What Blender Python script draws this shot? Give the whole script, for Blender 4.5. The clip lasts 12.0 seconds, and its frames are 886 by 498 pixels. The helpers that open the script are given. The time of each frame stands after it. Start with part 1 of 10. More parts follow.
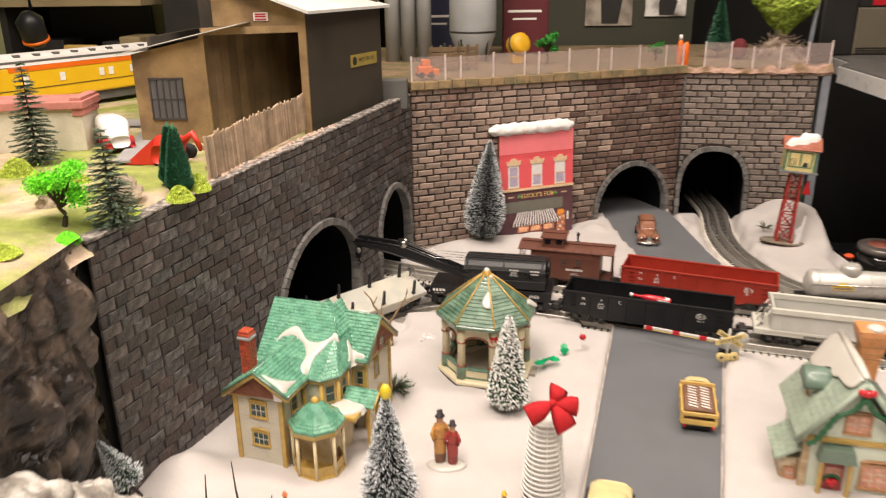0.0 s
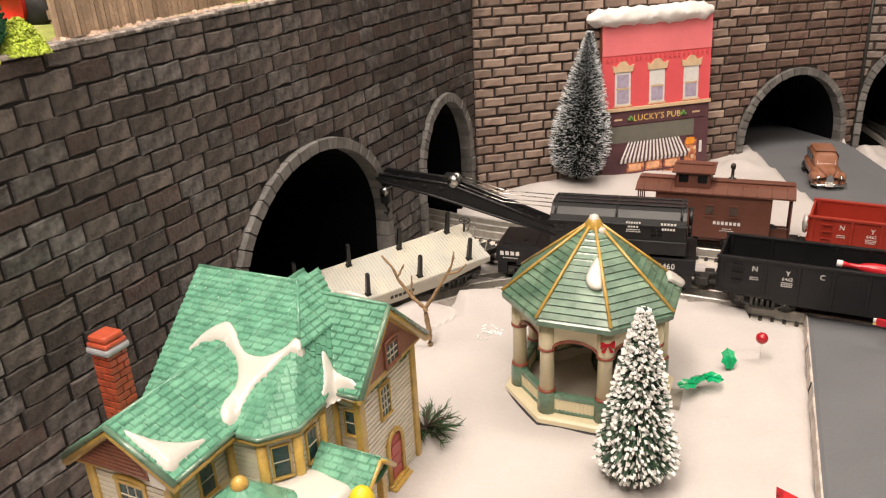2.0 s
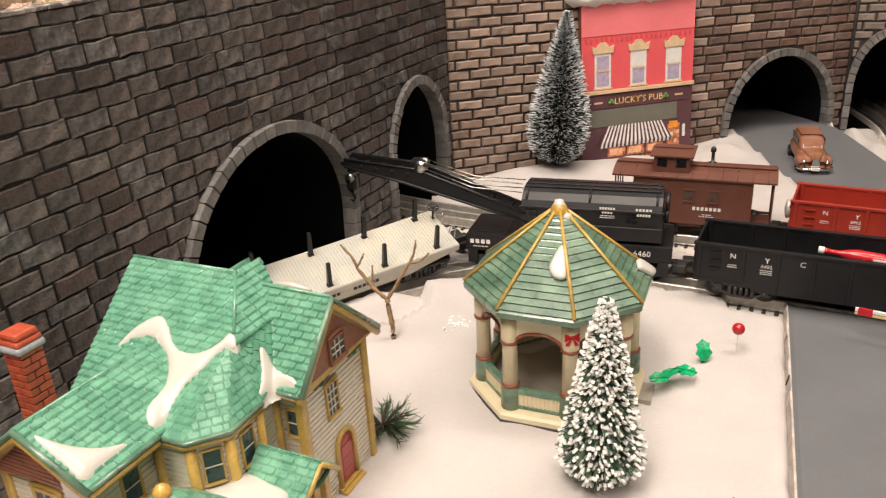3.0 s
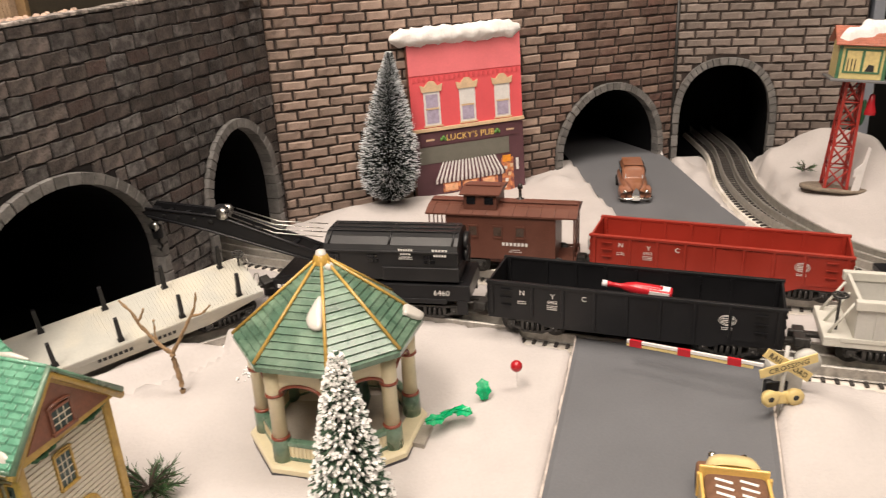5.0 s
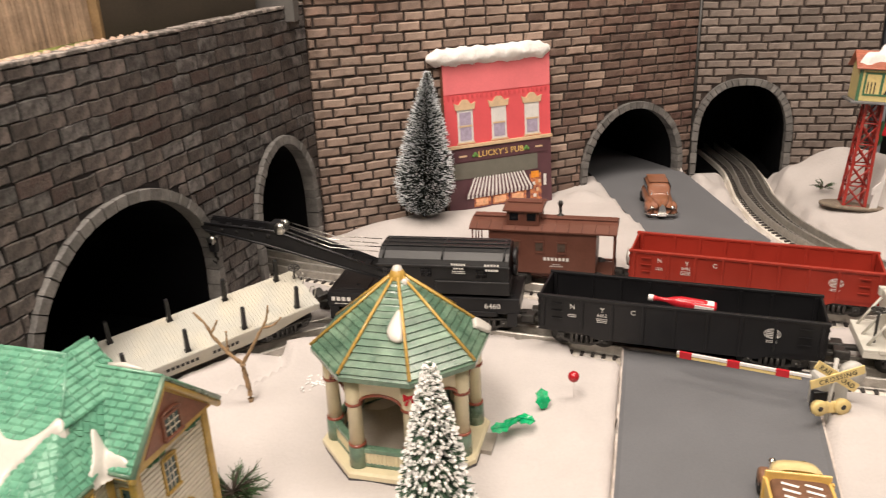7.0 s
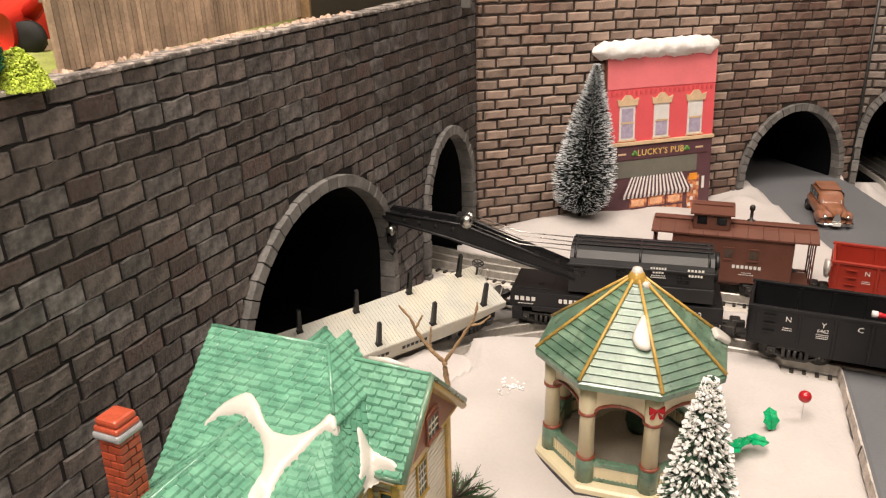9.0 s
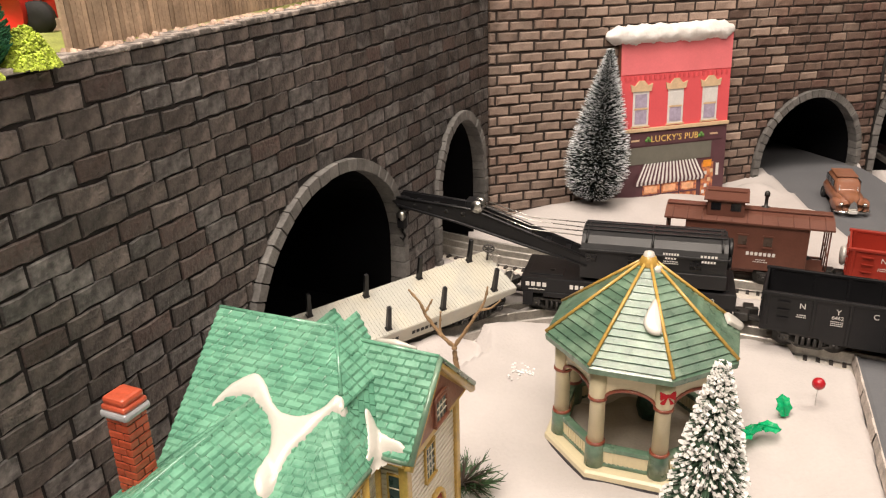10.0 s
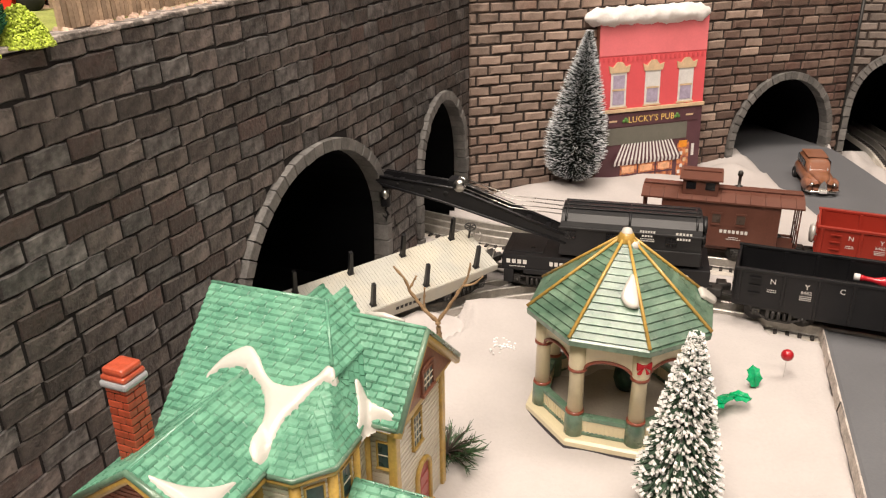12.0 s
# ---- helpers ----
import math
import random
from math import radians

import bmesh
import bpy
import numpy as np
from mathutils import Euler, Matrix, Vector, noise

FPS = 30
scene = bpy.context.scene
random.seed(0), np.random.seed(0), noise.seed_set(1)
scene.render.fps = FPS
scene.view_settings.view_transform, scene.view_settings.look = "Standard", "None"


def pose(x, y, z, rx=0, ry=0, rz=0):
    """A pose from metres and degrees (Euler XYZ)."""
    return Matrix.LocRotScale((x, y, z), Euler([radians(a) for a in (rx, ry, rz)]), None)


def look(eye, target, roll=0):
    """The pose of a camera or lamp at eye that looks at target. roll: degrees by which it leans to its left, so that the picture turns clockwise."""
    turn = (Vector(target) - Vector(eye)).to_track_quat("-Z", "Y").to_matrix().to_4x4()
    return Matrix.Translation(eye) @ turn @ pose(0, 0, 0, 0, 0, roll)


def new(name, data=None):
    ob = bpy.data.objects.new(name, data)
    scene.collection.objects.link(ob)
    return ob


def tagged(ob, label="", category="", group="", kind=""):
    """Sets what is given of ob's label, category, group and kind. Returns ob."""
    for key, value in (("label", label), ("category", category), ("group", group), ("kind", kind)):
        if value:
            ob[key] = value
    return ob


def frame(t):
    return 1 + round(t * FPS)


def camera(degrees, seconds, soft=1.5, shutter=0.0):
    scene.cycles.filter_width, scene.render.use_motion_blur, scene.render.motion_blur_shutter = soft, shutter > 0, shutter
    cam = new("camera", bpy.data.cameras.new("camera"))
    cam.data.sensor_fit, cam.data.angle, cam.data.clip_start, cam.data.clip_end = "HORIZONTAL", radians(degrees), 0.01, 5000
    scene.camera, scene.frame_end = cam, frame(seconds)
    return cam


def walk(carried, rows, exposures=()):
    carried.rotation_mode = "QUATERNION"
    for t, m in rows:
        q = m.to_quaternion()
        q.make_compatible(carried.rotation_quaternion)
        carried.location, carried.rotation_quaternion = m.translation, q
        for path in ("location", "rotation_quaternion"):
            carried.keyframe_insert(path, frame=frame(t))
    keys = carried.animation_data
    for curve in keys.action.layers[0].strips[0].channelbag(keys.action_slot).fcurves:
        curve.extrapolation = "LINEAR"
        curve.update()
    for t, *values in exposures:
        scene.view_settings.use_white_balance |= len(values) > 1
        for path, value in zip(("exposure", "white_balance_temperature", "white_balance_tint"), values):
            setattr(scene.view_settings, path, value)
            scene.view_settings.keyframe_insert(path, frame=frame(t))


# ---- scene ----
cam = camera(60.2, 12.0, 1.2, 0.35)
PATH = [
    (0, (0.0357, 0.0600, 0.4196), (0.0308, 0.2487, 0.3534), -0.71),
    (0.5, (0.0474, 0.2098, 0.3896), (0.0278, 0.3977, 0.3239), -2.92),
    (1, (0.0399, 0.3148, 0.3453), (0.0156, 0.5016, 0.2781), -3.49),
    (1.5, (0.0385, 0.3797, 0.3036), (0.0137, 0.5652, 0.2330), -3.18),
    (2, (0.0319, 0.4103, 0.2755), (0.0062, 0.5941, 0.2010), -2.89),
    (2.5, (0.0401, 0.4291, 0.2683), (0.0141, 0.6119, 0.1915), -2.89),
    (2.7, (0.0436, 0.4329, 0.2630), (0.0179, 0.6155, 0.1857), -2.98),
    (4.3, (0.1075, 0.4451, 0.2749), (0.0939, 0.6301, 0.2002), -3.00),
    (4.5, (0.1163, 0.4457, 0.2739), (0.1053, 0.6312, 0.2001), -2.97),
    (5, (0.1447, 0.4452, 0.2748), (0.1406, 0.6315, 0.2023), -2.98),
    (5.5, (0.1606, 0.4420, 0.2745), (0.1621, 0.6286, 0.2027), -2.80),
    (6, (0.1672, 0.4367, 0.2779), (0.1710, 0.6236, 0.2069), -2.77),
    (6.5, (0.1358, 0.4333, 0.2816), (0.1384, 0.6203, 0.2107), -2.69),
    (7, (0.0947, 0.4238, 0.2897), (0.0938, 0.6111, 0.2194), -2.34),
    (7.5, (0.0525, 0.4150, 0.2968), (0.0464, 0.6024, 0.2273), -2.21),
    (7.7, (0.0331, 0.4201, 0.2949), (0.0250, 0.6076, 0.2260), -2.25),
    (9.3, (-0.0138, 0.4501, 0.2789), (-0.0308, 0.6364, 0.2081), -1.27),
    (9.5, (-0.0131, 0.4498, 0.2778), (-0.0311, 0.6358, 0.2065), -1.38),
    (10, (-0.0120, 0.4506, 0.2762), (-0.0308, 0.6360, 0.2037), -1.39),
    (10.5, (-0.0136, 0.4505, 0.2766), (-0.0312, 0.6356, 0.2029), -1.37),
    (11, (-0.0150, 0.4480, 0.2756), (-0.0310, 0.6326, 0.2002), -1.14),
    (11.5, (-0.0160, 0.4407, 0.2766), (-0.0287, 0.6248, 0.1996), -0.59),
    (12, (-0.0153, 0.4380, 0.2785), (-0.0281, 0.6220, 0.2013), -0.78),
]
walk(cam, [(t, look(eye, target, roll)) for t, eye, target, roll in PATH])

# ---- light ----
world = bpy.data.worlds.new("room")
world.use_nodes = True
world.node_tree.nodes["Background"].inputs[0].default_value = (0.9, 0.95, 1.0, 1)
world.node_tree.nodes["Background"].inputs[1].default_value = 0.05
scene.world = world


def tube_lamp(x, y, z, size_x, size_y, watts, colour):
    """An assumed, unseen ceiling light: a diffuser panel with an area lamp below it."""
    data = bpy.data.lights.new("unseen_ceiling_lamp", "AREA")
    data.shape, data.size, data.size_y, data.energy, data.color = "RECTANGLE", size_x, size_y, watts, colour
    ob = new("unseen_ceiling_lamp", data)
    ob.matrix_world = pose(x, y, z)
    return ob


# unseen lamps at assumed places; the third is added to brighten the back right
tube_lamp(-0.33, 0.15, 1.5, 0.35, 1.2, 37.5, (1.0, 0.868, 0.752))
tube_lamp(0.60, -0.35, 1.5, 1.2, 0.35, 14, (1.0, 0.868, 0.752))
tube_lamp(0.45, 0.95, 1.5, 1.2, 0.35, 19.5, (1.0, 0.868, 0.752))
scene.view_settings.exposure = 0.0

# ---- materials ----
MATS = {}


def mat(name, colour, rough=0.6, metal=0.0, var=0.12, scale=60.0, bump=0.15, fine=600.0, island=0.0, coat=0.0, second=None, patch=25.0, per_object=0.0, spec=0.5):
    """A procedural surface: two scales of variation in colour, fine relief, and a tone of its own for each island or object."""
    if name in MATS:
        return MATS[name]
    m = bpy.data.materials.new(name)
    m.use_nodes = True
    nt = m.node_tree
    n, l = nt.nodes, nt.links
    b = n["Principled BSDF"]
    b.inputs["Roughness"].default_value = rough
    b.inputs["Metallic"].default_value = metal
    b.inputs["Coat Weight"].default_value = coat
    b.inputs["Coat Roughness"].default_value = 0.12
    b.inputs["Specular IOR Level"].default_value = spec
    tc = n.new("ShaderNodeTexCoord")
    n1 = n.new("ShaderNodeTexNoise")
    n1.inputs["Scale"].default_value, n1.inputs["Detail"].default_value = scale, 6
    n2 = n.new("ShaderNodeTexNoise")
    n2.inputs["Scale"].default_value, n2.inputs["Detail"].default_value = fine, 3
    l.new(tc.outputs["Object"], n1.inputs["Vector"])
    l.new(tc.outputs["Object"], n2.inputs["Vector"])
    base = n.new("ShaderNodeRGB")
    base.outputs[0].default_value = (*colour, 1)
    out = base.outputs[0]
    if second:
        n3 = n.new("ShaderNodeTexNoise")
        n3.inputs["Scale"].default_value, n3.inputs["Detail"].default_value = patch, 5
        l.new(tc.outputs["Object"], n3.inputs["Vector"])
        rp = n.new("ShaderNodeMapRange")
        rp.inputs[1].default_value, rp.inputs[2].default_value = 0.45, 0.62
        l.new(n3.outputs["Fac"], rp.inputs[0])
        mx = n.new("ShaderNodeMixRGB")
        mx.inputs[2].default_value = (*second, 1)
        l.new(rp.outputs[0], mx.inputs[0])
        l.new(out, mx.inputs[1])
        out = mx.outputs[0]
    hsv = n.new("ShaderNodeHueSaturation")
    l.new(out, hsv.inputs["Color"])
    add = n.new("ShaderNodeMath")
    add.operation = "ADD"
    mr = n.new("ShaderNodeMapRange")
    mr.inputs[1].default_value, mr.inputs[2].default_value = 0.25, 0.75
    mr.inputs[3].default_value, mr.inputs[4].default_value = 1 - var, 1 + var
    l.new(n1.outputs["Fac"], mr.inputs[0])
    mr2 = n.new("ShaderNodeMapRange")
    mr2.inputs[1].default_value, mr2.inputs[2].default_value = 0.25, 0.75
    mr2.inputs[3].default_value, mr2.inputs[4].default_value = -var * 0.5, var * 0.5
    l.new(n2.outputs["Fac"], mr2.inputs[0])
    l.new(mr.outputs[0], add.inputs[0])
    l.new(mr2.outputs[0], add.inputs[1])
    out_v = add.outputs[0]
    for amount, node, socket in ((island, "ShaderNodeNewGeometry", "Random Per Island"), (per_object, "ShaderNodeObjectInfo", "Random")):
        if amount:
            g = n.new(node)
            mr3 = n.new("ShaderNodeMapRange")
            mr3.inputs[3].default_value, mr3.inputs[4].default_value = 1 - amount, 1 + amount
            l.new(g.outputs[socket], mr3.inputs[0])
            mul = n.new("ShaderNodeMath")
            mul.operation = "MULTIPLY"
            l.new(out_v, mul.inputs[0])
            l.new(mr3.outputs[0], mul.inputs[1])
            out_v = mul.outputs[0]
    l.new(out_v, hsv.inputs["Value"])
    l.new(hsv.outputs[0], b.inputs["Base Color"])
    rr = n.new("ShaderNodeMapRange")
    rr.inputs[3].default_value, rr.inputs[4].default_value = max(rough - 0.12, 0.03), min(rough + 0.12, 1)
    l.new(n1.outputs["Fac"], rr.inputs[0])
    l.new(rr.outputs[0], b.inputs["Roughness"])
    if bump:
        bp = n.new("ShaderNodeBump")
        bp.inputs["Strength"].default_value = bump
        bp.inputs["Distance"].default_value = 0.001
        l.new(n2.outputs["Fac"], bp.inputs["Height"])
        l.new(bp.outputs[0], b.inputs["Normal"])
    MATS[name] = m
    return m


SNOW = mat("cotton_snow", (0.495, 0.462, 0.448), 0.95, var=0.05, scale=28, bump=0.45, fine=420, spec=0.1)
# lighter copy of the snow: its colour makes up for missing light
COTTON_LIFTED = mat("white_cotton_lifted", (0.80, 0.77, 0.75), 0.95, var=0.05, scale=60, bump=0.6, fine=500, spec=0.1)
BRICK_D = mat("grey_brown_brick", (0.0672, 0.0586, 0.0557), 0.46, var=0.5, scale=55, bump=1.0, fine=500, per_object=0.38, island=0.38, second=(0.125, 0.104, 0.095), patch=95)
BRICK_R = mat("red_brown_brick", (0.0773, 0.0538, 0.0483), 0.45, var=0.5, scale=60, bump=1.0, fine=500, per_object=0.3, island=0.3, second=(0.075, 0.060, 0.055), patch=110)
BRICK_S = mat("slate_grey_brick", (0.0743, 0.0688, 0.068), 0.42, var=0.55, scale=60, bump=1.0, fine=450, per_object=0.3, island=0.3, second=(0.145, 0.135, 0.130), patch=120)
BRICK_T = mat("taupe_brick", (0.285, 0.213, 0.173), 0.65, var=0.35, scale=70, bump=0.6, fine=900, per_object=0.28, island=0.25, second=(0.24, 0.15, 0.115), patch=9)
BRICK_G = mat("grey_taupe_brick", (0.20, 0.162, 0.14), 0.65, var=0.35, scale=70, bump=0.6, fine=900, per_object=0.22, island=0.22)
# redder umber that also paints the back wall's fall-off of light
BRICK_DIM = mat("umber_dimmed_brick", (0.150, 0.098, 0.078), 0.65, var=0.35, scale=70, bump=0.6, fine=900, per_object=0.25, island=0.25, second=(0.115, 0.062, 0.050), patch=14)
MORTAR_D = mat("dark_mortar", (0.018, 0.015, 0.015), 0.85, var=0.25, scale=80, bump=0.5)
MORTAR_B = mat("brown_mortar", (0.045, 0.033, 0.028), 0.85, var=0.25, scale=80, bump=0.5)
STONE = mat("grey_arch_stone", (0.1512, 0.144, 0.1368), 0.8, var=0.3, scale=120, bump=0.8, island=0.2, per_object=0.25)
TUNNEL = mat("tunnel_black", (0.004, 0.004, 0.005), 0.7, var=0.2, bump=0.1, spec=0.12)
ROAD = mat("grey_road_sheet", (0.125, 0.128, 0.138), 0.75, var=0.08, scale=22, bump=0.25, fine=500)
PLYWOOD = mat("cream_painted_board", (0.62, 0.57, 0.50), 0.7, var=0.1, scale=30, bump=0.2, second=(0.72, 0.68, 0.63), patch=40)
RAIL = mat("tinplate_rail", (0.42, 0.40, 0.37), 0.38, 0.6, var=0.2, scale=150)
TIE = mat("tie_black", (0.035, 0.030, 0.028), 0.6, var=0.2, per_object=0.2)
BLACK = mat("black_plastic", (0.0105, 0.0105, 0.012), 0.38, var=0.2, scale=50, bump=0.08, spec=0.35)
BLACK_S = mat("black_satin_paint", (0.012, 0.012, 0.0135), 0.42, var=0.25, scale=40, bump=0.1)
TRUCK_BLACK = mat("truck_black", (0.040, 0.038, 0.036), 0.40, 0.3, var=0.3, scale=200)
STEEL = mat("bright_steel", (0.62, 0.60, 0.57), 0.3, 1.0, var=0.15, scale=200)
RED_CAR = mat("red_plastic", (0.32, 0.031, 0.018), 0.40, var=0.12, scale=40, bump=0.1)
TUSCAN = mat("tuscan_brown", (0.130, 0.050, 0.034), 0.45, var=0.15, scale=60, bump=0.12)
GREY_CAR = mat("pale_grey_plastic", (0.50, 0.49, 0.46), 0.5, var=0.08, scale=60, bump=0.08)
SILVER = mat("silver_paint", (0.55, 0.53, 0.50), 0.42, 0.35, var=0.1, scale=60)
WHITE_INK = mat("white_ink", (0.75, 0.73, 0.70), 0.6, var=0.03, bump=0)
BLACK_INK = mat("black_ink", (0.02, 0.02, 0.02), 0.6, var=0.03, bump=0)


# ---- mesh helpers ----
class G:
    """Vertices and faces gathered for one mesh."""

    def __init__(self):
        self.v, self.f, self.s = [], [], []

    def add(self, verts, faces, m=None, smooth=False):
        k = len(self.v)
        self.v += [tuple(m @ Vector(p)) if m else tuple(p) for p in verts]
        self.f += [tuple(i + k for i in q) for q in faces]
        self.s += [smooth] * len(faces)
        return self

    def box(self, x0, x1, y0, y1, z0, z1, m=None, bevel=0.0):
        if not bevel:
            p = [(x0, y0, z0), (x1, y0, z0), (x1, y1, z0), (x0, y1, z0), (x0, y0, z1), (x1, y0, z1), (x1, y1, z1), (x0, y1, z1)]
            return self.add(p, [(3, 2, 1, 0), (4, 5, 6, 7), (0, 1, 5, 4), (1, 2, 6, 5), (2, 3, 7, 6), (3, 0, 4, 7)], m)
        bm = bmesh.new()
        bmesh.ops.create_cube(bm, size=1)
        for q in bm.verts:
            q.co = Vector(((x0 + x1) / 2 + q.co.x * (x1 - x0), (y0 + y1) / 2 + q.co.y * (y1 - y0), (z0 + z1) / 2 + q.co.z * (z1 - z0)))
        bmesh.ops.bevel(bm, geom=bm.edges[:], offset=bevel, segments=2, affect="EDGES", profile=0.5)
        return self.take(bm, m)

    def take(self, bm, m=None, smooth=False):
        bm.verts.index_update()
        self.add([q.co.copy() for q in bm.verts], [[q.index for q in f.verts] for f in bm.faces], m, smooth)
        bm.free()
        return self

    def prism(self, poly, a, b, axis="z", m=None):
        """A polygon drawn out along an axis: (x, y) along z, (x, z) along y, or (y, z) along x."""
        put = {"z": lambda p, h: (p[0], p[1], h), "y": lambda p, h: (p[0], h, p[1]), "x": lambda p, h: (h, p[0], p[1])}[axis]
        k = len(poly)
        v = [put(p, a) for p in poly] + [put(p, b) for p in poly]
        f = [tuple(range(k))[::-1], tuple(range(k, 2 * k))] + [(i, (i + 1) % k, k + (i + 1) % k, k + i) for i in range(k)]
        if axis == "y":
            f = [q[::-1] for q in f]
        return self.add(v, f, m)

    def lathe(self, prof, seg=16, m=None, smooth=True, a0=0.0, a1=2 * math.pi):
        """(r, z) turned about z."""
        full = abs(a1 - a0 - 2 * math.pi) < 1e-6
        cols = seg if full else seg + 1
        v = [(r * math.cos(a0 + (a1 - a0) * i / seg), r * math.sin(a0 + (a1 - a0) * i / seg), z) for r, z in prof for i in range(cols)]
        f = []
        for j in range(len(prof) - 1):
            for i in range(seg):
                k = (i + 1) % cols
                f.append((j * cols + i, j * cols + k, (j + 1) * cols + k, (j + 1) * cols + i))
        if full:
            if prof[0][0] > 1e-6:
                f.append(tuple(range(cols))[::-1])
            if prof[-1][0] > 1e-6:
                f.append(tuple(range((len(prof) - 1) * cols, len(prof) * cols)))
        return self.add(v, f, m, smooth)

    def cyl(self, p, q, r, r2=None, seg=10, smooth=True):
        p, q = Vector(p), Vector(q)
        m = Matrix.Translation(p) @ (q - p).to_track_quat("Z", "Y").to_matrix().to_4x4()
        h = (q - p).length
        return self.lathe([(r, 0), (r if r2 is None else r2, h)], seg, m, smooth)

    def tube(self, pts, radii, seg=7, smooth=True):
        pts = [Vector(p) for p in pts]
        rings = []
        for i, p in enumerate(pts):
            d = pts[min(i + 1, len(pts) - 1)] - pts[max(i - 1, 0)]
            q = d.to_track_quat("Z", "Y").to_matrix()
            r = radii[i] if isinstance(radii, (list, tuple)) else radii
            rings.append([p + q @ Vector((r * math.cos(2 * math.pi * k / seg), r * math.sin(2 * math.pi * k / seg), 0)) for k in range(seg)])
        f = []
        for i in range(len(rings) - 1):
            for k in range(seg):
                a, b = i * seg + k, i * seg + (k + 1) % seg
                f.append((a, b, b + seg, a + seg))
        f += [tuple(range(seg))[::-1], tuple(range((len(rings) - 1) * seg, len(rings) * seg))]
        return self.add([p for r in rings for p in r], f, None, smooth)

    def ball(self, c, r, seg=12, squash=1.0, smooth=True):
        prof = [(r * math.sin(math.pi * i / seg) if 0 < i < seg else 0.0, -r * squash * math.cos(math.pi * i / seg)) for i in range(seg + 1)]
        return self.lathe([(max(a, 1e-7), b) for a, b in prof], seg + 4, Matrix.Translation(c), smooth)

    def mesh(self, name, material):
        me = bpy.data.meshes.new(name)
        me.from_pydata([tuple(p) for p in self.v], [], self.f)
        me.polygons.foreach_set("use_smooth", self.s)
        me.materials.append(material)
        me.update()
        return me


def part(name, g, material, parent=None, label="", kind=""):
    ob = new(name, g.mesh(name, material))
    ob.parent = parent
    return tagged(ob, label, kind=kind)


def thing(name, m, label, category, group="", kind=""):
    ob = new(name)
    ob.empty_display_size = 0.02
    ob.matrix_world = m
    return tagged(ob, label, category, group, kind)


def solo(name, g, material, label, category, m=None, group="", kind=""):
    ob = part(name, g, material)
    if m:
        ob.matrix_world = m
    return tagged(ob, label, category, group, kind)


def lettering(text, size, material, parent, m, name="lettering", spacing=1.0):
    cu = bpy.data.curves.new(name, "FONT")
    cu.body, cu.size, cu.align_x, cu.align_y, cu.extrude, cu.space_character = text, size, "CENTER", "CENTER", 0.00008, spacing
    cu.resolution_u = 2
    cu.materials.append(material)
    ob = new(name, cu)
    ob.parent = parent
    ob.matrix_basis = m
    return ob


def spline(points, n):
    """A smooth line through points (Catmull-Rom), n steps to each piece."""
    p = [Vector(q) for q in points]
    p = [2 * p[0] - p[1]] + p + [2 * p[-1] - p[-2]]
    out = []
    for i in range(1, len(p) - 2):
        for k in range(n):
            t = k / n
            out.append(0.5 * ((2 * p[i]) + (p[i + 1] - p[i - 1]) * t + (2 * p[i - 1] - 5 * p[i] + 4 * p[i + 1] - p[i + 2]) * t * t + (3 * p[i] - p[i - 1] - 3 * p[i + 1] + p[i + 2]) * t ** 3))
    return out + [p[-2]]


def even(points, step):
    """Points and headings at even steps along a line."""
    out, d = [], 0.0
    for a, b in zip(points, points[1:]):
        L = (b - a).length
        while d <= L and L > 0:
            out.append((a + (b - a) * d / L, (b - a).normalized()))
            d += step
        d -= L
    return out


# ---- the plan ----
CORNER, LEFT_END = Vector((-0.0425, 1.243)), Vector((-0.258, 0.617))
SEAM, RIGHT_END = Vector((0.4325, 1.4445)), Vector((0.6482, 1.4037))
LINE_A = spline([(-0.42, 0.70), (-0.26, 0.825), (-0.155, 0.908), (-0.0757, 0.9714), (-0.005, 1.012), (0.077, 1.0225), (0.170, 0.9935), (0.2695, 0.9560), (0.40, 0.9080), (0.60, 0.850), (0.90, 0.775)], 12)
LINE_B = spline([(-0.20, 1.25), (-0.070, 1.170), (0.020, 1.132), (0.110, 1.117), (0.187, 1.0980), (0.3585, 1.0385), (0.46, 1.003), (0.56, 0.985), (0.70, 0.975), (0.90, 0.97)], 12)
LINE_C = spline([(0.528, 1.62), (0.522, 1.50), (0.509, 1.43), (0.488, 1.34), (0.478, 1.24), (0.488, 1.15), (0.510, 1.085), (0.555, 1.035), (0.64, 1.00), (0.90, 0.985)], 12)
RAIL_TOP = 0.004
TABLE = -0.012


def road_near(y):
    """Left and right edge of the near road at depth y."""
    return 0.138 + (y - 0.61) * 0.2645, 0.257 + (y - 0.61) * 0.327


FAR_ROAD_L = [(1.10, 0.330), (1.231, 0.314), (1.31, 0.304), (1.37, 0.298), (1.60, 0.285)]
FAR_ROAD_R = [(1.10, 0.440), (1.18, 0.438), (1.30, 0.428), (1.42, 0.418), (1.60, 0.41)]


def along(table, y):
    for (a, xa), (b, xb) in zip(table, table[1:]):
        if a <= y <= b:
            return xa + (xb - xa) * (y - a) / (b - a)
    return table[0][1] if y < table[0][0] else table[-1][1]


def far_road_z(y):
    return 0.001 + 0.011 * min(max((y - 1.22) / 0.18, 0), 1)


def ease(a, b, t):
    t = min(max((t - a) / (b - a), 0), 1)
    return t * t * (3 - 2 * t)


# ---- walls ----
def arch_half(a, z):
    """Half width of an arch at height z: straight legs, then a rounded head."""
    c, half, leg, top, power, skew = a
    if z <= leg:
        return half
    k = (z - leg) / (top - leg)
    return half * (1 - k ** power) ** (1 / power) if k < 1 else 0.0


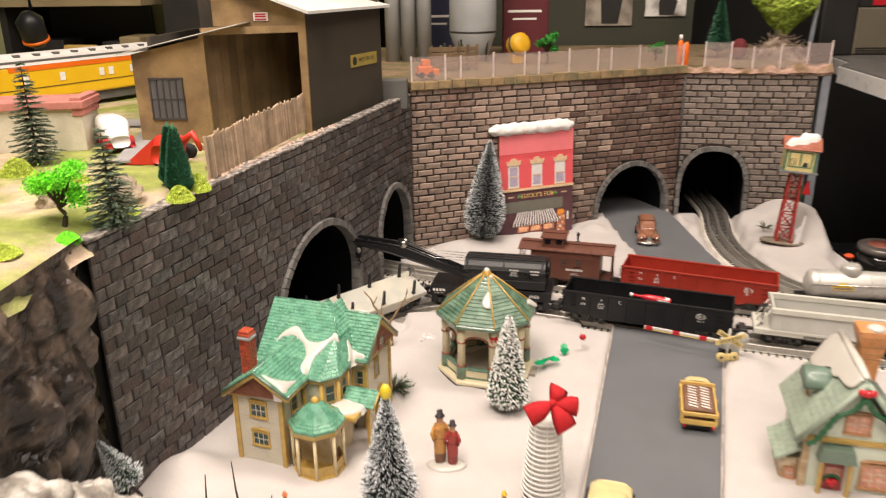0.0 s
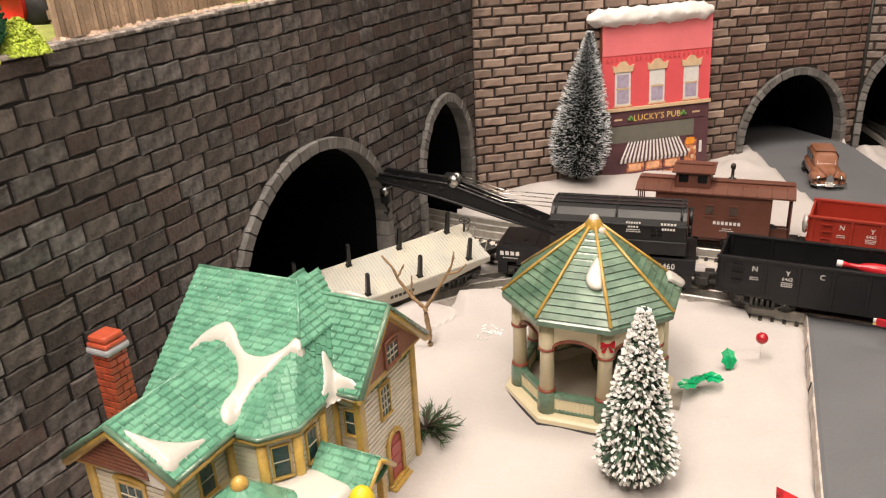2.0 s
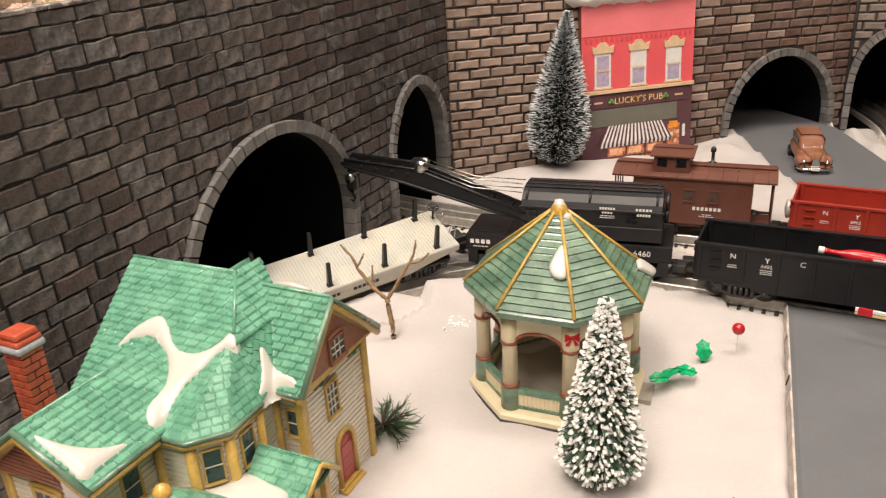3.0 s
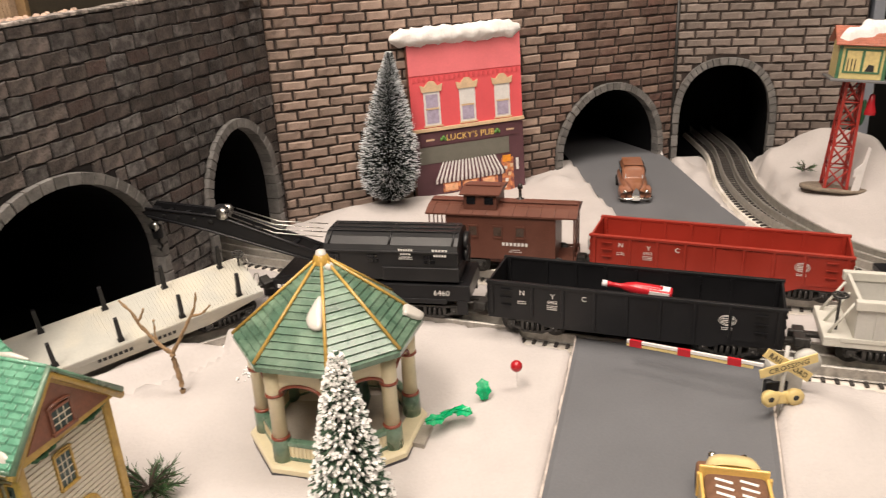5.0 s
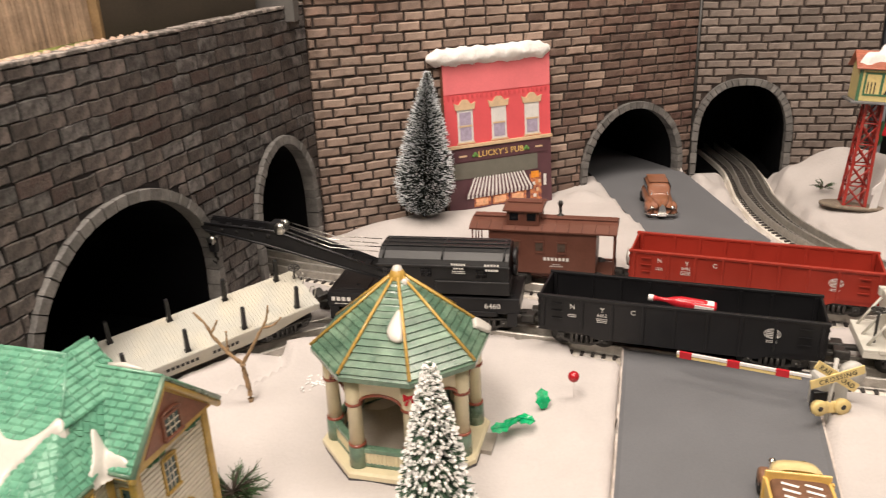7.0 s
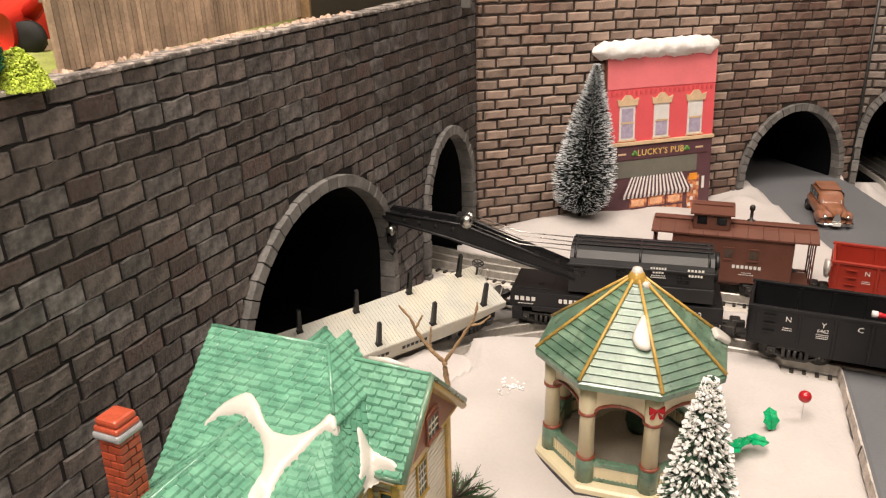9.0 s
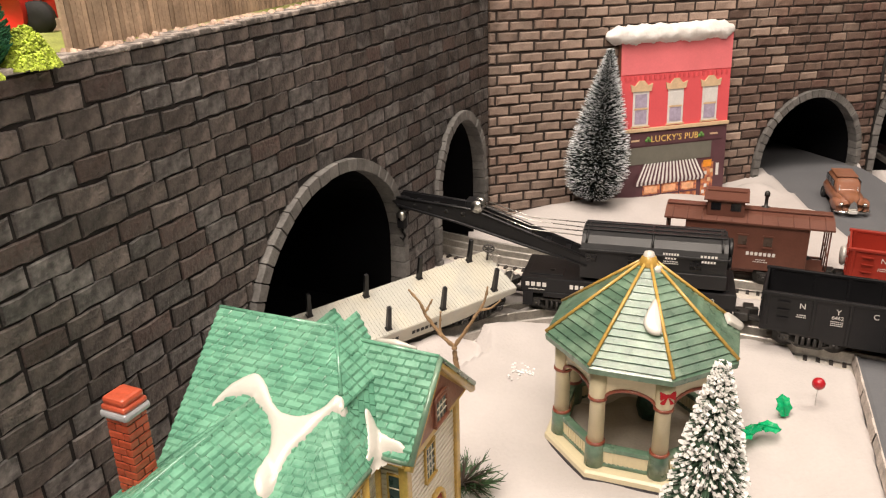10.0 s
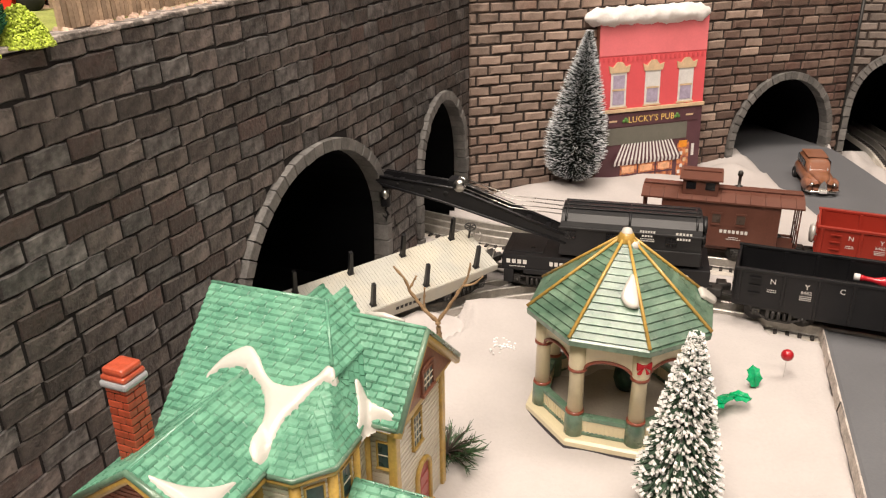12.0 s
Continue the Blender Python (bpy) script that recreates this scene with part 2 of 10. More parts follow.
def arch_top(a, u):
    c, half, leg, top, power, skew = a
    z = leg
    for _ in range(5):
        k = abs(u - c - skew * z / top) / half
        if k >= 1:
            return None
        z = leg + (top - leg) * (1 - k ** power) ** (1 / power)
    return z


def arch_line(a, n):
    """The outline of an arch from one foot to the other."""
    c, half, leg, top, power, skew = a
    pts = [(c - half, z) for z in np.linspace(-0.012, leg, 5)[:-1]]
    for t in np.linspace(math.pi, 0, n):
        cs, sn = math.cos(t), math.sin(t)
        pts.append((c + half * math.copysign(abs(cs) ** (2 / power), cs), leg + (top - leg) * abs(sn) ** (2 / power)))
    pts += [(c + half, z) for z in np.linspace(leg, -0.012, 5)[1:]]
    return [(u + skew * z / top, z) for u, z in pts]


def brick_wall(name, a, b, top, arches, course, length, brick, mortar, label, near, seed, rise=0.0):
    """A wall from plan point a to b, facing the layout: a mortar slab with arched openings, bricks proud of it, stone arch rings, tunnels."""
    rnd = random.Random(seed)
    rough = brick == BRICK_D
    gap_z, gap_u, wave = (0.905, 0.95, 0.85) if rough else (0.83, 0.91, 0.55)
    d = (b - a).normalized()
    n = Vector((d.y, -d.x))
    span = (b - a).length
    foot, top = top, top + rise * span / 2
    crest = lambda u: foot + rise * u
    grow = lambda u: crest(u) / top
    m = Matrix(((d.x, -n.x, 0, a.x), (d.y, -n.y, 0, a.y), (0, 0, 1, 0), (0, 0, 0, 1)))
    wall = thing(name, m, label, "wall", kind="structure")
    g = G()
    us = sorted(set([0.0, span] + [round(x, 5) for x in np.linspace(0, span, 60)] + [round(min(max(c[0] + c[1] * k, 0), span), 5) for c in arches for k in np.linspace(-1.1, 1.2, 60)]))
    for u0, u1 in zip(us, us[1:]):
        if u1 - u0 < 1e-5:
            continue
        mid = (u0 + u1) / 2
        low = [TABLE, TABLE]
        for c in arches:
            if arch_top(c, mid) is not None:
                low = [arch_top(c, u) or arch_top(c, mid) for u in (u0, u1)]
        p = [(u0, 0, low[0]), (u1, 0, low[1]), (u1, 0, crest(u1)), (u0, 0, crest(u0)), (u0, 0.012, low[0]), (u1, 0.012, low[1]), (u1, 0.012, crest(u1)), (u0, 0.012, crest(u0))]
        g.add(p, [(0, 1, 2, 3), (7, 6, 5, 4), (3, 2, 6, 7), (4, 5, 1, 0)])
    part("mortar", g, mortar, wall)
    # bricks
    rows = int((top - TABLE) / course) + 1
    jobs, shared = [], {}
    for r in range(rows):
        z0 = TABLE + r * course
        z1 = min(z0 + course * gap_z, top - 0.0005)
        if z1 - z0 < course * 0.12:
            continue
        zm = (z0 + z1) / 2
        u = -length * (0.5 if r % 2 else 0.0) - rnd.uniform(0, 0.1) * length
        while u < span:
            w = length * (rnd.uniform(0.80, 1.18) if rough else rnd.uniform(0.88, 1.10))
            spans = [(max(u, 0.001), min(u + w * gap_u, span - 0.001))]
            for c in arches:
                zc = zm * grow(c[0])
                h = arch_half((c[0], c[1] + 0.001, c[2], c[3] + 0.001, c[4], c[5]), zc)
                if h <= 0:
                    continue
                lo, hi = c[0] + c[5] * zc / c[3] - h, c[0] + c[5] * zc / c[3] + h
                cut = []
                for s0, s1 in spans:
                    if s1 <= lo or s0 >= hi:
                        cut.append((s0, s1))
                        continue
                    if s0 < lo:
                        cut.append((s0, lo))
                    if s1 > hi:
                        cut.append((hi, s1))
                spans = cut
            for s0, s1 in spans:
                if s1 - s0 > 0.002:
                    jobs.append((s0, s1, z0, z1, rnd.uniform(0.0009, 0.0013) if rough else rnd.uniform(0.0012, 0.0024), rnd.random()))
            u += w
    jobs.sort(key=lambda j: abs((j[0] + j[1]) / 2 - near[0]) + abs((j[2] + j[3]) / 2 - near[1]))

    def brick_shape(w, h, e):
        i = 0.0007 if rough else 0.0012
        j = lambda a: rnd.uniform(-a, a)
        us_ = (0, w * (0.35 + j(0.12)), w * (0.70 + j(0.08)), w)
        lo = [j(0.0008 * wave) for _ in us_]
        hi = [h + j(0.0008 * wave) for _ in us_]
        v = [(u, 0, z) for u, z in zip(us_, lo)] + [(u, 0, z) for u, z in zip(us_, hi)]
        ins = [i, 0, 0, -i]
        k = 0.00025 if rough else 0.0005
        v += [(u + s, -e + j(k), z + i) for u, s, z in zip(us_, ins, lo)] + [(u + s, -e + j(k), z - i) for u, s, z in zip(us_, ins, hi)]
        f = [(8 + k, 9 + k, 13 + k, 12 + k) for k in range(3)] + [(k, k + 1, 9 + k, 8 + k) for k in range(3)] + [(5 + k, 4 + k, 12 + k, 13 + k) for k in range(3)] + [(4, 0, 8, 12), (3, 7, 15, 11)]
        return v, f

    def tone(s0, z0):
        """The colour of one brick: mixed greys and browns, or redder umber that paints the light's fall-off, taking
        over from tan towards the road tunnel.
        """
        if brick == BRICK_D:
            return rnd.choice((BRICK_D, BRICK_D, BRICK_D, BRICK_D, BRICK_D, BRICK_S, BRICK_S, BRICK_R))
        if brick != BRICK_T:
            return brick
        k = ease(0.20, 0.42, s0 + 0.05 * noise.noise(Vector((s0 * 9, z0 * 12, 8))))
        return BRICK_DIM if rnd.random() < k * 0.85 else BRICK_T

    sag = lambda u, z: 0.0016 * wave * noise.noise(Vector((u * 14, z * 30, 5)))
    rest = {}
    for k, (s0, s1, z0, z1, e, q) in enumerate(jobs):
        w, h = s1 - s0, z1 - z0
        lean = -math.degrees(math.atan(rise * z0 / top))
        z0 = z0 * grow(s0)
        if k < 300:
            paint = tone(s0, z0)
            key = (round(w, 3), round(h, 4), round(e, 4), paint.name)
            if key not in shared:
                gg = G()
                gg.add(*brick_shape(w, h, e))
                shared[key] = gg.mesh("brick", paint)
            ob = new("brick", shared[key])
            ob.parent = wall
            ob.matrix_basis = pose(s0, -0.0002, z0 + sag(s0, z0), rnd.uniform(-1, 1), lean + rnd.uniform(-1.2, 1.2), rnd.uniform(-0.5, 0.5))
        else:
            v, f = brick_shape(w, h, e)
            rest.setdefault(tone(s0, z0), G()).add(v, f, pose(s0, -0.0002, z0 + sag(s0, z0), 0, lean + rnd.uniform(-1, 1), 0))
    for paint, gg in rest.items():
        part("brickwork", gg, paint, wall, kind="stuff")
    # stone rings and tunnels
    for c in arches:
        ring = part("arch_ring", G().box(c[0] + c[5] - 0.001, c[0] + c[5] + 0.001, 0.004, 0.006, c[3] + 0.001, c[3] + 0.003), STONE, wall, "grey stone-look tunnel arch")
        outer, inner = arch_line(c, 27), arch_line((c[0], c[1] - 0.0085, c[2], c[3] - 0.0090, c[4], c[5]), 27)
        for i in range(len(outer) - 1):
            o0, o1, i0, i1 = outer[i], outer[i + 1], inner[i], inner[i + 1]
            sh = 0.03
            mix = lambda p, q, t: (p[0] + (q[0] - p[0]) * t, p[1] + (q[1] - p[1]) * t)
            quad = [mix(i0, i1, sh), mix(i0, i1, 1 - sh), mix(o0, o1, 1 - sh), mix(o0, o1, sh)]
            e = rnd.uniform(0.0048, 0.0062)
            quad_in = [((p[0] * 0.93 + sum(t[0] for t in quad) / 4 * 0.07), (p[1] * 0.93 + sum(t[1] for t in quad) / 4 * 0.07)) for p in quad]
            v = [(p[0], 0.008, p[1]) for p in quad] + [(p[0], -e + 0.0012, p[1]) for p in quad] + [(p[0], -e, p[1]) for p in quad_in]
            st = G().add(v, [(0, 1, 5, 4), (1, 2, 6, 5), (2, 3, 7, 6), (3, 0, 4, 7), (4, 5, 9, 8), (5, 6, 10, 9), (6, 7, 11, 10), (7, 4, 8, 11), (8, 9, 10, 11)])
            part("stone", st, STONE, ring)
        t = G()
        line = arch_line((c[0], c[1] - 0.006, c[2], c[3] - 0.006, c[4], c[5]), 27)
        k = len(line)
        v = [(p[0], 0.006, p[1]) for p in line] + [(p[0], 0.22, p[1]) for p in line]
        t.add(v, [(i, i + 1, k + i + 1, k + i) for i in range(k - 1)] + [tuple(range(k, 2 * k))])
        # black floor sheet added over the board: it paints the tunnel's darkness
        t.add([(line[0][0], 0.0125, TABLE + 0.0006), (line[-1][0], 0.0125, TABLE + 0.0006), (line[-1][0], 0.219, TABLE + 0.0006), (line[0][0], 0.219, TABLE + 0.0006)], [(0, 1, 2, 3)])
        part("tunnel_lining", t, TUNNEL, wall, "black tunnel lining with an added floor sheet for the dark")
    return wall, m


# the left wall grows taller towards the corner
LEFT_FOOT, LEFT_RISE = 0.2288, 0.0385
ARCH_A, ARCH_B = (0.3545, 0.1065, 0.045, 0.1410, 2.0, 0.008), (0.5868, 0.0625, 0.055, 0.1350, 2.0, 0.0)
ARCH_C, ARCH_D = (0.4193, 0.0800, 0.025, 0.1130, 2.0, 0.0), (0.0635, 0.0640, 0.050, 0.1330, 2.4, 0.0)
wall_left, M_LEFT = brick_wall("wall_left", LEFT_END, CORNER, LEFT_FOOT, [ARCH_A, ARCH_B], 0.0117, 0.0246, BRICK_D, MORTAR_D, "dark grey-brown model brick retaining wall with two tunnel arches", (0.2, 0.15), 3, LEFT_RISE)
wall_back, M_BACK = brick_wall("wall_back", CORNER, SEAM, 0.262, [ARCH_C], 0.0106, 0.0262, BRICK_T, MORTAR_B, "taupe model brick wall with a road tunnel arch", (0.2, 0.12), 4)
wall_right, M_RIGHT = brick_wall("wall_right", SEAM, RIGHT_END, 0.262, [ARCH_D], 0.0106, 0.0262, BRICK_G, MORTAR_B, "grey taupe model brick wall with a railway tunnel arch", (0.1, 0.12), 5)

# copings and platforms behind the walls
COPE_L = mat("worn_grey_coping", (0.12, 0.105, 0.096), 0.8, var=0.35, scale=120, bump=0.9, second=(0.40, 0.35, 0.32), patch=150)
COPE_B = mat("mossy_tan_coping", (0.27, 0.185, 0.095), 0.85, var=0.3, scale=90, bump=0.9, second=(0.17, 0.14, 0.075), patch=40, island=0.2)
g = G()
rnd = random.Random(8)
span_left = (CORNER - LEFT_END).length
for k in range(26):
    u0, u1 = span_left * k / 26, span_left * (k + 1) / 26
    g.box(0.0001, u1 - u0 - 0.0001, -0.0016 + rnd.uniform(-0.0004, 0.0004), 0.014, 0.0001, 0.0026 + rnd.uniform(-0.0005, 0.0006), pose(u0, 0, LEFT_FOOT + LEFT_RISE * u0, 0, -math.degrees(math.atan(LEFT_RISE)), 0), 0.0006)
solo("wall_coping", g, COPE_L, "worn grey coping along the top of the brick wall", "coping", M_LEFT, kind="structure")
for name, m, span in (("wall_coping", M_BACK, (SEAM - CORNER).length),):
    cope = thing(name, m, "moss-stained tan brick coping on the retaining wall", "coping", kind="structure")
    count = int(span / 0.0215)
    for k in range(count):
        u0, u1 = span * k / count, span * (k + 1) / count
        part("coping_brick", G().box(u0 + 0.0004, u1 - 0.0004, -0.006 + rnd.uniform(-0.0008, 0.0008), 0.02, 0.262, 0.2745 + rnd.uniform(-0.001, 0.001), bevel=0.001), COPE_B, cope)
    part("coping_bed", G().box(0, span, -0.003, 0.018, 0.2605, 0.2625), COPE_B, cope)
# pinkish rubble ledge that lies on the right wall in place of a coping
LEDGE = mat("pinkish_rubble", (0.42, 0.27, 0.21), 0.9, var=0.35, scale=120, bump=1.2, second=(0.20, 0.13, 0.07), patch=45)
g = G()
cols, prof = 72, ((-0.004, 0.2605), (-0.0075, 0.2650), (-0.0050, 0.2720), (0.004, 0.2780), (0.014, 0.2790), (0.026, 0.2700))
v = []
for k in range(cols + 1):
    u = 0.002 + 0.236 * k / cols
    swell = 0.55 + 0.45 * ease(0.12, 0.20, u) + 0.5 * noise.noise(Vector((u * 40, 2, 7)))
    for y, z in prof:
        q = noise.noise(Vector((u * 90, y * 160, z * 90)))
        v.append((u, y * (0.9 + 0.25 * swell) + 0.0022 * q, 0.2605 + (z - 0.2605) * max(0.3, swell) + 0.0018 * q))
w = len(prof)
g.add(v, [(k * w + i, (k + 1) * w + i, (k + 1) * w + i + 1, k * w + i + 1) for k in range(cols) for i in range(w - 1)] + [tuple(range(w)), tuple(cols * w + i for i in reversed(range(w)))])
solo("rock_ledge", g, LEDGE, "rough pinkish rubble ledge on top of the brick wall", "ledge", M_RIGHT, kind="structure")
# dark seam post between the two back walls
solo("corner_post", G().cyl((SEAM.x - 0.001, SEAM.y - 0.003, TABLE), (SEAM.x - 0.001, SEAM.y - 0.003, 0.262), 0.0022), TRUCK_BLACK, "thin dark conduit in the wall corner", "conduit", kind="structure")
GREY_METAL = mat("grey_metal_post", (0.24, 0.26, 0.30), 0.45, 0.3, var=0.1)
d = (RIGHT_END - SEAM).normalized()
solo("steel_post", G().box(0.0050, 0.0180, -0.003, 0.02, TABLE, 0.2600, bevel=0.001), GREY_METAL, "grey-blue metal post at the end of the wall", "post",
     pose(RIGHT_END.x, RIGHT_END.y, 0, 0, 0, math.degrees(math.atan2(d.y, d.x))), kind="structure")

# ---- table, snow, roads ----
solo("table_top", G().box(-0.9, 0.61, -0.25, 1.9, TABLE - 0.02, TABLE, bevel=0.002).box(0.61, 1.3, -0.25, 1.10, TABLE - 0.02, TABLE, bevel=0.002), PLYWOOD, "cream painted plywood layout board", "table", kind="structure")


def to_line(x, y, line):
    p = Vector((x, y))
    best = 9.0
    for a, b in zip(line[::2], line[2::2]):
        ab = b - a
        t = min(max((p - a).dot(ab) / max(ab.length_squared, 1e-9), 0), 1)
        best = min(best, (p - a - ab * t).length)
    return best


def behind(x, y, a, b):
    d = (b - a).normalized()
    return (x - a.x) * -d.y + (y - a.y) * d.x


MOUNDS = [(0.520, 1.385, 0.016, 0.030), (0.580, 1.365, 0.040, 0.050), (0.628, 1.330, 0.042, 0.050), (0.630, 1.285, 0.022, 0.040), (0.560, 1.290, 0.010, 0.060), (0.60, 1.24, 0.006, 0.05), (0.265, 1.340, 0.016, 0.028),
          (0.285, 1.315, 0.010, 0.022), (0.425, 1.385, 0.020, 0.022), (0.440, 1.340, 0.012, 0.022), (0.05, 1.245, 0.010, 0.055), (0.16, 1.295, 0.012, 0.06),
          (0.36, 0.835, 0.010, 0.028), (0.345, 0.86, 0.006, 0.018), (-0.215, 0.645, 0.024, 0.035), (-0.16, 0.60, 0.014, 0.06), (0.02, 1.235, 0.010, 0.04), (0.11, 1.27, 0.010, 0.035), (0.070, 1.256, 0.010, 0.040)]


def snow_z(x, y):
    z = -0.0085 * (1 - ease(0.83, 0.91, y)) * (1 - ease(0.14, 0.18, x)) + noise.noise(Vector((x * 9, y * 9, 1))) * 0.0022 + noise.noise(Vector((x * 34, y * 34, 4))) * 0.0012
    for mx, my, h, r in MOUNDS:
        q = ((x - mx) ** 2 + (y - my) ** 2) / (r * r)
        if q < 6:
            z += h * math.exp(-q * 1.3) * (1 + 0.16 * noise.noise(Vector((x * 38, y * 38, 7))))
    return z


X0, X1, Y0, Y1, STEP = -0.42, 0.66, 0.36, 1.46, 0.0052
nx, ny = int((X1 - X0) / STEP), int((Y1 - Y0) / STEP)
verts, keep = [], []
for j in range(ny + 1):
    y = Y0 + j * STEP
    rl, rr = road_near(y)
    for i in range(nx + 1):
        x = X0 + i * STEP
        top = snow_z(x, y)
        wob = noise.noise(Vector((x * 45, y * 45, 2))) * 0.006
        low = TABLE + 0.0004
        if x < 0.02:
            lie = to_line(x, y, LINE_A)
            top += 0.010 * ease(0.010, 0.024, lie) * (1 - ease(0.030, 0.070, lie)) * (1 - ease(-0.03, 0.02, x))
        fx, fy = (x + 0.0752) * 0.8211 + (y - 0.9748) * 0.5707, (y - 0.9748) * 0.8211 - (x + 0.0752) * 0.5707
        heap = ease(-0.15, -0.10, fx) * (1 - ease(-0.01, 0.050, fx)) * (1 - ease(0.004, 0.050, -0.0215 - fy)) * (1 - ease(-0.016, -0.006, fy))
        top += heap * max(0.0095 + 0.096 * fx + wob * 0.3 - top, 0)
        f = 1.0
        q = to_line(x, y, LINE_A) + wob
        f = max(heap, 0) if heap > 0.3 else min(f, ease(0.024, 0.036, q) if 0.19 < x < 0.24 or x > 0.365 else ease(0.007, 0.015, q) if x < 0.2 else ease(0.020, 0.030, q))
        if y > 0.93:
            f = min(f, ease(0.026, 0.038, to_line(x, y, LINE_B) + wob))
            f = min(f, ease(0.027, 0.040, to_line(x, y, LINE_C) + wob))
        if 0.98 < y < 1.12 and x > 0.15:
            f = min(f, 0.55 + 0.45 * ease(0.0, 0.02, 0.0))
        if y < 0.965:
            f = min(f, 1 - ease(-0.004, 0.003, min(x - rl, rr - x) + wob * 0.3))
        if y > 1.08:
            e = min(x - along(FAR_ROAD_L, y), along(FAR_ROAD_R, y) - x)
            if x < along(FAR_ROAD_R, y):
                top = max(top, far_road_z(y) + 0.0045 - 0.10 * max(-e - 0.015, 0))
            f = min(f, 1 - ease(-0.002, 0.007, e + wob * 0.6))
        edge = 0.640 + 0.012 * noise.noise(Vector((y * 22, 3, 3))) - max(0, 1.26 - y) * 0.30 if y > 1.06 else 9
        f = min(f, ease(-0.012, 0.012, edge - x))
        verts.append((x, y, low + (top - low) * f - (0.002 if f < 0.02 else 0)))
faces = []
for j in range(ny):
    for i in range(nx):
        x, y = X0 + (i + 0.5) * STEP, Y0 + (j + 0.5) * STEP
        if behind(x, y, LEFT_END, CORNER) > 0.004 and y > 0.62 or behind(x, y, CORNER, SEAM) > 0.02 or behind(x, y, SEAM, RIGHT_END) > 0.02:
            continue
        k = j * (nx + 1) + i
        faces.append((k, k + 1, k + nx + 2, k + nx + 1))
solo("snow_cover", G().add(verts, faces, None, True), SNOW, "white cotton batting spread as snow over the layout", "snow", kind="stuff")

# near road: a sheet with a slightly curled pale edge
ROAD_EDGE = mat("road_sheet_edge", (0.50, 0.44, 0.40), 0.8, var=0.3, scale=150)
g, e1, e2 = G(), G(), G()
ys = np.linspace(0.30, 0.957, 40)
for y0, y1 in zip(ys, ys[1:]):
    (l0, r0), (l1, r1) = road_near(y0), road_near(y1)
    xs = [0, 0.03, 0.5, 0.97, 1]
    for a, b in zip(xs, xs[1:]):
        za, zb = (0.0034 if a in (0, 1) else 0.0018), (0.0034 if b in (0, 1) else 0.0018)
        g.add([(l0 + (r0 - l0) * a, y0, za), (l0 + (r0 - l0) * b, y0, zb), (l1 + (r1 - l1) * b, y1, zb), (l1 + (r1 - l1) * a, y1, za)], [(0, 1, 2, 3)], None, True)
    w = 0.0008 * noise.noise(Vector((y0 * 60, 0, 0)))
    e1.add([(l0 - 0.0012 + w, y0, -0.004), (l0 + w, y0, 0.0036), (l0 + 0.0012, y0, 0.0032), (l1 - 0.0012 + w, y1, -0.004), (l1 + w, y1, 0.0036), (l1 + 0.0012, y1, 0.0032)], [(0, 1, 4, 3), (1, 2, 5, 4)])
    e2.add([(r0 + 0.0012 + w, y0, -0.004), (r0 + w, y0, 0.0036), (r0 - 0.0012, y0, 0.0032), (r1 + 0.0012 + w, y1, -0.004), (r1 + w, y1, 0.0036), (r1 - 0.0012, y1, 0.0032)], [(3, 4, 1, 0), (4, 5, 2, 1)])
rl, rr = road_near(0.957)
g.add([(rl, 0.957, 0.0018), (rr, 0.957, 0.0018), (rr, 0.957, TABLE), (rl, 0.957, TABLE)], [(3, 2, 1, 0)])
road = thing("road", pose(0, 0, 0), "flat grey road sheet running up to the level crossing", "road", kind="structure")
part("road_surface", g, ROAD, road)
part("sheet_edge", e1, ROAD_EDGE, road, "frayed pale edge of the road sheet")
part("sheet_edge", e2, ROAD_EDGE, road, "frayed pale edge of the road sheet")
g = G()
ys = np.linspace(1.135, 1.62, 30)
for y0, y1 in zip(ys, ys[1:]):
    l0, l1, r0, r1 = along(FAR_ROAD_L, y0), along(FAR_ROAD_L, y1), along(FAR_ROAD_R, y0), along(FAR_ROAD_R, y1)
    g.add([(l0, y0, far_road_z(y0)), (r0, y0, far_road_z(y0)), (r1, y1, far_road_z(y1)), (l1, y1, far_road_z(y1))], [(0, 1, 2, 3)], None, True)
solo("road", g, ROAD, "grey road leading into the tunnel arch", "road", kind="structure")


# ---- track ----
BED = -0.0062


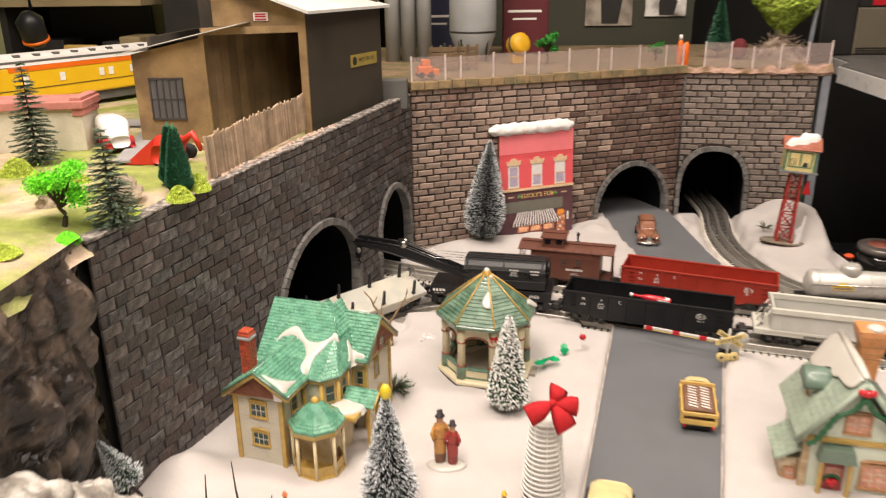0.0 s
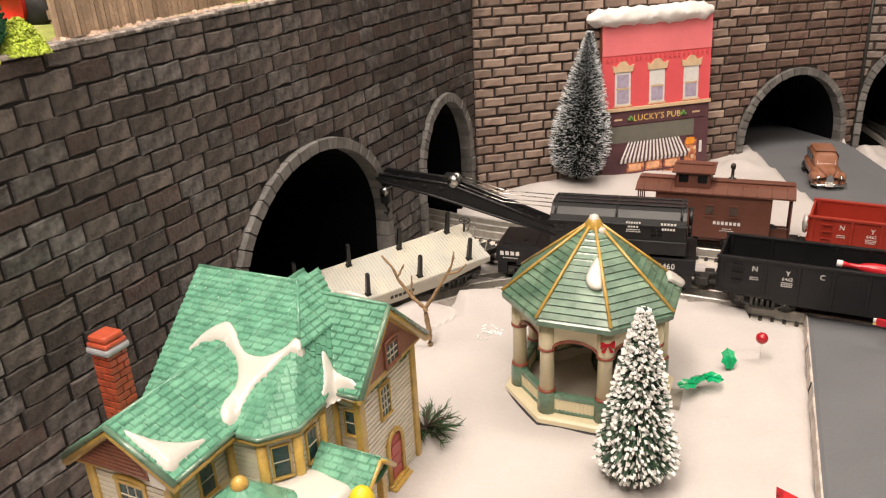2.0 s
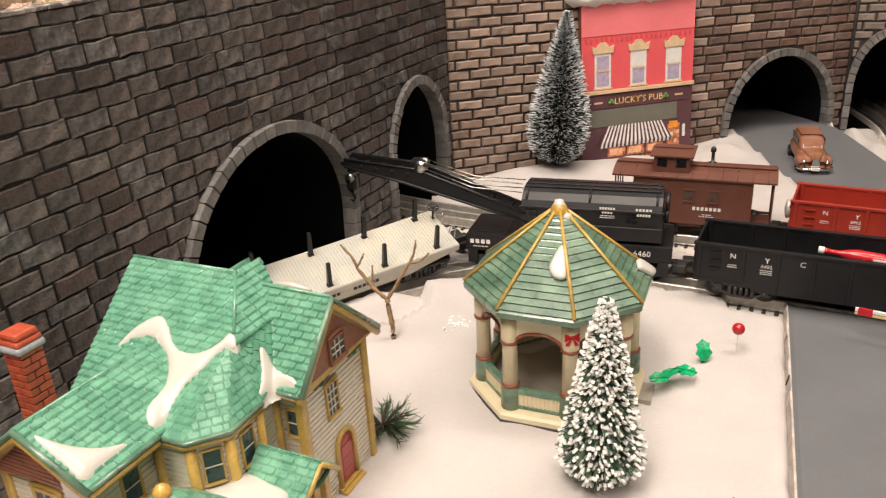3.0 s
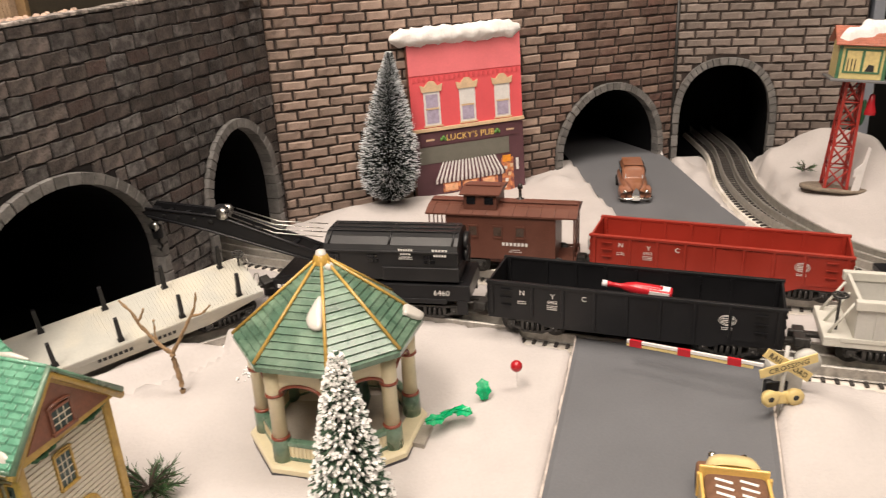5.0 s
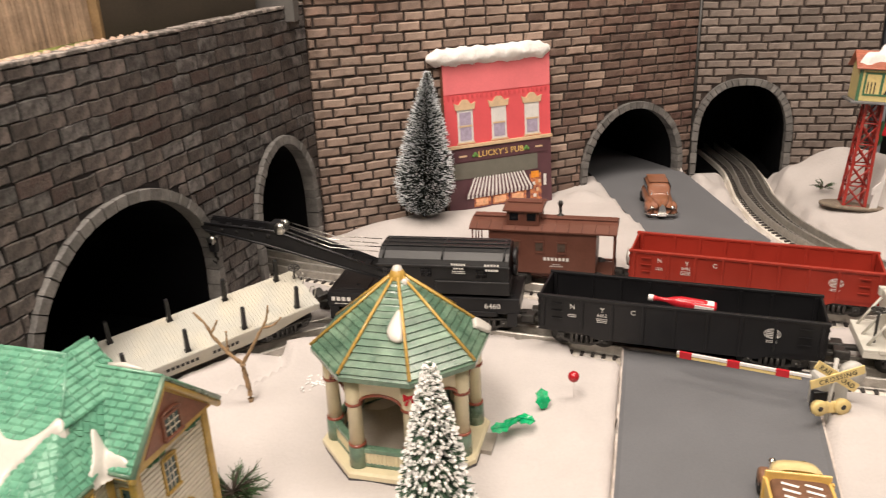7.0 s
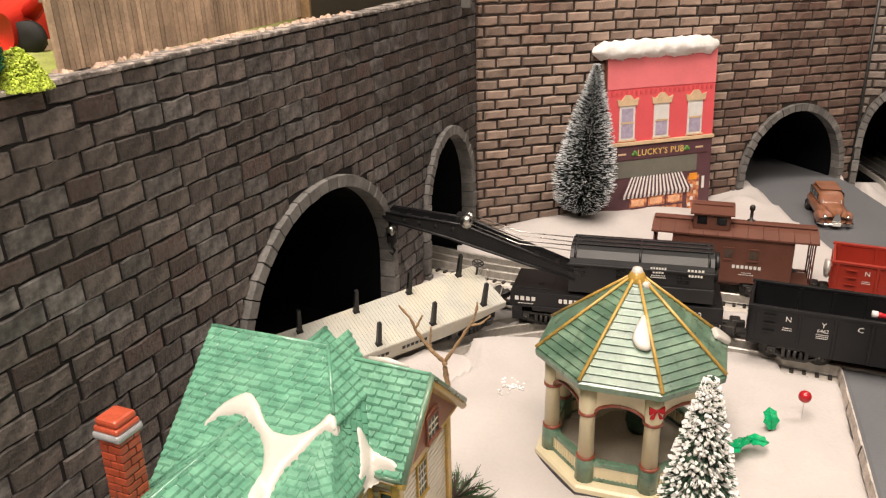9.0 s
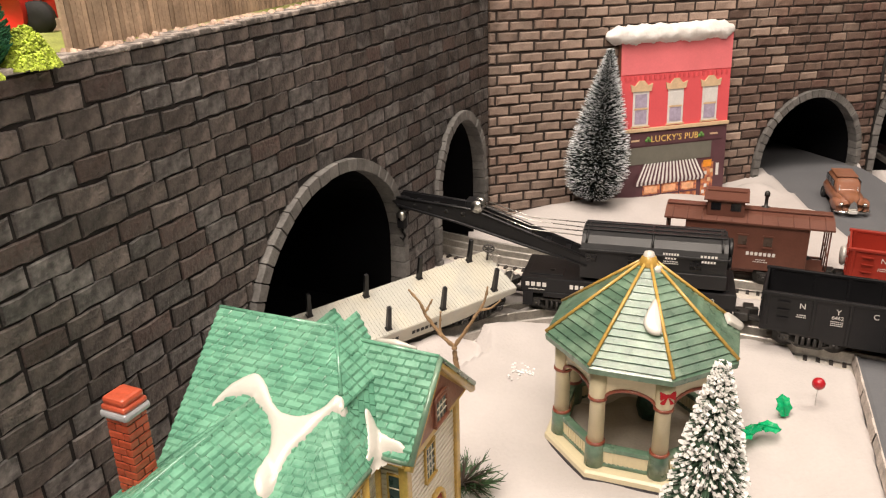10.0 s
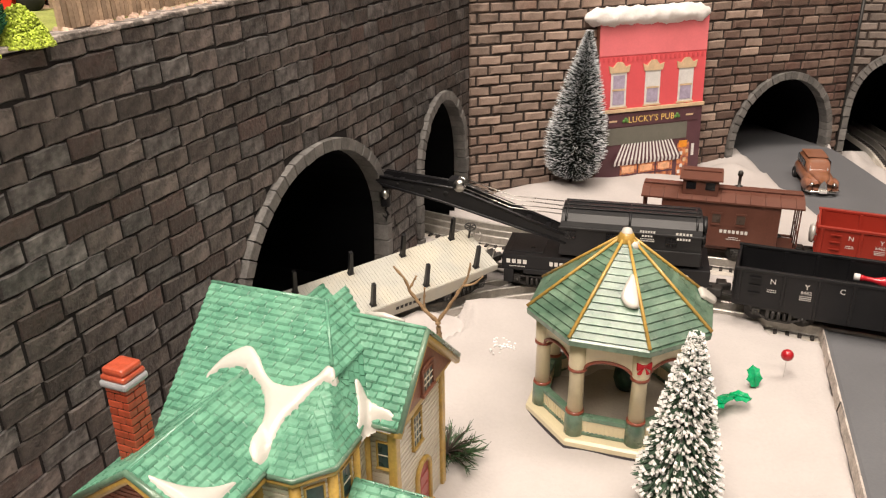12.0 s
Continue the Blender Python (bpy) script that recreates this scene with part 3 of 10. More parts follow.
def track(line, label, parts_range):
    t = thing("railway_track", pose(0, 0, 0), label, "track", kind="structure")
    bed = G()
    sec = [(-0.0275, TABLE + 0.0003), (-0.0255, BED), (0.0255, BED), (0.0275, TABLE + 0.0003)]
    rows = []
    stations = even(line, 0.012)
    for p, d in stations:
        n = Vector((-d.y, d.x))
        rows += [((p + n * a).x, (p + n * a).y, z) for a, z in sec]
    bed.add(rows, [(i * 4 + j, i * 4 + j + 1, i * 4 + j + 5, i * 4 + j + 4) for i in range(len(stations) - 1) for j in range(3)])
    part("roadbed", bed, PLYWOOD, t, "cream painted strip under the rails")
    for off in (-0.0159, 0.0, 0.0159):
        pts = even(line, 0.012)
        g = G()
        prof = [(-0.0019, BED + 0.0016), (-0.0006, BED + 0.0024), (-0.0008, RAIL_TOP - 0.003), (-0.0012, RAIL_TOP - 0.0008), (-0.0006, RAIL_TOP), (0.0006, RAIL_TOP), (0.0012, RAIL_TOP - 0.0008), (0.0008, RAIL_TOP - 0.003), (0.0006, BED + 0.0024), (0.0019, BED + 0.0016)]
        rows = []
        for p, d in pts:
            n = Vector((-d.y, d.x))
            rows += [((p + n * (off + a)).x, (p + n * (off + a)).y, z) for a, z in prof]
        k = len(prof)
        g.add(rows, [(i * k + j, i * k + j + 1, (i + 1) * k + j + 1, (i + 1) * k + j) for i in range(len(pts) - 1) for j in range(k - 1)])
        part("rail", g, RAIL, t, "worn tinplate rail")
    tie = G().box(-0.0014, 0.0014, -0.0230, 0.0230, 0, 0.0018, bevel=0.0005).mesh("tie", TIE)
    for p, d in even(line, 0.0086):
        ob = new("tie", tie)
        ob.parent = t
        ob.matrix_basis = pose(p.x, p.y, BED + 0.0001, 0, 0, math.degrees(math.atan2(d.y, d.x)))
    return t


track(LINE_A, "three-rail toy railway track crossing the road", None)
track(LINE_B, "three-rail toy railway track behind the front line", None)
track(LINE_C, "three-rail toy railway track curving out of a tunnel", None)


def on_line(line, x):
    """The place and heading on a line at plan x, on top of the rails."""
    a, b = next((a, b) for a, b in zip(line, line[1:]) if a.x <= x <= b.x)
    p = a + (b - a) * (x - a.x) / (b.x - a.x)
    return pose(p.x, p.y, RAIL_TOP, 0, 0, math.degrees(math.atan2((b - a).y, (b - a).x)))


# ---- rolling stock ----
def face(x, y, z):
    """Lettering or a plate on the near side of a car."""
    return pose(x, y, z, 90, 0, 0)


def bars(parent, x, y, z, rows, ink, name="painted_marking"):
    """Unreadable small print: rows of (width, height, drop)."""
    g = G()
    for w, h, drop in rows:
        n = max(1, int(w / max(h * 0.95, 0.0011)))
        for k in range(n):
            x0 = x - w / 2 + w * k / n
            g.box(x0, x0 + w / n * 0.68, y - 0.00012, y, z - drop - h * 0.42, z - drop + h * 0.42)
    return part(name, g, ink, parent)


def bogie(parent, x, drop=0.0):
    """A four-wheel truck: side frames with springs and journals, axles, wheels."""
    t = part("truck_bolster", G().box(x - 0.006, x + 0.006, -0.017, 0.017, 0.006, 0.0115, bevel=0.0008), TRUCK_BLACK, parent)
    for s in (-1, 1):
        g = G()
        y0, y1 = sorted((s * 0.0205, s * 0.0230))
        g.box(x - 0.0215, x + 0.0215, y0, y1, 0.0098, 0.0118, bevel=0.0005)
        g.prism([(x - 0.0200, 0.0052), (x - 0.0125, 0.0040), (x - 0.0070, 0.0014), (x + 0.0070, 0.0014), (x + 0.0125, 0.0040), (x + 0.0200, 0.0052), (x + 0.0200, 0.0066), (x + 0.0120, 0.0056), (x + 0.0066, 0.0032), (x - 0.0066, 0.0032), (x - 0.0120, 0.0056), (x - 0.0200, 0.0066)], y0, y1, "y")
        for q in (-0.0078, 0.0078):
            g.box(x + q - 0.0012, x + q + 0.0012, y0, y1, 0.0022, 0.0105)
        for q in (-0.016, 0.016):
            g.box(x + q - 0.0030, x + q + 0.0030, min(s * 0.0205, s * 0.0245), max(s * 0.0205, s * 0.0245), 0.0048, 0.0105, bevel=0.0007)
            g.cyl((x + q, s * 0.0240, 0.0072), (x + q, s * 0.0252, 0.0072), 0.0016, seg=8)
        side = part("side_frame", g, TRUCK_BLACK, t)
        for q in (-0.0040, 0.0, 0.0040):
            part("spring", G().tube([(x + q, s * 0.0225, 0.0032), (x + q, s * 0.0225, 0.0098)], [0.0015, 0.0013], 8), TRUCK_BLACK, side)
    for q in (-0.016, 0.016):
        for s in (-1, 1):
            m = pose(x + q, s * 0.0172, 0.0080, 90, 0, 0)
            part("wheel", G().lathe([(0.0015, -0.002), (0.0068, -0.002), (0.0072, -0.0014), (0.0072, 0.0014), (0.0088 if s < 0 else 0.0072, 0.0018), (0.0015, 0.0022)] if s < 0 else [(0.0015, -0.0022), (0.0088, -0.0018), (0.0088, -0.0012), (0.0072, -0.0008), (0.0072, 0.0018), (0.0015, 0.0022)], 18, m), TRUCK_BLACK, t)
        part("axle", G().cyl((x + q, -0.02, 0.0072), (x + q, 0.02, 0.0072), 0.0012, seg=8), STEEL, t)
    return t


def coupler(parent, x, s):
    g = G()
    g.box(min(x, x + s * 0.018), max(x, x + s * 0.018), -0.003, 0.003, 0.0065, 0.0095, bevel=0.0006)
    g.box(min(x + s * 0.014, x + s * 0.022), max(x + s * 0.014, x + s * 0.022), -0.0055, 0.0055, 0.0055, 0.0125, bevel=0.0012)
    g.box(min(x + s * 0.021, x + s * 0.025), max(x + s * 0.021, x + s * 0.025), -0.0055, -0.001, 0.0055, 0.0125, bevel=0.001)
    return part("coupler", g, TRUCK_BLACK, parent)


def gondola(m, L, W, body, ink, label, group):
    car = thing("gondola_car", m, label, "train car", group)
    z0, z1 = 0.0115, 0.0412
    part("car_floor", G().box(-L / 2, L / 2, -W / 2 + 0.001, W / 2 - 0.001, z0, z0 + 0.006, bevel=0.0005), body, car)
    for s in (-1, 1):
        g = G()
        ys = sorted((s * W / 2, s * (W / 2 - 0.0016)))
        # the side dips into a deeper middle
        g.prism([(-L / 2, z0 + 0.004), (-L * 0.36, z0 + 0.004), (-L * 0.28, z0 - 0.003), (L * 0.28, z0 - 0.003), (L * 0.36, z0 + 0.004), (L / 2, z0 + 0.004), (L / 2, z1), (-L / 2, z1)], ys[0], ys[1], "y")
        side = part("side_panel", g, body, car)
        rim = sorted((s * (W / 2 + 0.0012), s * (W / 2 - 0.0022)))
        part("top_rim", G().box(-L / 2 - 0.0008, L / 2 + 0.0008, rim[0], rim[1], z1 - 0.0012, z1 + 0.0012, bevel=0.0005), body, side)
        for k in range(9):
            x = -L / 2 + L * (k + 0.5) / 9 if 0 < k < 8 else (-L / 2 + 0.004 if k == 0 else L / 2 - 0.004)
            low = z0 - 0.002 if abs(x) < L * 0.29 else z0 + 0.0045
            w = 0.0011
            ys = sorted((s * W / 2, s * (W / 2 + 0.0011)))
            part("rib", G().box(x - w, x + w, ys[0], ys[1], low, z1 - 0.001, bevel=0.0003), body, side)
            ys = sorted((s * (W / 2 - 0.0016), s * (W / 2 - 0.0028)))
            part("inner_rib", G().box(x - 0.0012, x + 0.0012, ys[0], ys[1], z0 + 0.006, z1 - 0.001), body, side)
    for s in (-1, 1):
        xs = sorted((s * L / 2, s * (L / 2 - 0.0018)))
        end = part("end_panel", G().box(xs[0], xs[1], -W / 2, W / 2, z0 + 0.003, z1, bevel=0.0004), body, car)
        for q in (0.3, 0.55, 0.8):
            xs = sorted((s * L / 2, s * (L / 2 + 0.001)))
            z = z0 + (z1 - z0) * q
            part("end_rib", G().box(xs[0], xs[1], -W / 2 + 0.002, W / 2 - 0.002, z - 0.001, z + 0.001, bevel=0.0003), body, end)
        for q in (0.2, 0.42, 0.64):
            part("ladder_rung", G().box(s * (L / 2 - 0.0145) - 0.004, s * (L / 2 - 0.0145) + 0.004, -W / 2 - 0.0016, -W / 2 - 0.0006, z0 + 0.006 + q * 0.028, z0 + 0.0069 + q * 0.028), body, end)
        coupler(car, s * (L / 2 - 0.006), s)
        bogie(car, s * (L / 2 - 0.034))
    y = -W / 2 - 0.0003
    for k, ch in enumerate("NYC"):
        lettering(ch, 0.0056, ink, car, face(-L * 0.370 + k * 0.0228, y, 0.0342 - (0.0006 if k == 1 else 0)))
    lettering("6462", 0.0038, ink, car, face(-L * 0.259, y, 0.0292))
    bars(car, -L * 0.259, y, 0.0250, [(0.0085, 0.0007, -0.0014), (0.0080, 0.0008, 0.0), (0.0080, 0.0008, 0.0014)], ink)
    bars(car, -L * 0.370, y, 0.0275, [(0.0062, 0.0008, 0.0), (0.0068, 0.0008, 0.0016)], ink)
    seal = G()
    cx, cz = L * 0.325, 0.0300
    for r in (0.0048, 0.0038):
        seal.tube([(cx + r * 1.15 * math.cos(a), y, cz + r * 0.78 * math.sin(a)) for a in np.linspace(0, 2 * math.pi, 25)], 0.00022, 4)
    for q in (-0.0013, 0.0, 0.0013):
        seal.box(cx - 0.0034, cx + 0.0034, y - 0.0001, y, cz + q - 0.0003, cz + q + 0.0003)
    part("railway_seal", seal, ink, car, "oval painted railway emblem")
    bars(car, L * 0.325, y, 0.0245, [(0.0075, 0.0007, 0.0), (0.0075, 0.0007, 0.0013)], ink)
    return car


gondola(pose(0.2695, 0.9545, RAIL_TOP, 0, 0, -20.0), 0.205, 0.050, BLACK, WHITE_INK, "black plastic open gondola car with white lettering on the front track", "train cars")
gondola(pose(0.3585, 1.0385, RAIL_TOP, 0, 0, -22.3), 0.200, 0.050, RED_CAR, WHITE_INK, "red plastic open gondola car with white lettering on the back track", "train cars")

# a candy-red clothes peg shaped tool lying in the black gondola
PEN_RED = mat("glossy_red", (0.50, 0.02, 0.03), 0.25, var=0.05, bump=0)
PEN_WHITE = mat("glossy_white", (0.80, 0.77, 0.76), 0.3, var=0.04, bump=0)
mp = pose(0.2770, 0.9565, 0.0365, 4, 4, -20)
pen = thing("toy_bottle", mp, "red and white plastic bottle-shaped charm lying in the black gondola", "toy")
part("bottle_body", G().lathe([(0.0004, -0.004), (0.0042, -0.003), (0.0048, 0.0), (0.0048, 0.016), (0.0036, 0.022), (0.0019, 0.027), (0.0018, 0.034), (0.0022, 0.0345), (0.0022, 0.037), (0.0004, 0.0372)], 16, pose(0.012, 0, 0.001, 0, -90, 0)), PEN_RED, pen)
part("bottle_cap", G().lathe([(0.0004, 0.0), (0.0026, 0.0002), (0.0026, 0.004), (0.0004, 0.0042)], 14, pose(-0.0245, 0, 0.001, 0, -90, 0)), PEN_WHITE, pen)
part("tag", G().box(0.003, 0.022, -0.0052, 0.0052, -0.001, 0.004, bevel=0.0014), PEN_RED, pen)
part("tag_face", G().box(0.006, 0.020, -0.0056, -0.0050, 0.0002, 0.0034, bevel=0.0002).box(0.006, 0.020, -0.0036, 0.0036, 0.0039, 0.0044), PEN_WHITE, pen, "white oval face of the tag")

# ---- crane car ----
crane = thing("crane_car", pose(0.0770, 1.0220, RAIL_TOP, 0, 0, -11.0), "black plastic wrecking crane car with a long boom", "train car", "train cars")
L, W = 0.162, 0.050
g = G().box(-L / 2, L / 2, -W / 2, W / 2, 0.0165, 0.0300, bevel=0.0008)
part("frame", g, BLACK, crane)
part("frame_step", G().box(-L / 2 + 0.018, L / 2 - 0.018, -W / 2 - 0.0012, W / 2 + 0.0012, 0.0145, 0.0185, bevel=0.0006), BLACK, crane)
for s in (-1, 1):
    part("hatch", G().box(s * 0.062 - 0.014, s * 0.062 + 0.014, -0.018, 0.018, 0.0298, 0.0308, bevel=0.0005), BLACK, crane)
    part("deck_bolt", G().ball((s * 0.058, -0.008, 0.0308), 0.0022, 8, 0.4), BLACK, crane)
    bogie(crane, s * 0.052)
    coupler(crane, s * (L / 2 - 0.006), s)
    for q in (-1, 1):
        part("step", G().box(s * (L / 2 - 0.006) - 0.004, s * (L / 2 - 0.006) + 0.004, q * W / 2 - 0.0008, q * W / 2 + 0.0008, 0.006, 0.0175), BLACK, crane)
lettering("6460", 0.0066, WHITE_INK, crane, face(0.059, -W / 2 - 0.0014, 0.0238))
part("bearing", G().lathe([(0.021, 0.0295), (0.021, 0.0335)], 24), BLACK, crane)
cab = part("cab", G(), BLACK_S, crane)
CX0, CX1, CW = -0.035, 0.072, 0.046
prof = [(-CW / 2, 0.0330), (CW / 2, 0.0330), (CW / 2, 0.0655), (CW / 2 - 0.002, 0.0715), (CW / 2 - 0.008, 0.0778), (0.009, 0.0812), (-0.009, 0.0812), (-CW / 2 + 0.008, 0.0778), (-CW / 2 + 0.002, 0.0715), (-CW / 2, 0.0655)]
cab.data = G().prism(prof, CX0, CX1, "x").mesh("cab", BLACK_S)
part("cab_skirt", G().box(0.012, CX1 + 0.001, -CW / 2 - 0.0012, CW / 2 + 0.0012, 0.0322, 0.0480, bevel=0.0008), BLACK_S, cab)
part("eave", G().box(CX0 - 0.0015, CX1 + 0.0015, -CW / 2 - 0.0016, -CW / 2, 0.0640, 0.0662, bevel=0.0005).box(CX0 - 0.0015, CX1 + 0.0015, CW / 2, CW / 2 + 0.0016, 0.0640, 0.0662, bevel=0.0005), BLACK_S, cab)
for x in (CX0 + 0.004, 0.018, CX1 - 0.004):
    pr = [(y * 1.02, z + 0.0006) for y, z in prof[3:9]]
    part("roof_rib", G().tube([(x, y, z) for y, z in pr], 0.0009, 6), BLACK_S, cab)
for y in (-0.0085, 0.0, 0.0085):
    part("roof_walk", G().box(CX0 + 0.001, CX1 - 0.001, y - 0.0022, y + 0.0022, 0.0812, 0.0826, bevel=0.0004), BLACK_S, cab)
WINDOW_DARK = mat("dark_window", (0.01, 0.01, 0.012), 0.2, var=0.05, bump=0)
for x in (CX0 + 0.008, 0.005, 0.050):
    win = part("window", G().box(x - 0.0042, x + 0.0042, -CW / 2 - 0.0008, -CW / 2 + 0.001, 0.0525, 0.0612), WINDOW_DARK, cab)
    part("window_bar", G().box(x - 0.0004, x + 0.0004, -CW / 2 - 0.0014, -CW / 2 - 0.0006, 0.0525, 0.0612).box(x - 0.0042, x + 0.0042, -CW / 2 - 0.0014, -CW / 2 - 0.0006, 0.0565, 0.0572), BLACK_S, win)
bars(crane, 0.032, -CW / 2 - 0.0014, 0.0585, [(0.012, 0.0021, 0.0), (0.0085, 0.0021, 0.0032), (0.0105, 0.0009, 0.0058), (0.0115, 0.0009, 0.0074)], WHITE_INK)
bars(crane, 0.059, -CW / 2 - 0.0014, 0.0585, [(0.0125, 0.0022, 0.0), (0.0105, 0.0022, 0.0042)], WHITE_INK)
bars(crane, -0.068, -W / 2 - 0.0003, 0.0245, [(0.018, 0.0042, 0.0), (0.013, 0.0009, 0.0042)], WHITE_INK)
bars(crane, -0.034, -W / 2 - 0.0003, 0.0245, [(0.016, 0.0042, 0.0)], WHITE_INK)
# hand wheels on the back of the cab
for z in (0.052, 0.066):
    part("winding_wheel", G().lathe([(0.0012, 0), (0.0095, 0), (0.0095, 0.003), (0.0012, 0.003)], 20, pose(CX1 + 0.0015, 0.004, z, 0, 90, 0)), BLACK_S, cab)
cab.matrix_basis = Matrix.Translation((0, 0, 0.033)) @ Matrix.Diagonal((1, 1, 0.73, 1)) @ Matrix.Translation((0, 0, -0.033))
# boom: two side plates with holes as lattice steps, from the cab's front to the tip
boom = part("boom", G(), BLACK, crane)
foot, bend, tip = Vector((-0.030, 0, 0.0480)), Vector((-0.1210, 0, 0.0772)), Vector((-0.1840, 0, 0.0845))
g = G()
for s in (-1, 1):
    y0, y1 = sorted((s * 0.0085, s * 0.0070))
    g.prism([(foot.x, foot.z - 0.006), (foot.x, foot.z + 0.002), (-0.075, 0.0660), (bend.x, bend.z + 0.0052), (tip.x, tip.z + 0.0040), (tip.x - 0.004, tip.z), (tip.x, tip.z - 0.0035), (bend.x - 0.012, bend.z - 0.0070), (-0.066, 0.0520)], y0, y1, "y")
for k in range(11):
    t = k / 10
    p = foot.lerp(bend, min(t * 1.75, 1)) if t < 0.57 else bend.lerp(tip, (t - 0.57) / 0.43)
    g.box(p.x - 0.002, p.x + 0.002, -0.0075, 0.0075, p.z - 0.001, p.z + 0.0008)
boom.data = g.mesh("boom", BLACK)
boom.location = (0, -0.0140, 0)
for s in (-1, 1):
    part("boom_flange", G().tube([(foot.x, s * 0.0088, foot.z + 0.0018), (-0.075, s * 0.0088, 0.0660), (bend.x, s * 0.0088, bend.z + 0.0050), (tip.x, s * 0.0088, tip.z + 0.0038)], 0.0011, 6), BLACK, boom)
    part("boom_flange", G().tube([(foot.x, s * 0.0088, foot.z - 0.005), (-0.066, s * 0.0088, 0.0522), (bend.x - 0.012, s * 0.0088, bend.z - 0.0066), (tip.x, s * 0.0088, tip.z - 0.003)], 0.0011, 6), BLACK, boom)
HOLE = mat("lightening_hole", (0.004, 0.004, 0.004), 0.8, var=0, bump=0)
for k, t in enumerate((0.12, 0.34, 0.56, 0.76)):
    p = bend.lerp(tip, t)
    part("lightening_hole", G().lathe([(0.0001, -0.0003), (0.0021 - k * 0.0002, -0.0003), (0.0021 - k * 0.0002, 0.0003), (0.0001, 0.0003)], 14, pose(p.x, -0.0087, p.z - 0.0006, 90, 0, 0)), HOLE, boom)
for s in (-1, 1):
    part("pulley", G().lathe([(0.001, -0.0012), (0.0050, -0.0012), (0.0036, 0.0), (0.0050, 0.0012), (0.001, 0.0012)], 18, pose(bend.x + 0.004, s * 0.0045 - 0.0045, bend.z + 0.0075, 90, 0, 0)), STEEL, boom)
part("pulley_block", G().box(bend.x - 0.006, bend.x + 0.006, -0.0075, 0.0055, bend.z + 0.004, bend.z + 0.0115, bevel=0.001), BLACK, boom)
part("tip_sheave", G().lathe([(0.001, -0.003), (0.0058, -0.003), (0.0045, 0.0), (0.0058, 0.003), (0.001, 0.003)], 18, pose(tip.x + 0.004, 0, tip.z - 0.004, 90, 0, 0)), BLACK, boom)
for y in (-0.0048, 0.0030):
    part("boom_cable", G().tube([(bend.x + 0.004, y, bend.z + 0.0105), (-0.075, y, bend.z - 0.002), (-0.034, y * 1.4, 0.0735)], 0.00045, 5), STEEL, boom)
    part("boom_cable", G().tube([(bend.x + 0.006, y - 0.003, bend.z + 0.006), (-0.075, y - 0.003, bend.z - 0.008), (-0.034, y * 1.4 - 0.003, 0.0675)], 0.00045, 5), STEEL, boom)
hook = part("hook_block", G().box(tip.x - 0.0035, tip.x + 0.0055, -0.003, 0.003, tip.z - 0.026, tip.z - 0.013, bevel=0.0022), BLACK, boom)
part("hook_line", G().tube([(tip.x + 0.0005, 0, tip.z - 0.004), (tip.x + 0.001, 0, tip.z - 0.015)], 0.0004, 5), STEEL, boom)
part("hook_pulley", G().lathe([(0.001, -0.0008), (0.0040, -0.0008), (0.0030, 0), (0.0040, 0.0008), (0.001, 0.0008)], 16, pose(tip.x + 0.001, -0.0034, tip.z - 0.014, 90, 0, 0)), STEEL, hook)
part("hook", G().tube([(tip.x + 0.001, 0, tip.z - 0.025), (tip.x + 0.001, 0, tip.z - 0.029), (tip.x + 0.003, 0, tip.z - 0.0325), (tip.x + 0.001, 0, tip.z - 0.036), (tip.x - 0.002, 0, tip.z - 0.034)], [0.001, 0.0012, 0.0013, 0.0012, 0.0006], 7), BLACK, hook)

# ---- flat car with stakes ----
flat = thing("flat_car", pose(-0.0752, 0.9748, 0.0353, 19.6, -5.5, 34.8) @ Matrix.Translation((-0.0617, 0, -0.0247)), "pale grey flat car with black stakes, tilted into the snow", "train car", "train cars")
FL, FW = 0.250, 0.0475
FLAT_GREY = mat("pale_flat_grey", (0.47, 0.465, 0.42), 0.5, var=0.08, scale=60, bump=0.08, second=(0.50, 0.475, 0.40), patch=30)
part("deck", G().box(-FL / 2, FL / 2, -FW / 2, FW / 2, 0.0185, 0.0243, bevel=0.0006), FLAT_GREY, flat)
part("side_sill", G().prism([(-FL / 2 + 0.004, 0.0187), (-FL * 0.40, 0.0150), (-FL * 0.32, 0.0105), (FL * 0.32, 0.0105), (FL * 0.40, 0.0150), (FL / 2 - 0.004, 0.0187)], -FW / 2 + 0.0004, FW / 2 - 0.0004, "y"), FLAT_GREY, flat)
for k in range(96):
    x = -FL / 2 + 0.002 + k * (FL - 0.004) / 96
    part("deck_plank", G().box(x, x + (FL - 0.004) / 96 - 0.00035, -FW / 2 + 0.0004, FW / 2 - 0.0004, 0.0240, 0.0247), FLAT_GREY, flat)
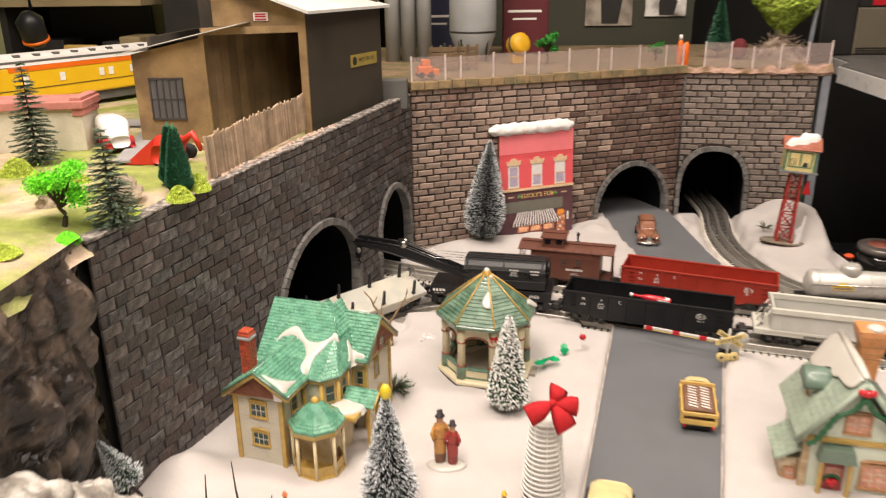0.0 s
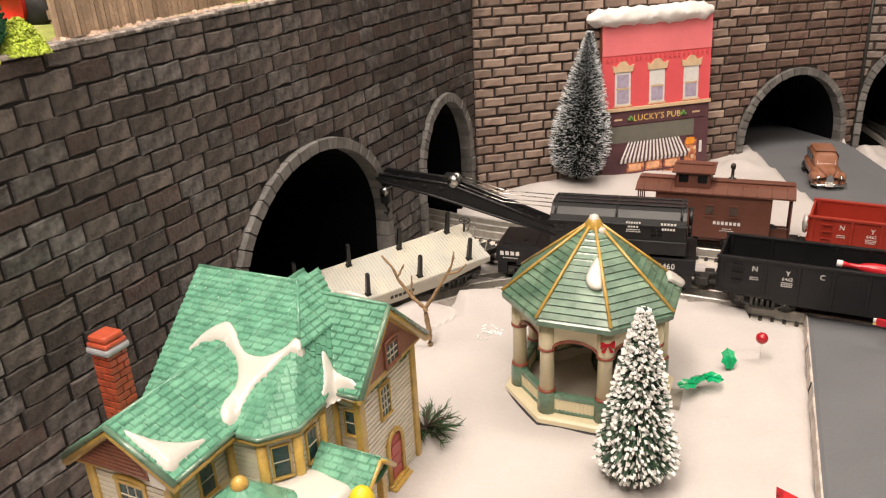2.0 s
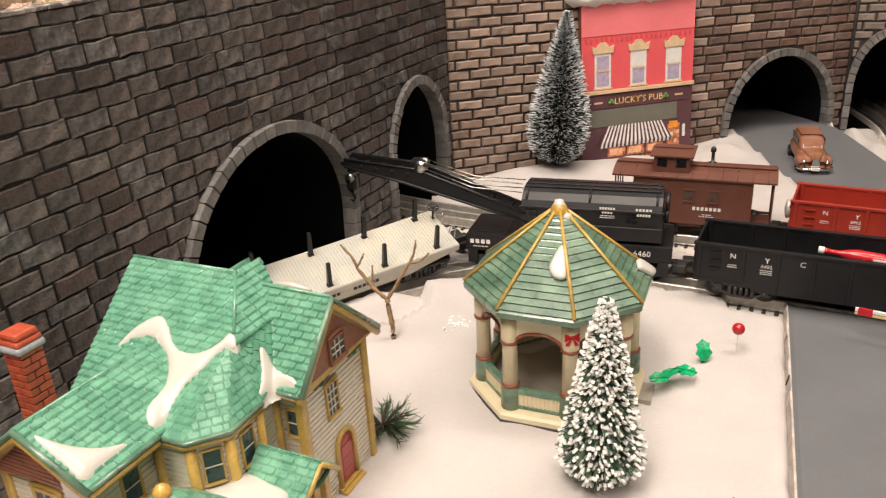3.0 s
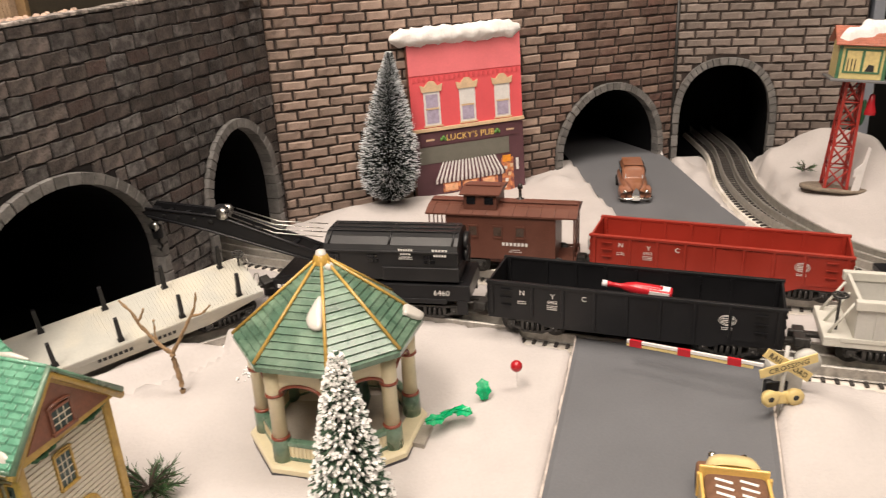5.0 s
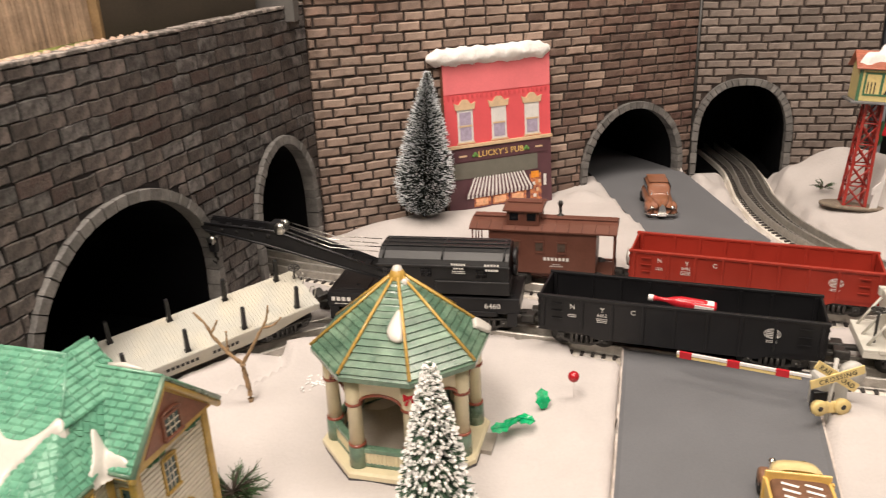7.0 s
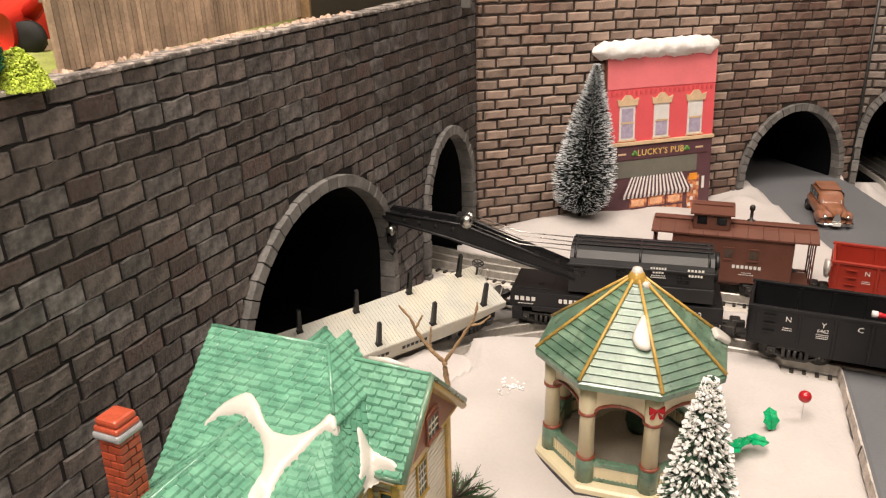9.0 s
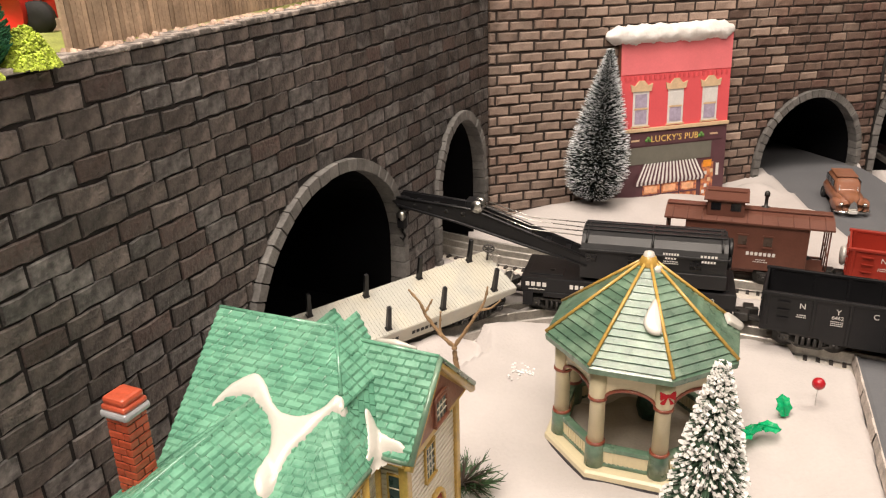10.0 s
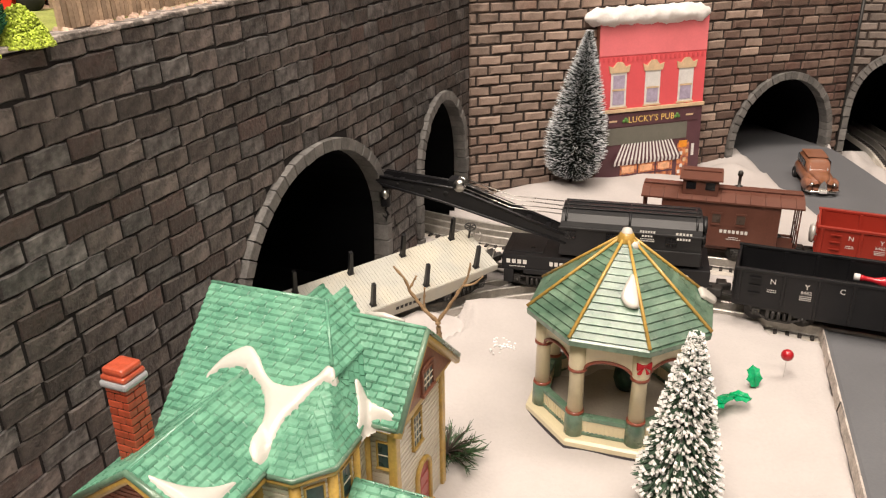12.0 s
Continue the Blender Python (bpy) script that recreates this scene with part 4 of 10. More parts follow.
for k in range(5):
    x = FL / 2 - 0.018 - k * 0.0453
    for s in (-1, 1):
        stake = part("stake", G().add([(x - 0.0017, s * 0.0185 - 0.0017, 0.0240), (x + 0.0017, s * 0.0185 - 0.0017, 0.0240), (x + 0.0017, s * 0.0185 + 0.0017, 0.0240), (x - 0.0017, s * 0.0185 + 0.0017, 0.0240),
                                       (x - 0.0013, s * 0.0185 - 0.0013, 0.0465), (x + 0.0013, s * 0.0185 - 0.0013, 0.0465), (x + 0.0013, s * 0.0185 + 0.0013, 0.0465), (x - 0.0013, s * 0.0185 + 0.0013, 0.0465)],
                                      [(3, 2, 1, 0), (4, 5, 6, 7), (0, 1, 5, 4), (1, 2, 6, 5), (2, 3, 7, 6), (3, 0, 4, 7)]), BLACK, flat)
        part("stake_pocket", G().box(x - 0.0024, x + 0.0024, s * 0.0185 - 0.0022, s * 0.0185 + 0.0022, 0.0243, 0.0255, bevel=0.0004), BLACK, stake)
for s in (-1, 1):
    bogie(flat, s * (FL / 2 - 0.030))
    coupler(flat, s * (FL / 2 - 0.006), s)
part("brake_post", G().cyl((FL / 2 - 0.004, 0.0135, 0.024), (FL / 2 - 0.004, 0.0135, 0.0365), 0.0009), TRUCK_BLACK, flat)
bw = pose(FL / 2 - 0.004, 0.0135, 0.0365)
wheel = part("brake_wheel", G().tube([bw @ Vector((0.0044 * math.cos(a), 0.0044 * math.sin(a), 0)) for a in np.linspace(0, 2 * math.pi, 17)], 0.0006, 6), TRUCK_BLACK, flat)
for k in range(3):
    part("spoke", G().box(-0.0042, 0.0042, -0.0004, 0.0004, -0.0004, 0.0004, bw @ pose(0, 0, 0, 0, 0, 60 * k)), TRUCK_BLACK, wheel)
for y0 in (-0.016, 0.004):
    part("grab_rail", G().tube([(FL / 2 - 0.001, y0, 0.0230), (FL / 2 + 0.0005, y0 + 0.0005, 0.0335), (FL / 2 + 0.0005, y0 + 0.0030, 0.0345), (FL / 2 + 0.0005, y0 + 0.0085, 0.0295), (FL / 2 - 0.001, y0 + 0.0090, 0.0230)], 0.0005, 6), STEEL, flat)
bars(flat, 0.010, -FW / 2 - 0.0002, 0.0178, [(0.026, 0.0036, 0.0)], BLACK_INK)
bars(flat, 0.044, -FW / 2 - 0.0002, 0.0178, [(0.022, 0.0036, 0.0)], BLACK_INK)

# ---- caboose ----
cabo = thing("caboose", pose(0.1870, 1.0970, RAIL_TOP, 0, 0, -15.3), "tuscan brown plastic caboose with a cupola on the back track", "train car", "train cars")
BL, BW = 0.098, 0.044
body = part("body", G().box(-BL / 2, BL / 2, -BW / 2, BW / 2, 0.0130, 0.0545, bevel=0.0006), TUSCAN, cabo)
part("underframe", G().box(-0.0655, 0.0655, -0.019, 0.019, 0.0095, 0.0130, bevel=0.0005), TUSCAN, cabo)
RP = [(-0.0240, 0.0535), (-0.0240, 0.0550), (-0.012, 0.0592), (0.0, 0.0605), (0.012, 0.0592), (0.0240, 0.0550), (0.0240, 0.0535), (0.0, 0.0585)]
part("roof", G().prism(RP[:7], -0.0670, 0.0670, "x"), TUSCAN, cabo)
part("roof_walk", G().box(-0.066, 0.066, -0.0048, 0.0048, 0.0605, 0.0620, bevel=0.0004), TUSCAN, cabo)
cup = part("cupola", G().box(-0.033, -0.003, -0.0175, 0.0175, 0.0570, 0.0715, bevel=0.0008), TUSCAN, cabo)
part("cupola_roof", G().prism([(-0.0200, 0.0710), (-0.0200, 0.0722), (0.0, 0.0752), (0.0200, 0.0722), (0.0200, 0.0710)], -0.0360, 0.0, "x"), TUSCAN, cup)
part("cupola_walk", G().box(-0.034, -0.002, -0.004, 0.004, 0.0750, 0.0760), TUSCAN, cup)
for x in (-0.026, -0.010):
    part("window", G().box(x - 0.004, x + 0.004, -0.0180, -0.0170, 0.0625, 0.0690), WINDOW_DARK, cup)
CAB_PANE = mat("dusty_brown_pane", (0.085, 0.060, 0.048), 0.3, var=0.2, scale=200, bump=0)
for x in (-0.024, -0.002, 0.018):
    win = part("window", G().box(x - 0.0035, x + 0.0035, -BW / 2 - 0.0005, -BW / 2 + 0.0005, 0.0355, 0.0435), CAB_PANE, body)
    part("window_frame", G().box(x - 0.0045, x + 0.0045, -BW / 2 - 0.0011, -BW / 2, 0.0332, 0.0345).box(x - 0.0045, x + 0.0045, -BW / 2 - 0.0011, -BW / 2, 0.0435, 0.0448)
         .box(x - 0.0045, x - 0.0035, -BW / 2 - 0.0011, -BW / 2, 0.0345, 0.0435).box(x + 0.0035, x + 0.0045, -BW / 2 - 0.0011, -BW / 2, 0.0345, 0.0435), TUSCAN, win)
part("window", G().lathe([(0.0001, -0.0005), (0.0048, -0.0005), (0.0048, 0.0003), (0.0001, 0.0003)], 20, pose(-0.040, -BW / 2, 0.039, 90, 0, 0)), WHITE_INK, body, "round painted emblem")
stack = part("smoke_jack", G().lathe([(0.0034, 0.0600), (0.0034, 0.0622), (0.0014, 0.0630), (0.0014, 0.0710), (0.0023, 0.0715), (0.0023, 0.0745), (0.0012, 0.0760)], 14, pose(0.014, 0.004, 0)), TRUCK_BLACK, cabo, "dark smoke jack")
for k in range(11):
    x = -0.060 + k * 0.012
    part("roof_rib", G().tube([(x, y, z + 0.0003) for y, z in RP[1:6]], 0.0004, 5), TUSCAN, cabo)
for s in (-1, 1):
    part("end_railing", G().tube([(s * 0.0645, -0.020, 0.0130), (s * 0.0645, -0.020, 0.0545)], 0.0007, 6).tube([(s * 0.0645, 0.020, 0.0130), (s * 0.0645, 0.020, 0.0545)], 0.0007, 6)
         .tube([(s * 0.0645, -0.020, 0.030), (s * 0.0645, 0.020, 0.030)], 0.0006, 6).tube([(s * 0.0645, -0.006, 0.0130), (s * 0.0645, -0.006, 0.0545)], 0.0006, 6).tube([(s * 0.0645, 0.006, 0.0130), (s * 0.0645, 0.006, 0.0545)], 0.0006, 6), TUSCAN, cabo)
    for q in (-1, 1):
        g = G()
        for k in range(3):
            g.box(s * 0.0585 - 0.0065, s * 0.0585 + 0.0065, q * (0.0225 + 0.0006 * k) - 0.002, q * (0.0225 + 0.0006 * k) + 0.002, 0.0125 - k * 0.0042, 0.0135 - k * 0.0042)
        g.box(s * 0.0585 - 0.0072, s * 0.0585 - 0.0062, q * 0.0225 - 0.003, q * 0.0225 + 0.003, 0.0030, 0.0140).box(s * 0.0585 + 0.0062, s * 0.0585 + 0.0072, q * 0.0225 - 0.003, q * 0.0225 + 0.003, 0.0030, 0.0140)
        part("steps", g, TUSCAN, cabo)
    bogie(cabo, s * 0.034)
    coupler(cabo, s * 0.060, s)
bars(cabo, 0.014, -BW / 2 - 0.0003, 0.0280, [(0.024, 0.0036, 0.0), (0.008, 0.0009, 0.0052), (0.012, 0.0009, 0.0070)], WHITE_INK)
bars(cabo, -0.037, -BW / 2 - 0.0003, 0.0280, [(0.011, 0.0030, 0.0)], WHITE_INK)
part("marker_lamp", G().lathe([(0.001, -0.003), (0.0075, -0.002), (0.0085, 0.0), (0.006, 0.0025), (0.001, 0.003)], 18, pose(0.0780, -0.004, 0.028, 0, 90, 0)), SILVER, cabo, "silver end lamp")

# ---- grey hopper car ----
hop = thing("hopper_car", pose(0.4860, 0.8945, RAIL_TOP, 0, 0, -17.0), "pale grey plastic open hopper car with broad cream rims", "train car", "train cars")
HL, HW = 0.196, 0.050
RIM_C = mat("cream_grey_plastic", (0.56, 0.545, 0.49), 0.5, var=0.06, scale=60, bump=0.08)
part("underframe", G().box(-HL / 2, HL / 2, -HW / 2, HW / 2, 0.0125, 0.0175, bevel=0.0006), RIM_C, hop)
part("floor", G().box(-HL / 2 + 0.022, HL / 2 - 0.022, -HW / 2 + 0.002, HW / 2 - 0.002, 0.0175, 0.0200), GREY_CAR, hop)
for s in (-1, 1):
    side = part("side_panel", G().box(-HL / 2 + 0.018, HL / 2 - 0.018, min(s * HW / 2, s * (HW / 2 - 0.0018)), max(s * HW / 2, s * (HW / 2 - 0.0018)), 0.0172, 0.0460, bevel=0.0005), GREY_CAR, hop)
    part("top_rim", G().box(-HL / 2 + 0.016, HL / 2 - 0.016, s * HW / 2 - 0.0030, s * HW / 2 + 0.0022, 0.0415, 0.0480, bevel=0.0006), RIM_C, side, "cream top rim")
    part("sill_lip", G().box(-HL / 2 + 0.010, HL / 2 - 0.010, s * HW / 2 - 0.0010, s * HW / 2 + 0.0016, 0.0168, 0.0200, bevel=0.0005), RIM_C, side)
    part("hopper_chute", G().prism([(-0.030, 0.0130), (0.030, 0.0130), (0.020, 0.0050), (-0.020, 0.0050)], -0.012, 0.012, "y", pose(s * 0.028, 0, 0)), GREY_CAR, hop)
    for k in range(6):
        x = -HL / 2 + 0.030 + k * (HL - 0.060) / 5
        part("rib", G().box(x - 0.0010, x + 0.0010, min(s * HW / 2, s * (HW / 2 + 0.0008)), max(s * HW / 2, s * (HW / 2 + 0.0008)), 0.0200, 0.0418), GREY_CAR, side)
    xs_ = sorted((s * (HL / 2 - 0.018), s * (HL / 2 - 0.0205)))
    end = part("end_panel", G().box(xs_[0], xs_[1], -HW / 2 + 0.001, HW / 2 - 0.001, 0.0175, 0.0470, bevel=0.0005), RIM_C, hop)
    for y in (-0.018, 0.0, 0.018):
        part("end_strut", G().tube([(s * (HL / 2 - 0.003), y, 0.0180), (s * (HL / 2 - 0.017), y, 0.0420)], 0.0010, 6), RIM_C, end)
    bogie(hop, s * (HL / 2 - 0.034))
    coupler(hop, s * (HL / 2 - 0.006), s)
part("brake_post", G().cyl((-HL / 2 + 0.009, -0.012, 0.018), (-HL / 2 + 0.009, -0.012, 0.045), 0.0010), TRUCK_BLACK, hop)
bw = pose(-HL / 2 + 0.009, -0.012, 0.045)
wheel = part("brake_wheel", G().tube([bw @ Vector((0.0048 * math.cos(a), 0.0048 * math.sin(a), 0)) for a in np.linspace(0, 2 * math.pi, 19)], 0.0008, 6), TRUCK_BLACK, hop)
for k in range(3):
    part("spoke", G().box(-0.0046, 0.0046, -0.0005, 0.0005, -0.0004, 0.0004, bw @ pose(0, 0, 0, 0, 0, 60 * k)), TRUCK_BLACK, wheel)
part("end_platform", G().box(-HL / 2, -HL / 2 + 0.018, -HW / 2, HW / 2, 0.0172, 0.0195, bevel=0.0006), RIM_C, hop)
bars(hop, -0.030, -HW / 2 - 0.0003, 0.0152, [(0.026, 0.0036, 0.0)], BLACK_INK)
bars(hop, 0.005, -HW / 2 - 0.0003, 0.0152, [(0.022, 0.0036, 0.0)], BLACK_INK)

# ---- silver tank car ----
tank = thing("tank_car", pose(0.5750, 0.9950, RAIL_TOP, 0, 0, -8.0), "silver tank car with a dome and yellow emblem", "train car", "train cars")
TL = 0.190
part("frame", G().box(-TL / 2, TL / 2, -0.018, 0.018, 0.0105, 0.0160, bevel=0.0006), BLACK, tank)
r = 0.0185
shell = part("tank_shell", G().lathe([(0.0006, -TL / 2 + 0.006), (0.010, -TL / 2 + 0.0075), (0.0155, -TL / 2 + 0.010), (r, -TL / 2 + 0.014), (r, TL / 2 - 0.014), (0.0155, TL / 2 - 0.010), (0.010, TL / 2 - 0.0075), (0.0006, TL / 2 - 0.006)], 28, pose(0, 0, 0.0345, 0, 90, 0)), SILVER, tank)
part("dome", G().lathe([(0.0125, 0.048), (0.0125, 0.0590), (0.0110, 0.0615), (0.004, 0.0630), (0.0002, 0.0632)], 22, pose(-0.034, 0, 0)), SILVER, tank)
for k in range(10):
    a = 2 * math.pi * k / 10
    part("dome_bolt", G().ball((-0.034 + 0.0085 * math.cos(a), 0.0085 * math.sin(a), 0.0626), 0.0013, 6), SILVER, tank)
for x in (-0.075, -0.012, 0.05):
    part("tank_band", G().lathe([(r, -0.001), (r + 0.0006, -0.001), (r + 0.0006, 0.001), (r, 0.001)], 28, pose(x, 0, 0.0345, 0, 90, 0)), SILVER, shell)
part("handrail", G().tube([(-TL / 2 + 0.008, -0.0195, 0.040), (TL / 2 - 0.008, -0.0195, 0.040)], 0.0006, 6), STEEL, tank)
YELLOW_P = mat("yellow_paint", (0.70, 0.47, 0.04), 0.5, var=0.05, bump=0)
part("emblem", G().prism([(-0.012, -0.0045), (0.012, -0.0045), (0.013, 0.001), (0.0, 0.006), (-0.013, 0.001)], -0.0002, 0.0002, "z", pose(-0.046, -r * 0.985, 0.0372, 80, 0, 0)), YELLOW_P, tank, "yellow diamond emblem")
bars(tank, -0.046, -r - 0.0004, 0.0352, [(0.022, 0.0030, 0.0)], mat("blue_ink", (0.05, 0.08, 0.3), 0.5, var=0, bump=0))
for s in (-1, 1):
    bogie(tank, s * (TL / 2 - 0.034))
    coupler(tank, s * (TL / 2 - 0.006), s)

# ---- glazed village pieces ----
ROOF_GREEN = mat("glazed_green_shingle", (0.112, 0.300, 0.200), 0.28, var=0.2, scale=120, bump=0.2, fine=500, coat=0.5, per_object=0.05, island=0.05, second=(0.145, 0.345, 0.235), patch=60)
ROOF_DEEP = mat("glazed_deep_green", (0.088, 0.165, 0.112), 0.3, var=0.25, scale=120, bump=0.2, coat=0.5, per_object=0.15, island=0.15, second=(0.15, 0.235, 0.165), patch=80)
CREAM = mat("glazed_cream", (0.72, 0.62, 0.40), 0.35, var=0.1, scale=90, bump=0.15, coat=0.4, second=(0.62, 0.50, 0.28), patch=120)
IVORY = mat("glazed_ivory", (0.60, 0.555, 0.455), 0.35, var=0.08, scale=90, bump=0.1, coat=0.4)
OCHRE = mat("glazed_ochre", (0.46, 0.30, 0.075), 0.35, var=0.2, scale=150, bump=0.2, coat=0.4)
GOLD = mat("glazed_gold_rib", (0.50, 0.31, 0.07), 0.35, var=0.2, scale=150, coat=0.4)
BRICK_RED = mat("glazed_brick_red", (0.42, 0.075, 0.035), 0.4, var=0.2, scale=150, bump=0.2, coat=0.3, per_object=0.15)
BROWN_G = mat("glazed_brown", (0.20, 0.075, 0.045), 0.4, var=0.2, scale=150, bump=0.2, coat=0.3)
SNOW_G = mat("glazed_snow", (0.56, 0.535, 0.49), 0.35, var=0.04, scale=60, bump=0.1, coat=0.4)
DOOR_RED = mat("door_red", (0.34, 0.05, 0.045), 0.4, var=0.15, coat=0.3)
PANE = mat("teal_pane", (0.028, 0.060, 0.062), 0.30, var=0.3, scale=300, bump=0, coat=0.0)
GREY_TRIM = mat("grey_glaze", (0.34, 0.35, 0.37), 0.4, var=0.15, coat=0.3)


def up_normal(poly):
    a, b, c = (Vector(q) for q in poly[:3])
    n = (b - a).cross(c - a).normalized()
    return n if n.z > 0 else -n


def slope_pieces(poly, row, width, lift, rnd, jitter=0.1):
    """Overlapping shingles over a convex roof plane whose first edge is the eave: a matrix-free list of (verts, faces)."""
    p = [Vector(q) for q in poly]
    n = up_normal(poly)
    u = (p[1] - p[0]).normalized()
    v = n.cross(u)
    if (p[2] - p[0]).dot(v) < 0:
        v = -v
    uv = [((q - p[0]).dot(u), (q - p[0]).dot(v)) for q in p]
    top = max(b for a, b in uv)
    out = []
    k = 0
    while k * row < top - row * 0.3:
        v0, v1 = k * row, min((k + 1) * row + row * 0.2, top)
        vm = min(v0 + row * 0.5, top - 1e-5)
        xs = []
        for (a0, b0), (a1, b1) in zip(uv, uv[1:] + uv[:1]):
            if (b0 - vm) * (b1 - vm) < 0:
                xs.append(a0 + (a1 - a0) * (vm - b0) / (b1 - b0))
        if len(xs) >= 2:
            lo, hi = min(xs), max(xs)
            a = lo - width * (0.5 if k % 2 else 0)
            while a < hi:
                w = width * rnd.uniform(1 - jitter, 1 + jitter)
                a0, a1 = max(a, lo), min(a + w, hi)
                if a1 - a0 > width * 0.12:
                    h = lift * rnd.uniform(0.8, 1.2)
                    i, vb = min(width * 0.07, (a1 - a0) * 0.3), v0 + row * 0.34
                    q = [p[0] + u * s + v * t + n * z for s, t, z in ((a0, v0, 0), (a1, v0, 0), (a1, v1, 0.0), (a0, v1, 0.0), (a0 + i, v0 + row * 0.05, h * 0.55), (a1 - i, v0 + row * 0.05, h * 0.55), (a1 - i, vb, h), (a0 + i, vb, h), (a1 - i, v1, h * 0.3), (a0 + i, v1, h * 0.3))]
                    out.append((q, [(0, 1, 5, 4), (4, 5, 6, 7), (7, 6, 8, 9), (1, 2, 8, 6, 5), (3, 0, 4, 7, 9)]))
                a += w
        k += 1
    return out


def roof_slope(name, poly, thick, material, parent, row, width, lift, rnd, budget, piece="shingle"):
    """A roof plane with a thick deck and shingles on it."""
    n = up_normal(poly)
    q = [Vector(p) for p in poly]
    k = len(q)
    deck = G().add(q + [p - n * thick for p in q], [tuple(range(k)), tuple(range(2 * k - 1, k - 1, -1))] + [(i, k + i, k + (i + 1) % k, (i + 1) % k) for i in range(k)])
    ob = part(name, deck, material, parent)
    rest = G()
    for v, f in slope_pieces(poly, row, width, lift, rnd):
        if budget[0] > 0:
            part(piece, G().add(v, f), material, ob)
            budget[0] -= 1
        else:
            rest.add(v, f)
    if rest.v:
        part(piece + "s", rest, material, ob, kind="stuff")
    return ob


def blob(points, thick, normal, lift=0.0):
    """A smooth pad of snow with an outline of 3D points lying on a plane."""
    n = Vector(normal).normalized()
    pts = spline([Vector(p) for p in points] + [Vector(points[0])], 4)[:-1]
    c = sum((p for p in pts), Vector()) / len(pts)
    g = G()
    rings = [(1.0, -0.0006), (0.985, thick * 0.55), (0.90, thick * 0.92), (0.6, thick * 1.05)]
    v = [c + (p - c) * s + n * (h + lift) for s, h in rings for p in pts] + [c + n * (thick * 1.1 + lift)]
    k = len(pts)
    f = [(r * k + i, r * k + (i + 1) % k, (r + 1) * k + (i + 1) % k, (r + 1) * k + i) for r in range(len(rings) - 1) for i in range(k)]
    f += [((len(rings) - 1) * k + i, (len(rings) - 1) * k + (i + 1) % k, len(rings) * k) for i in range(k)]
    return g.add(v, f, None, True)


def window_unit(parent, m, w, h, trim, arched=False, bars_x=2, bars_y=2, glass=None):
    """A glazed window: pane, frame, glazing bars, sill and head, drawn in its own plane (x across, z up, -y out)."""
    pane = part("window", G().box(-w / 2, w / 2, -0.0003, 0.0012, 0, h, m), glass or PANE, parent)
    t = w * 0.14
    g = G().box(-w / 2 - t, -w / 2, -0.0011, 0.0008, -t, h + t, m, 0.0003).box(w / 2, w / 2 + t, -0.0011, 0.0008, -t, h + t, m, 0.0003).box(-w / 2, w / 2, -0.0011, 0.0008, h, h + t, m, 0.0003)
    if arched:
        g.tube([m @ Vector((-(w / 2 + t) * math.cos(a), -0.0006, h + t + w * 0.16 * math.sin(a))) for a in np.linspace(0, math.pi, 9)], t * 0.55, 6)
    part("window_frame", g, trim, pane)
    part("window_sill", G().box(-w / 2 - t * 1.3, w / 2 + t * 1.3, -0.0018, 0.0008, -t * 1.1, 0, m, 0.0003), trim, pane)
    g = G()
    for k in range(1, bars_x):
        x = -w / 2 + w * k / bars_x
        g.box(x - 0.00022, x + 0.00022, -0.0007, 0, 0, h, m)
    for k in range(1, bars_y):
        z = h * k / bars_y
        g.box(-w / 2, w / 2, -0.0008, 0, z - 0.00022, z + 0.00022, m)
    part("glazing_bar", g, IVORY, pane)
    return pane


# ---- the green-roofed house ----
hm = pose(-0.11, 0.72, 0, 0, 0, -18.5)
house = thing("village_house", hm, "glazed ceramic house with snowy green shingle roofs and cream walls", "house")
HB = TABLE
rnd = random.Random(21)


def wall_block(x0, x1, y0, y1, z1, name="wall"):
    """A block of the house with clapboard relief and ochre corner boards."""
    w = part(name, G().box(x0, x1, y0, y1, HB, z1), IVORY, house)
    g = G()
    z = HB + 0.004
    while z < z1 - 0.002:
        for a, b, c, d in ((x0, x1, y0 - 0.0006, y0), (x1, x1 + 0.0006, y0, y1), (x0 - 0.0006, x0, y0, y1)):
            g.box(a, b, c, d, z, z + 0.0021)
        z += 0.0029
    part("clapboarding", g, IVORY, w, kind="stuff")
    for x, y in ((x0, y0), (x1, y0), (x1, y1), (x0, y1)):
        part("corner_board", G().box(x - 0.0024, x + 0.0024, y - 0.0024, y + 0.0024, HB, z1, bevel=0.0008), OCHRE, w)
    return w


front = wall_block(-0.0475, 0.0005, -0.0600, 0.0100, 0.0660)
main = wall_block(-0.0520, 0.0020, -0.0050, 0.0800, 0.0670)
right = wall_block(0.0010, 0.0440, 0.0260, 0.0820, 0.0690)
budget = [290]
SH = dict(row=0.0036, width=0.0076, lift=0.0010)
FR, FE = (-0.0195, 0.0938), (0.0115, 0.0718)
R_FRONT = [(FE[0], -0.0665, FE[1]), (FE[0], 0.0300, FE[1]), (FR[0], 0.0300, FR[1]), (FR[0], -0.0688, FR[1])]
R_FRONT_L = [(-0.0575, -0.0655, 0.0660), (-0.0575, 0.0200, 0.0660), (FR[0], 0.0200, FR[1]), (FR[0], -0.0688, FR[1])]
R_MAIN = [(-0.0500, -0.0285, 0.0681), (0.0045, -0.0285, 0.0681), (0.0200, 0.0160, 0.0992), (0.0039, 0.0411, 0.1168), (-0.0622, 0.0411, 0.1160)]
R_BACK = [(-0.0500, 0.0900, 0.0690), (0.0260, 0.0900, 0.0690), (0.0039, 0.0411, 0.1168), (-0.0622, 0.0411, 0.1160)]
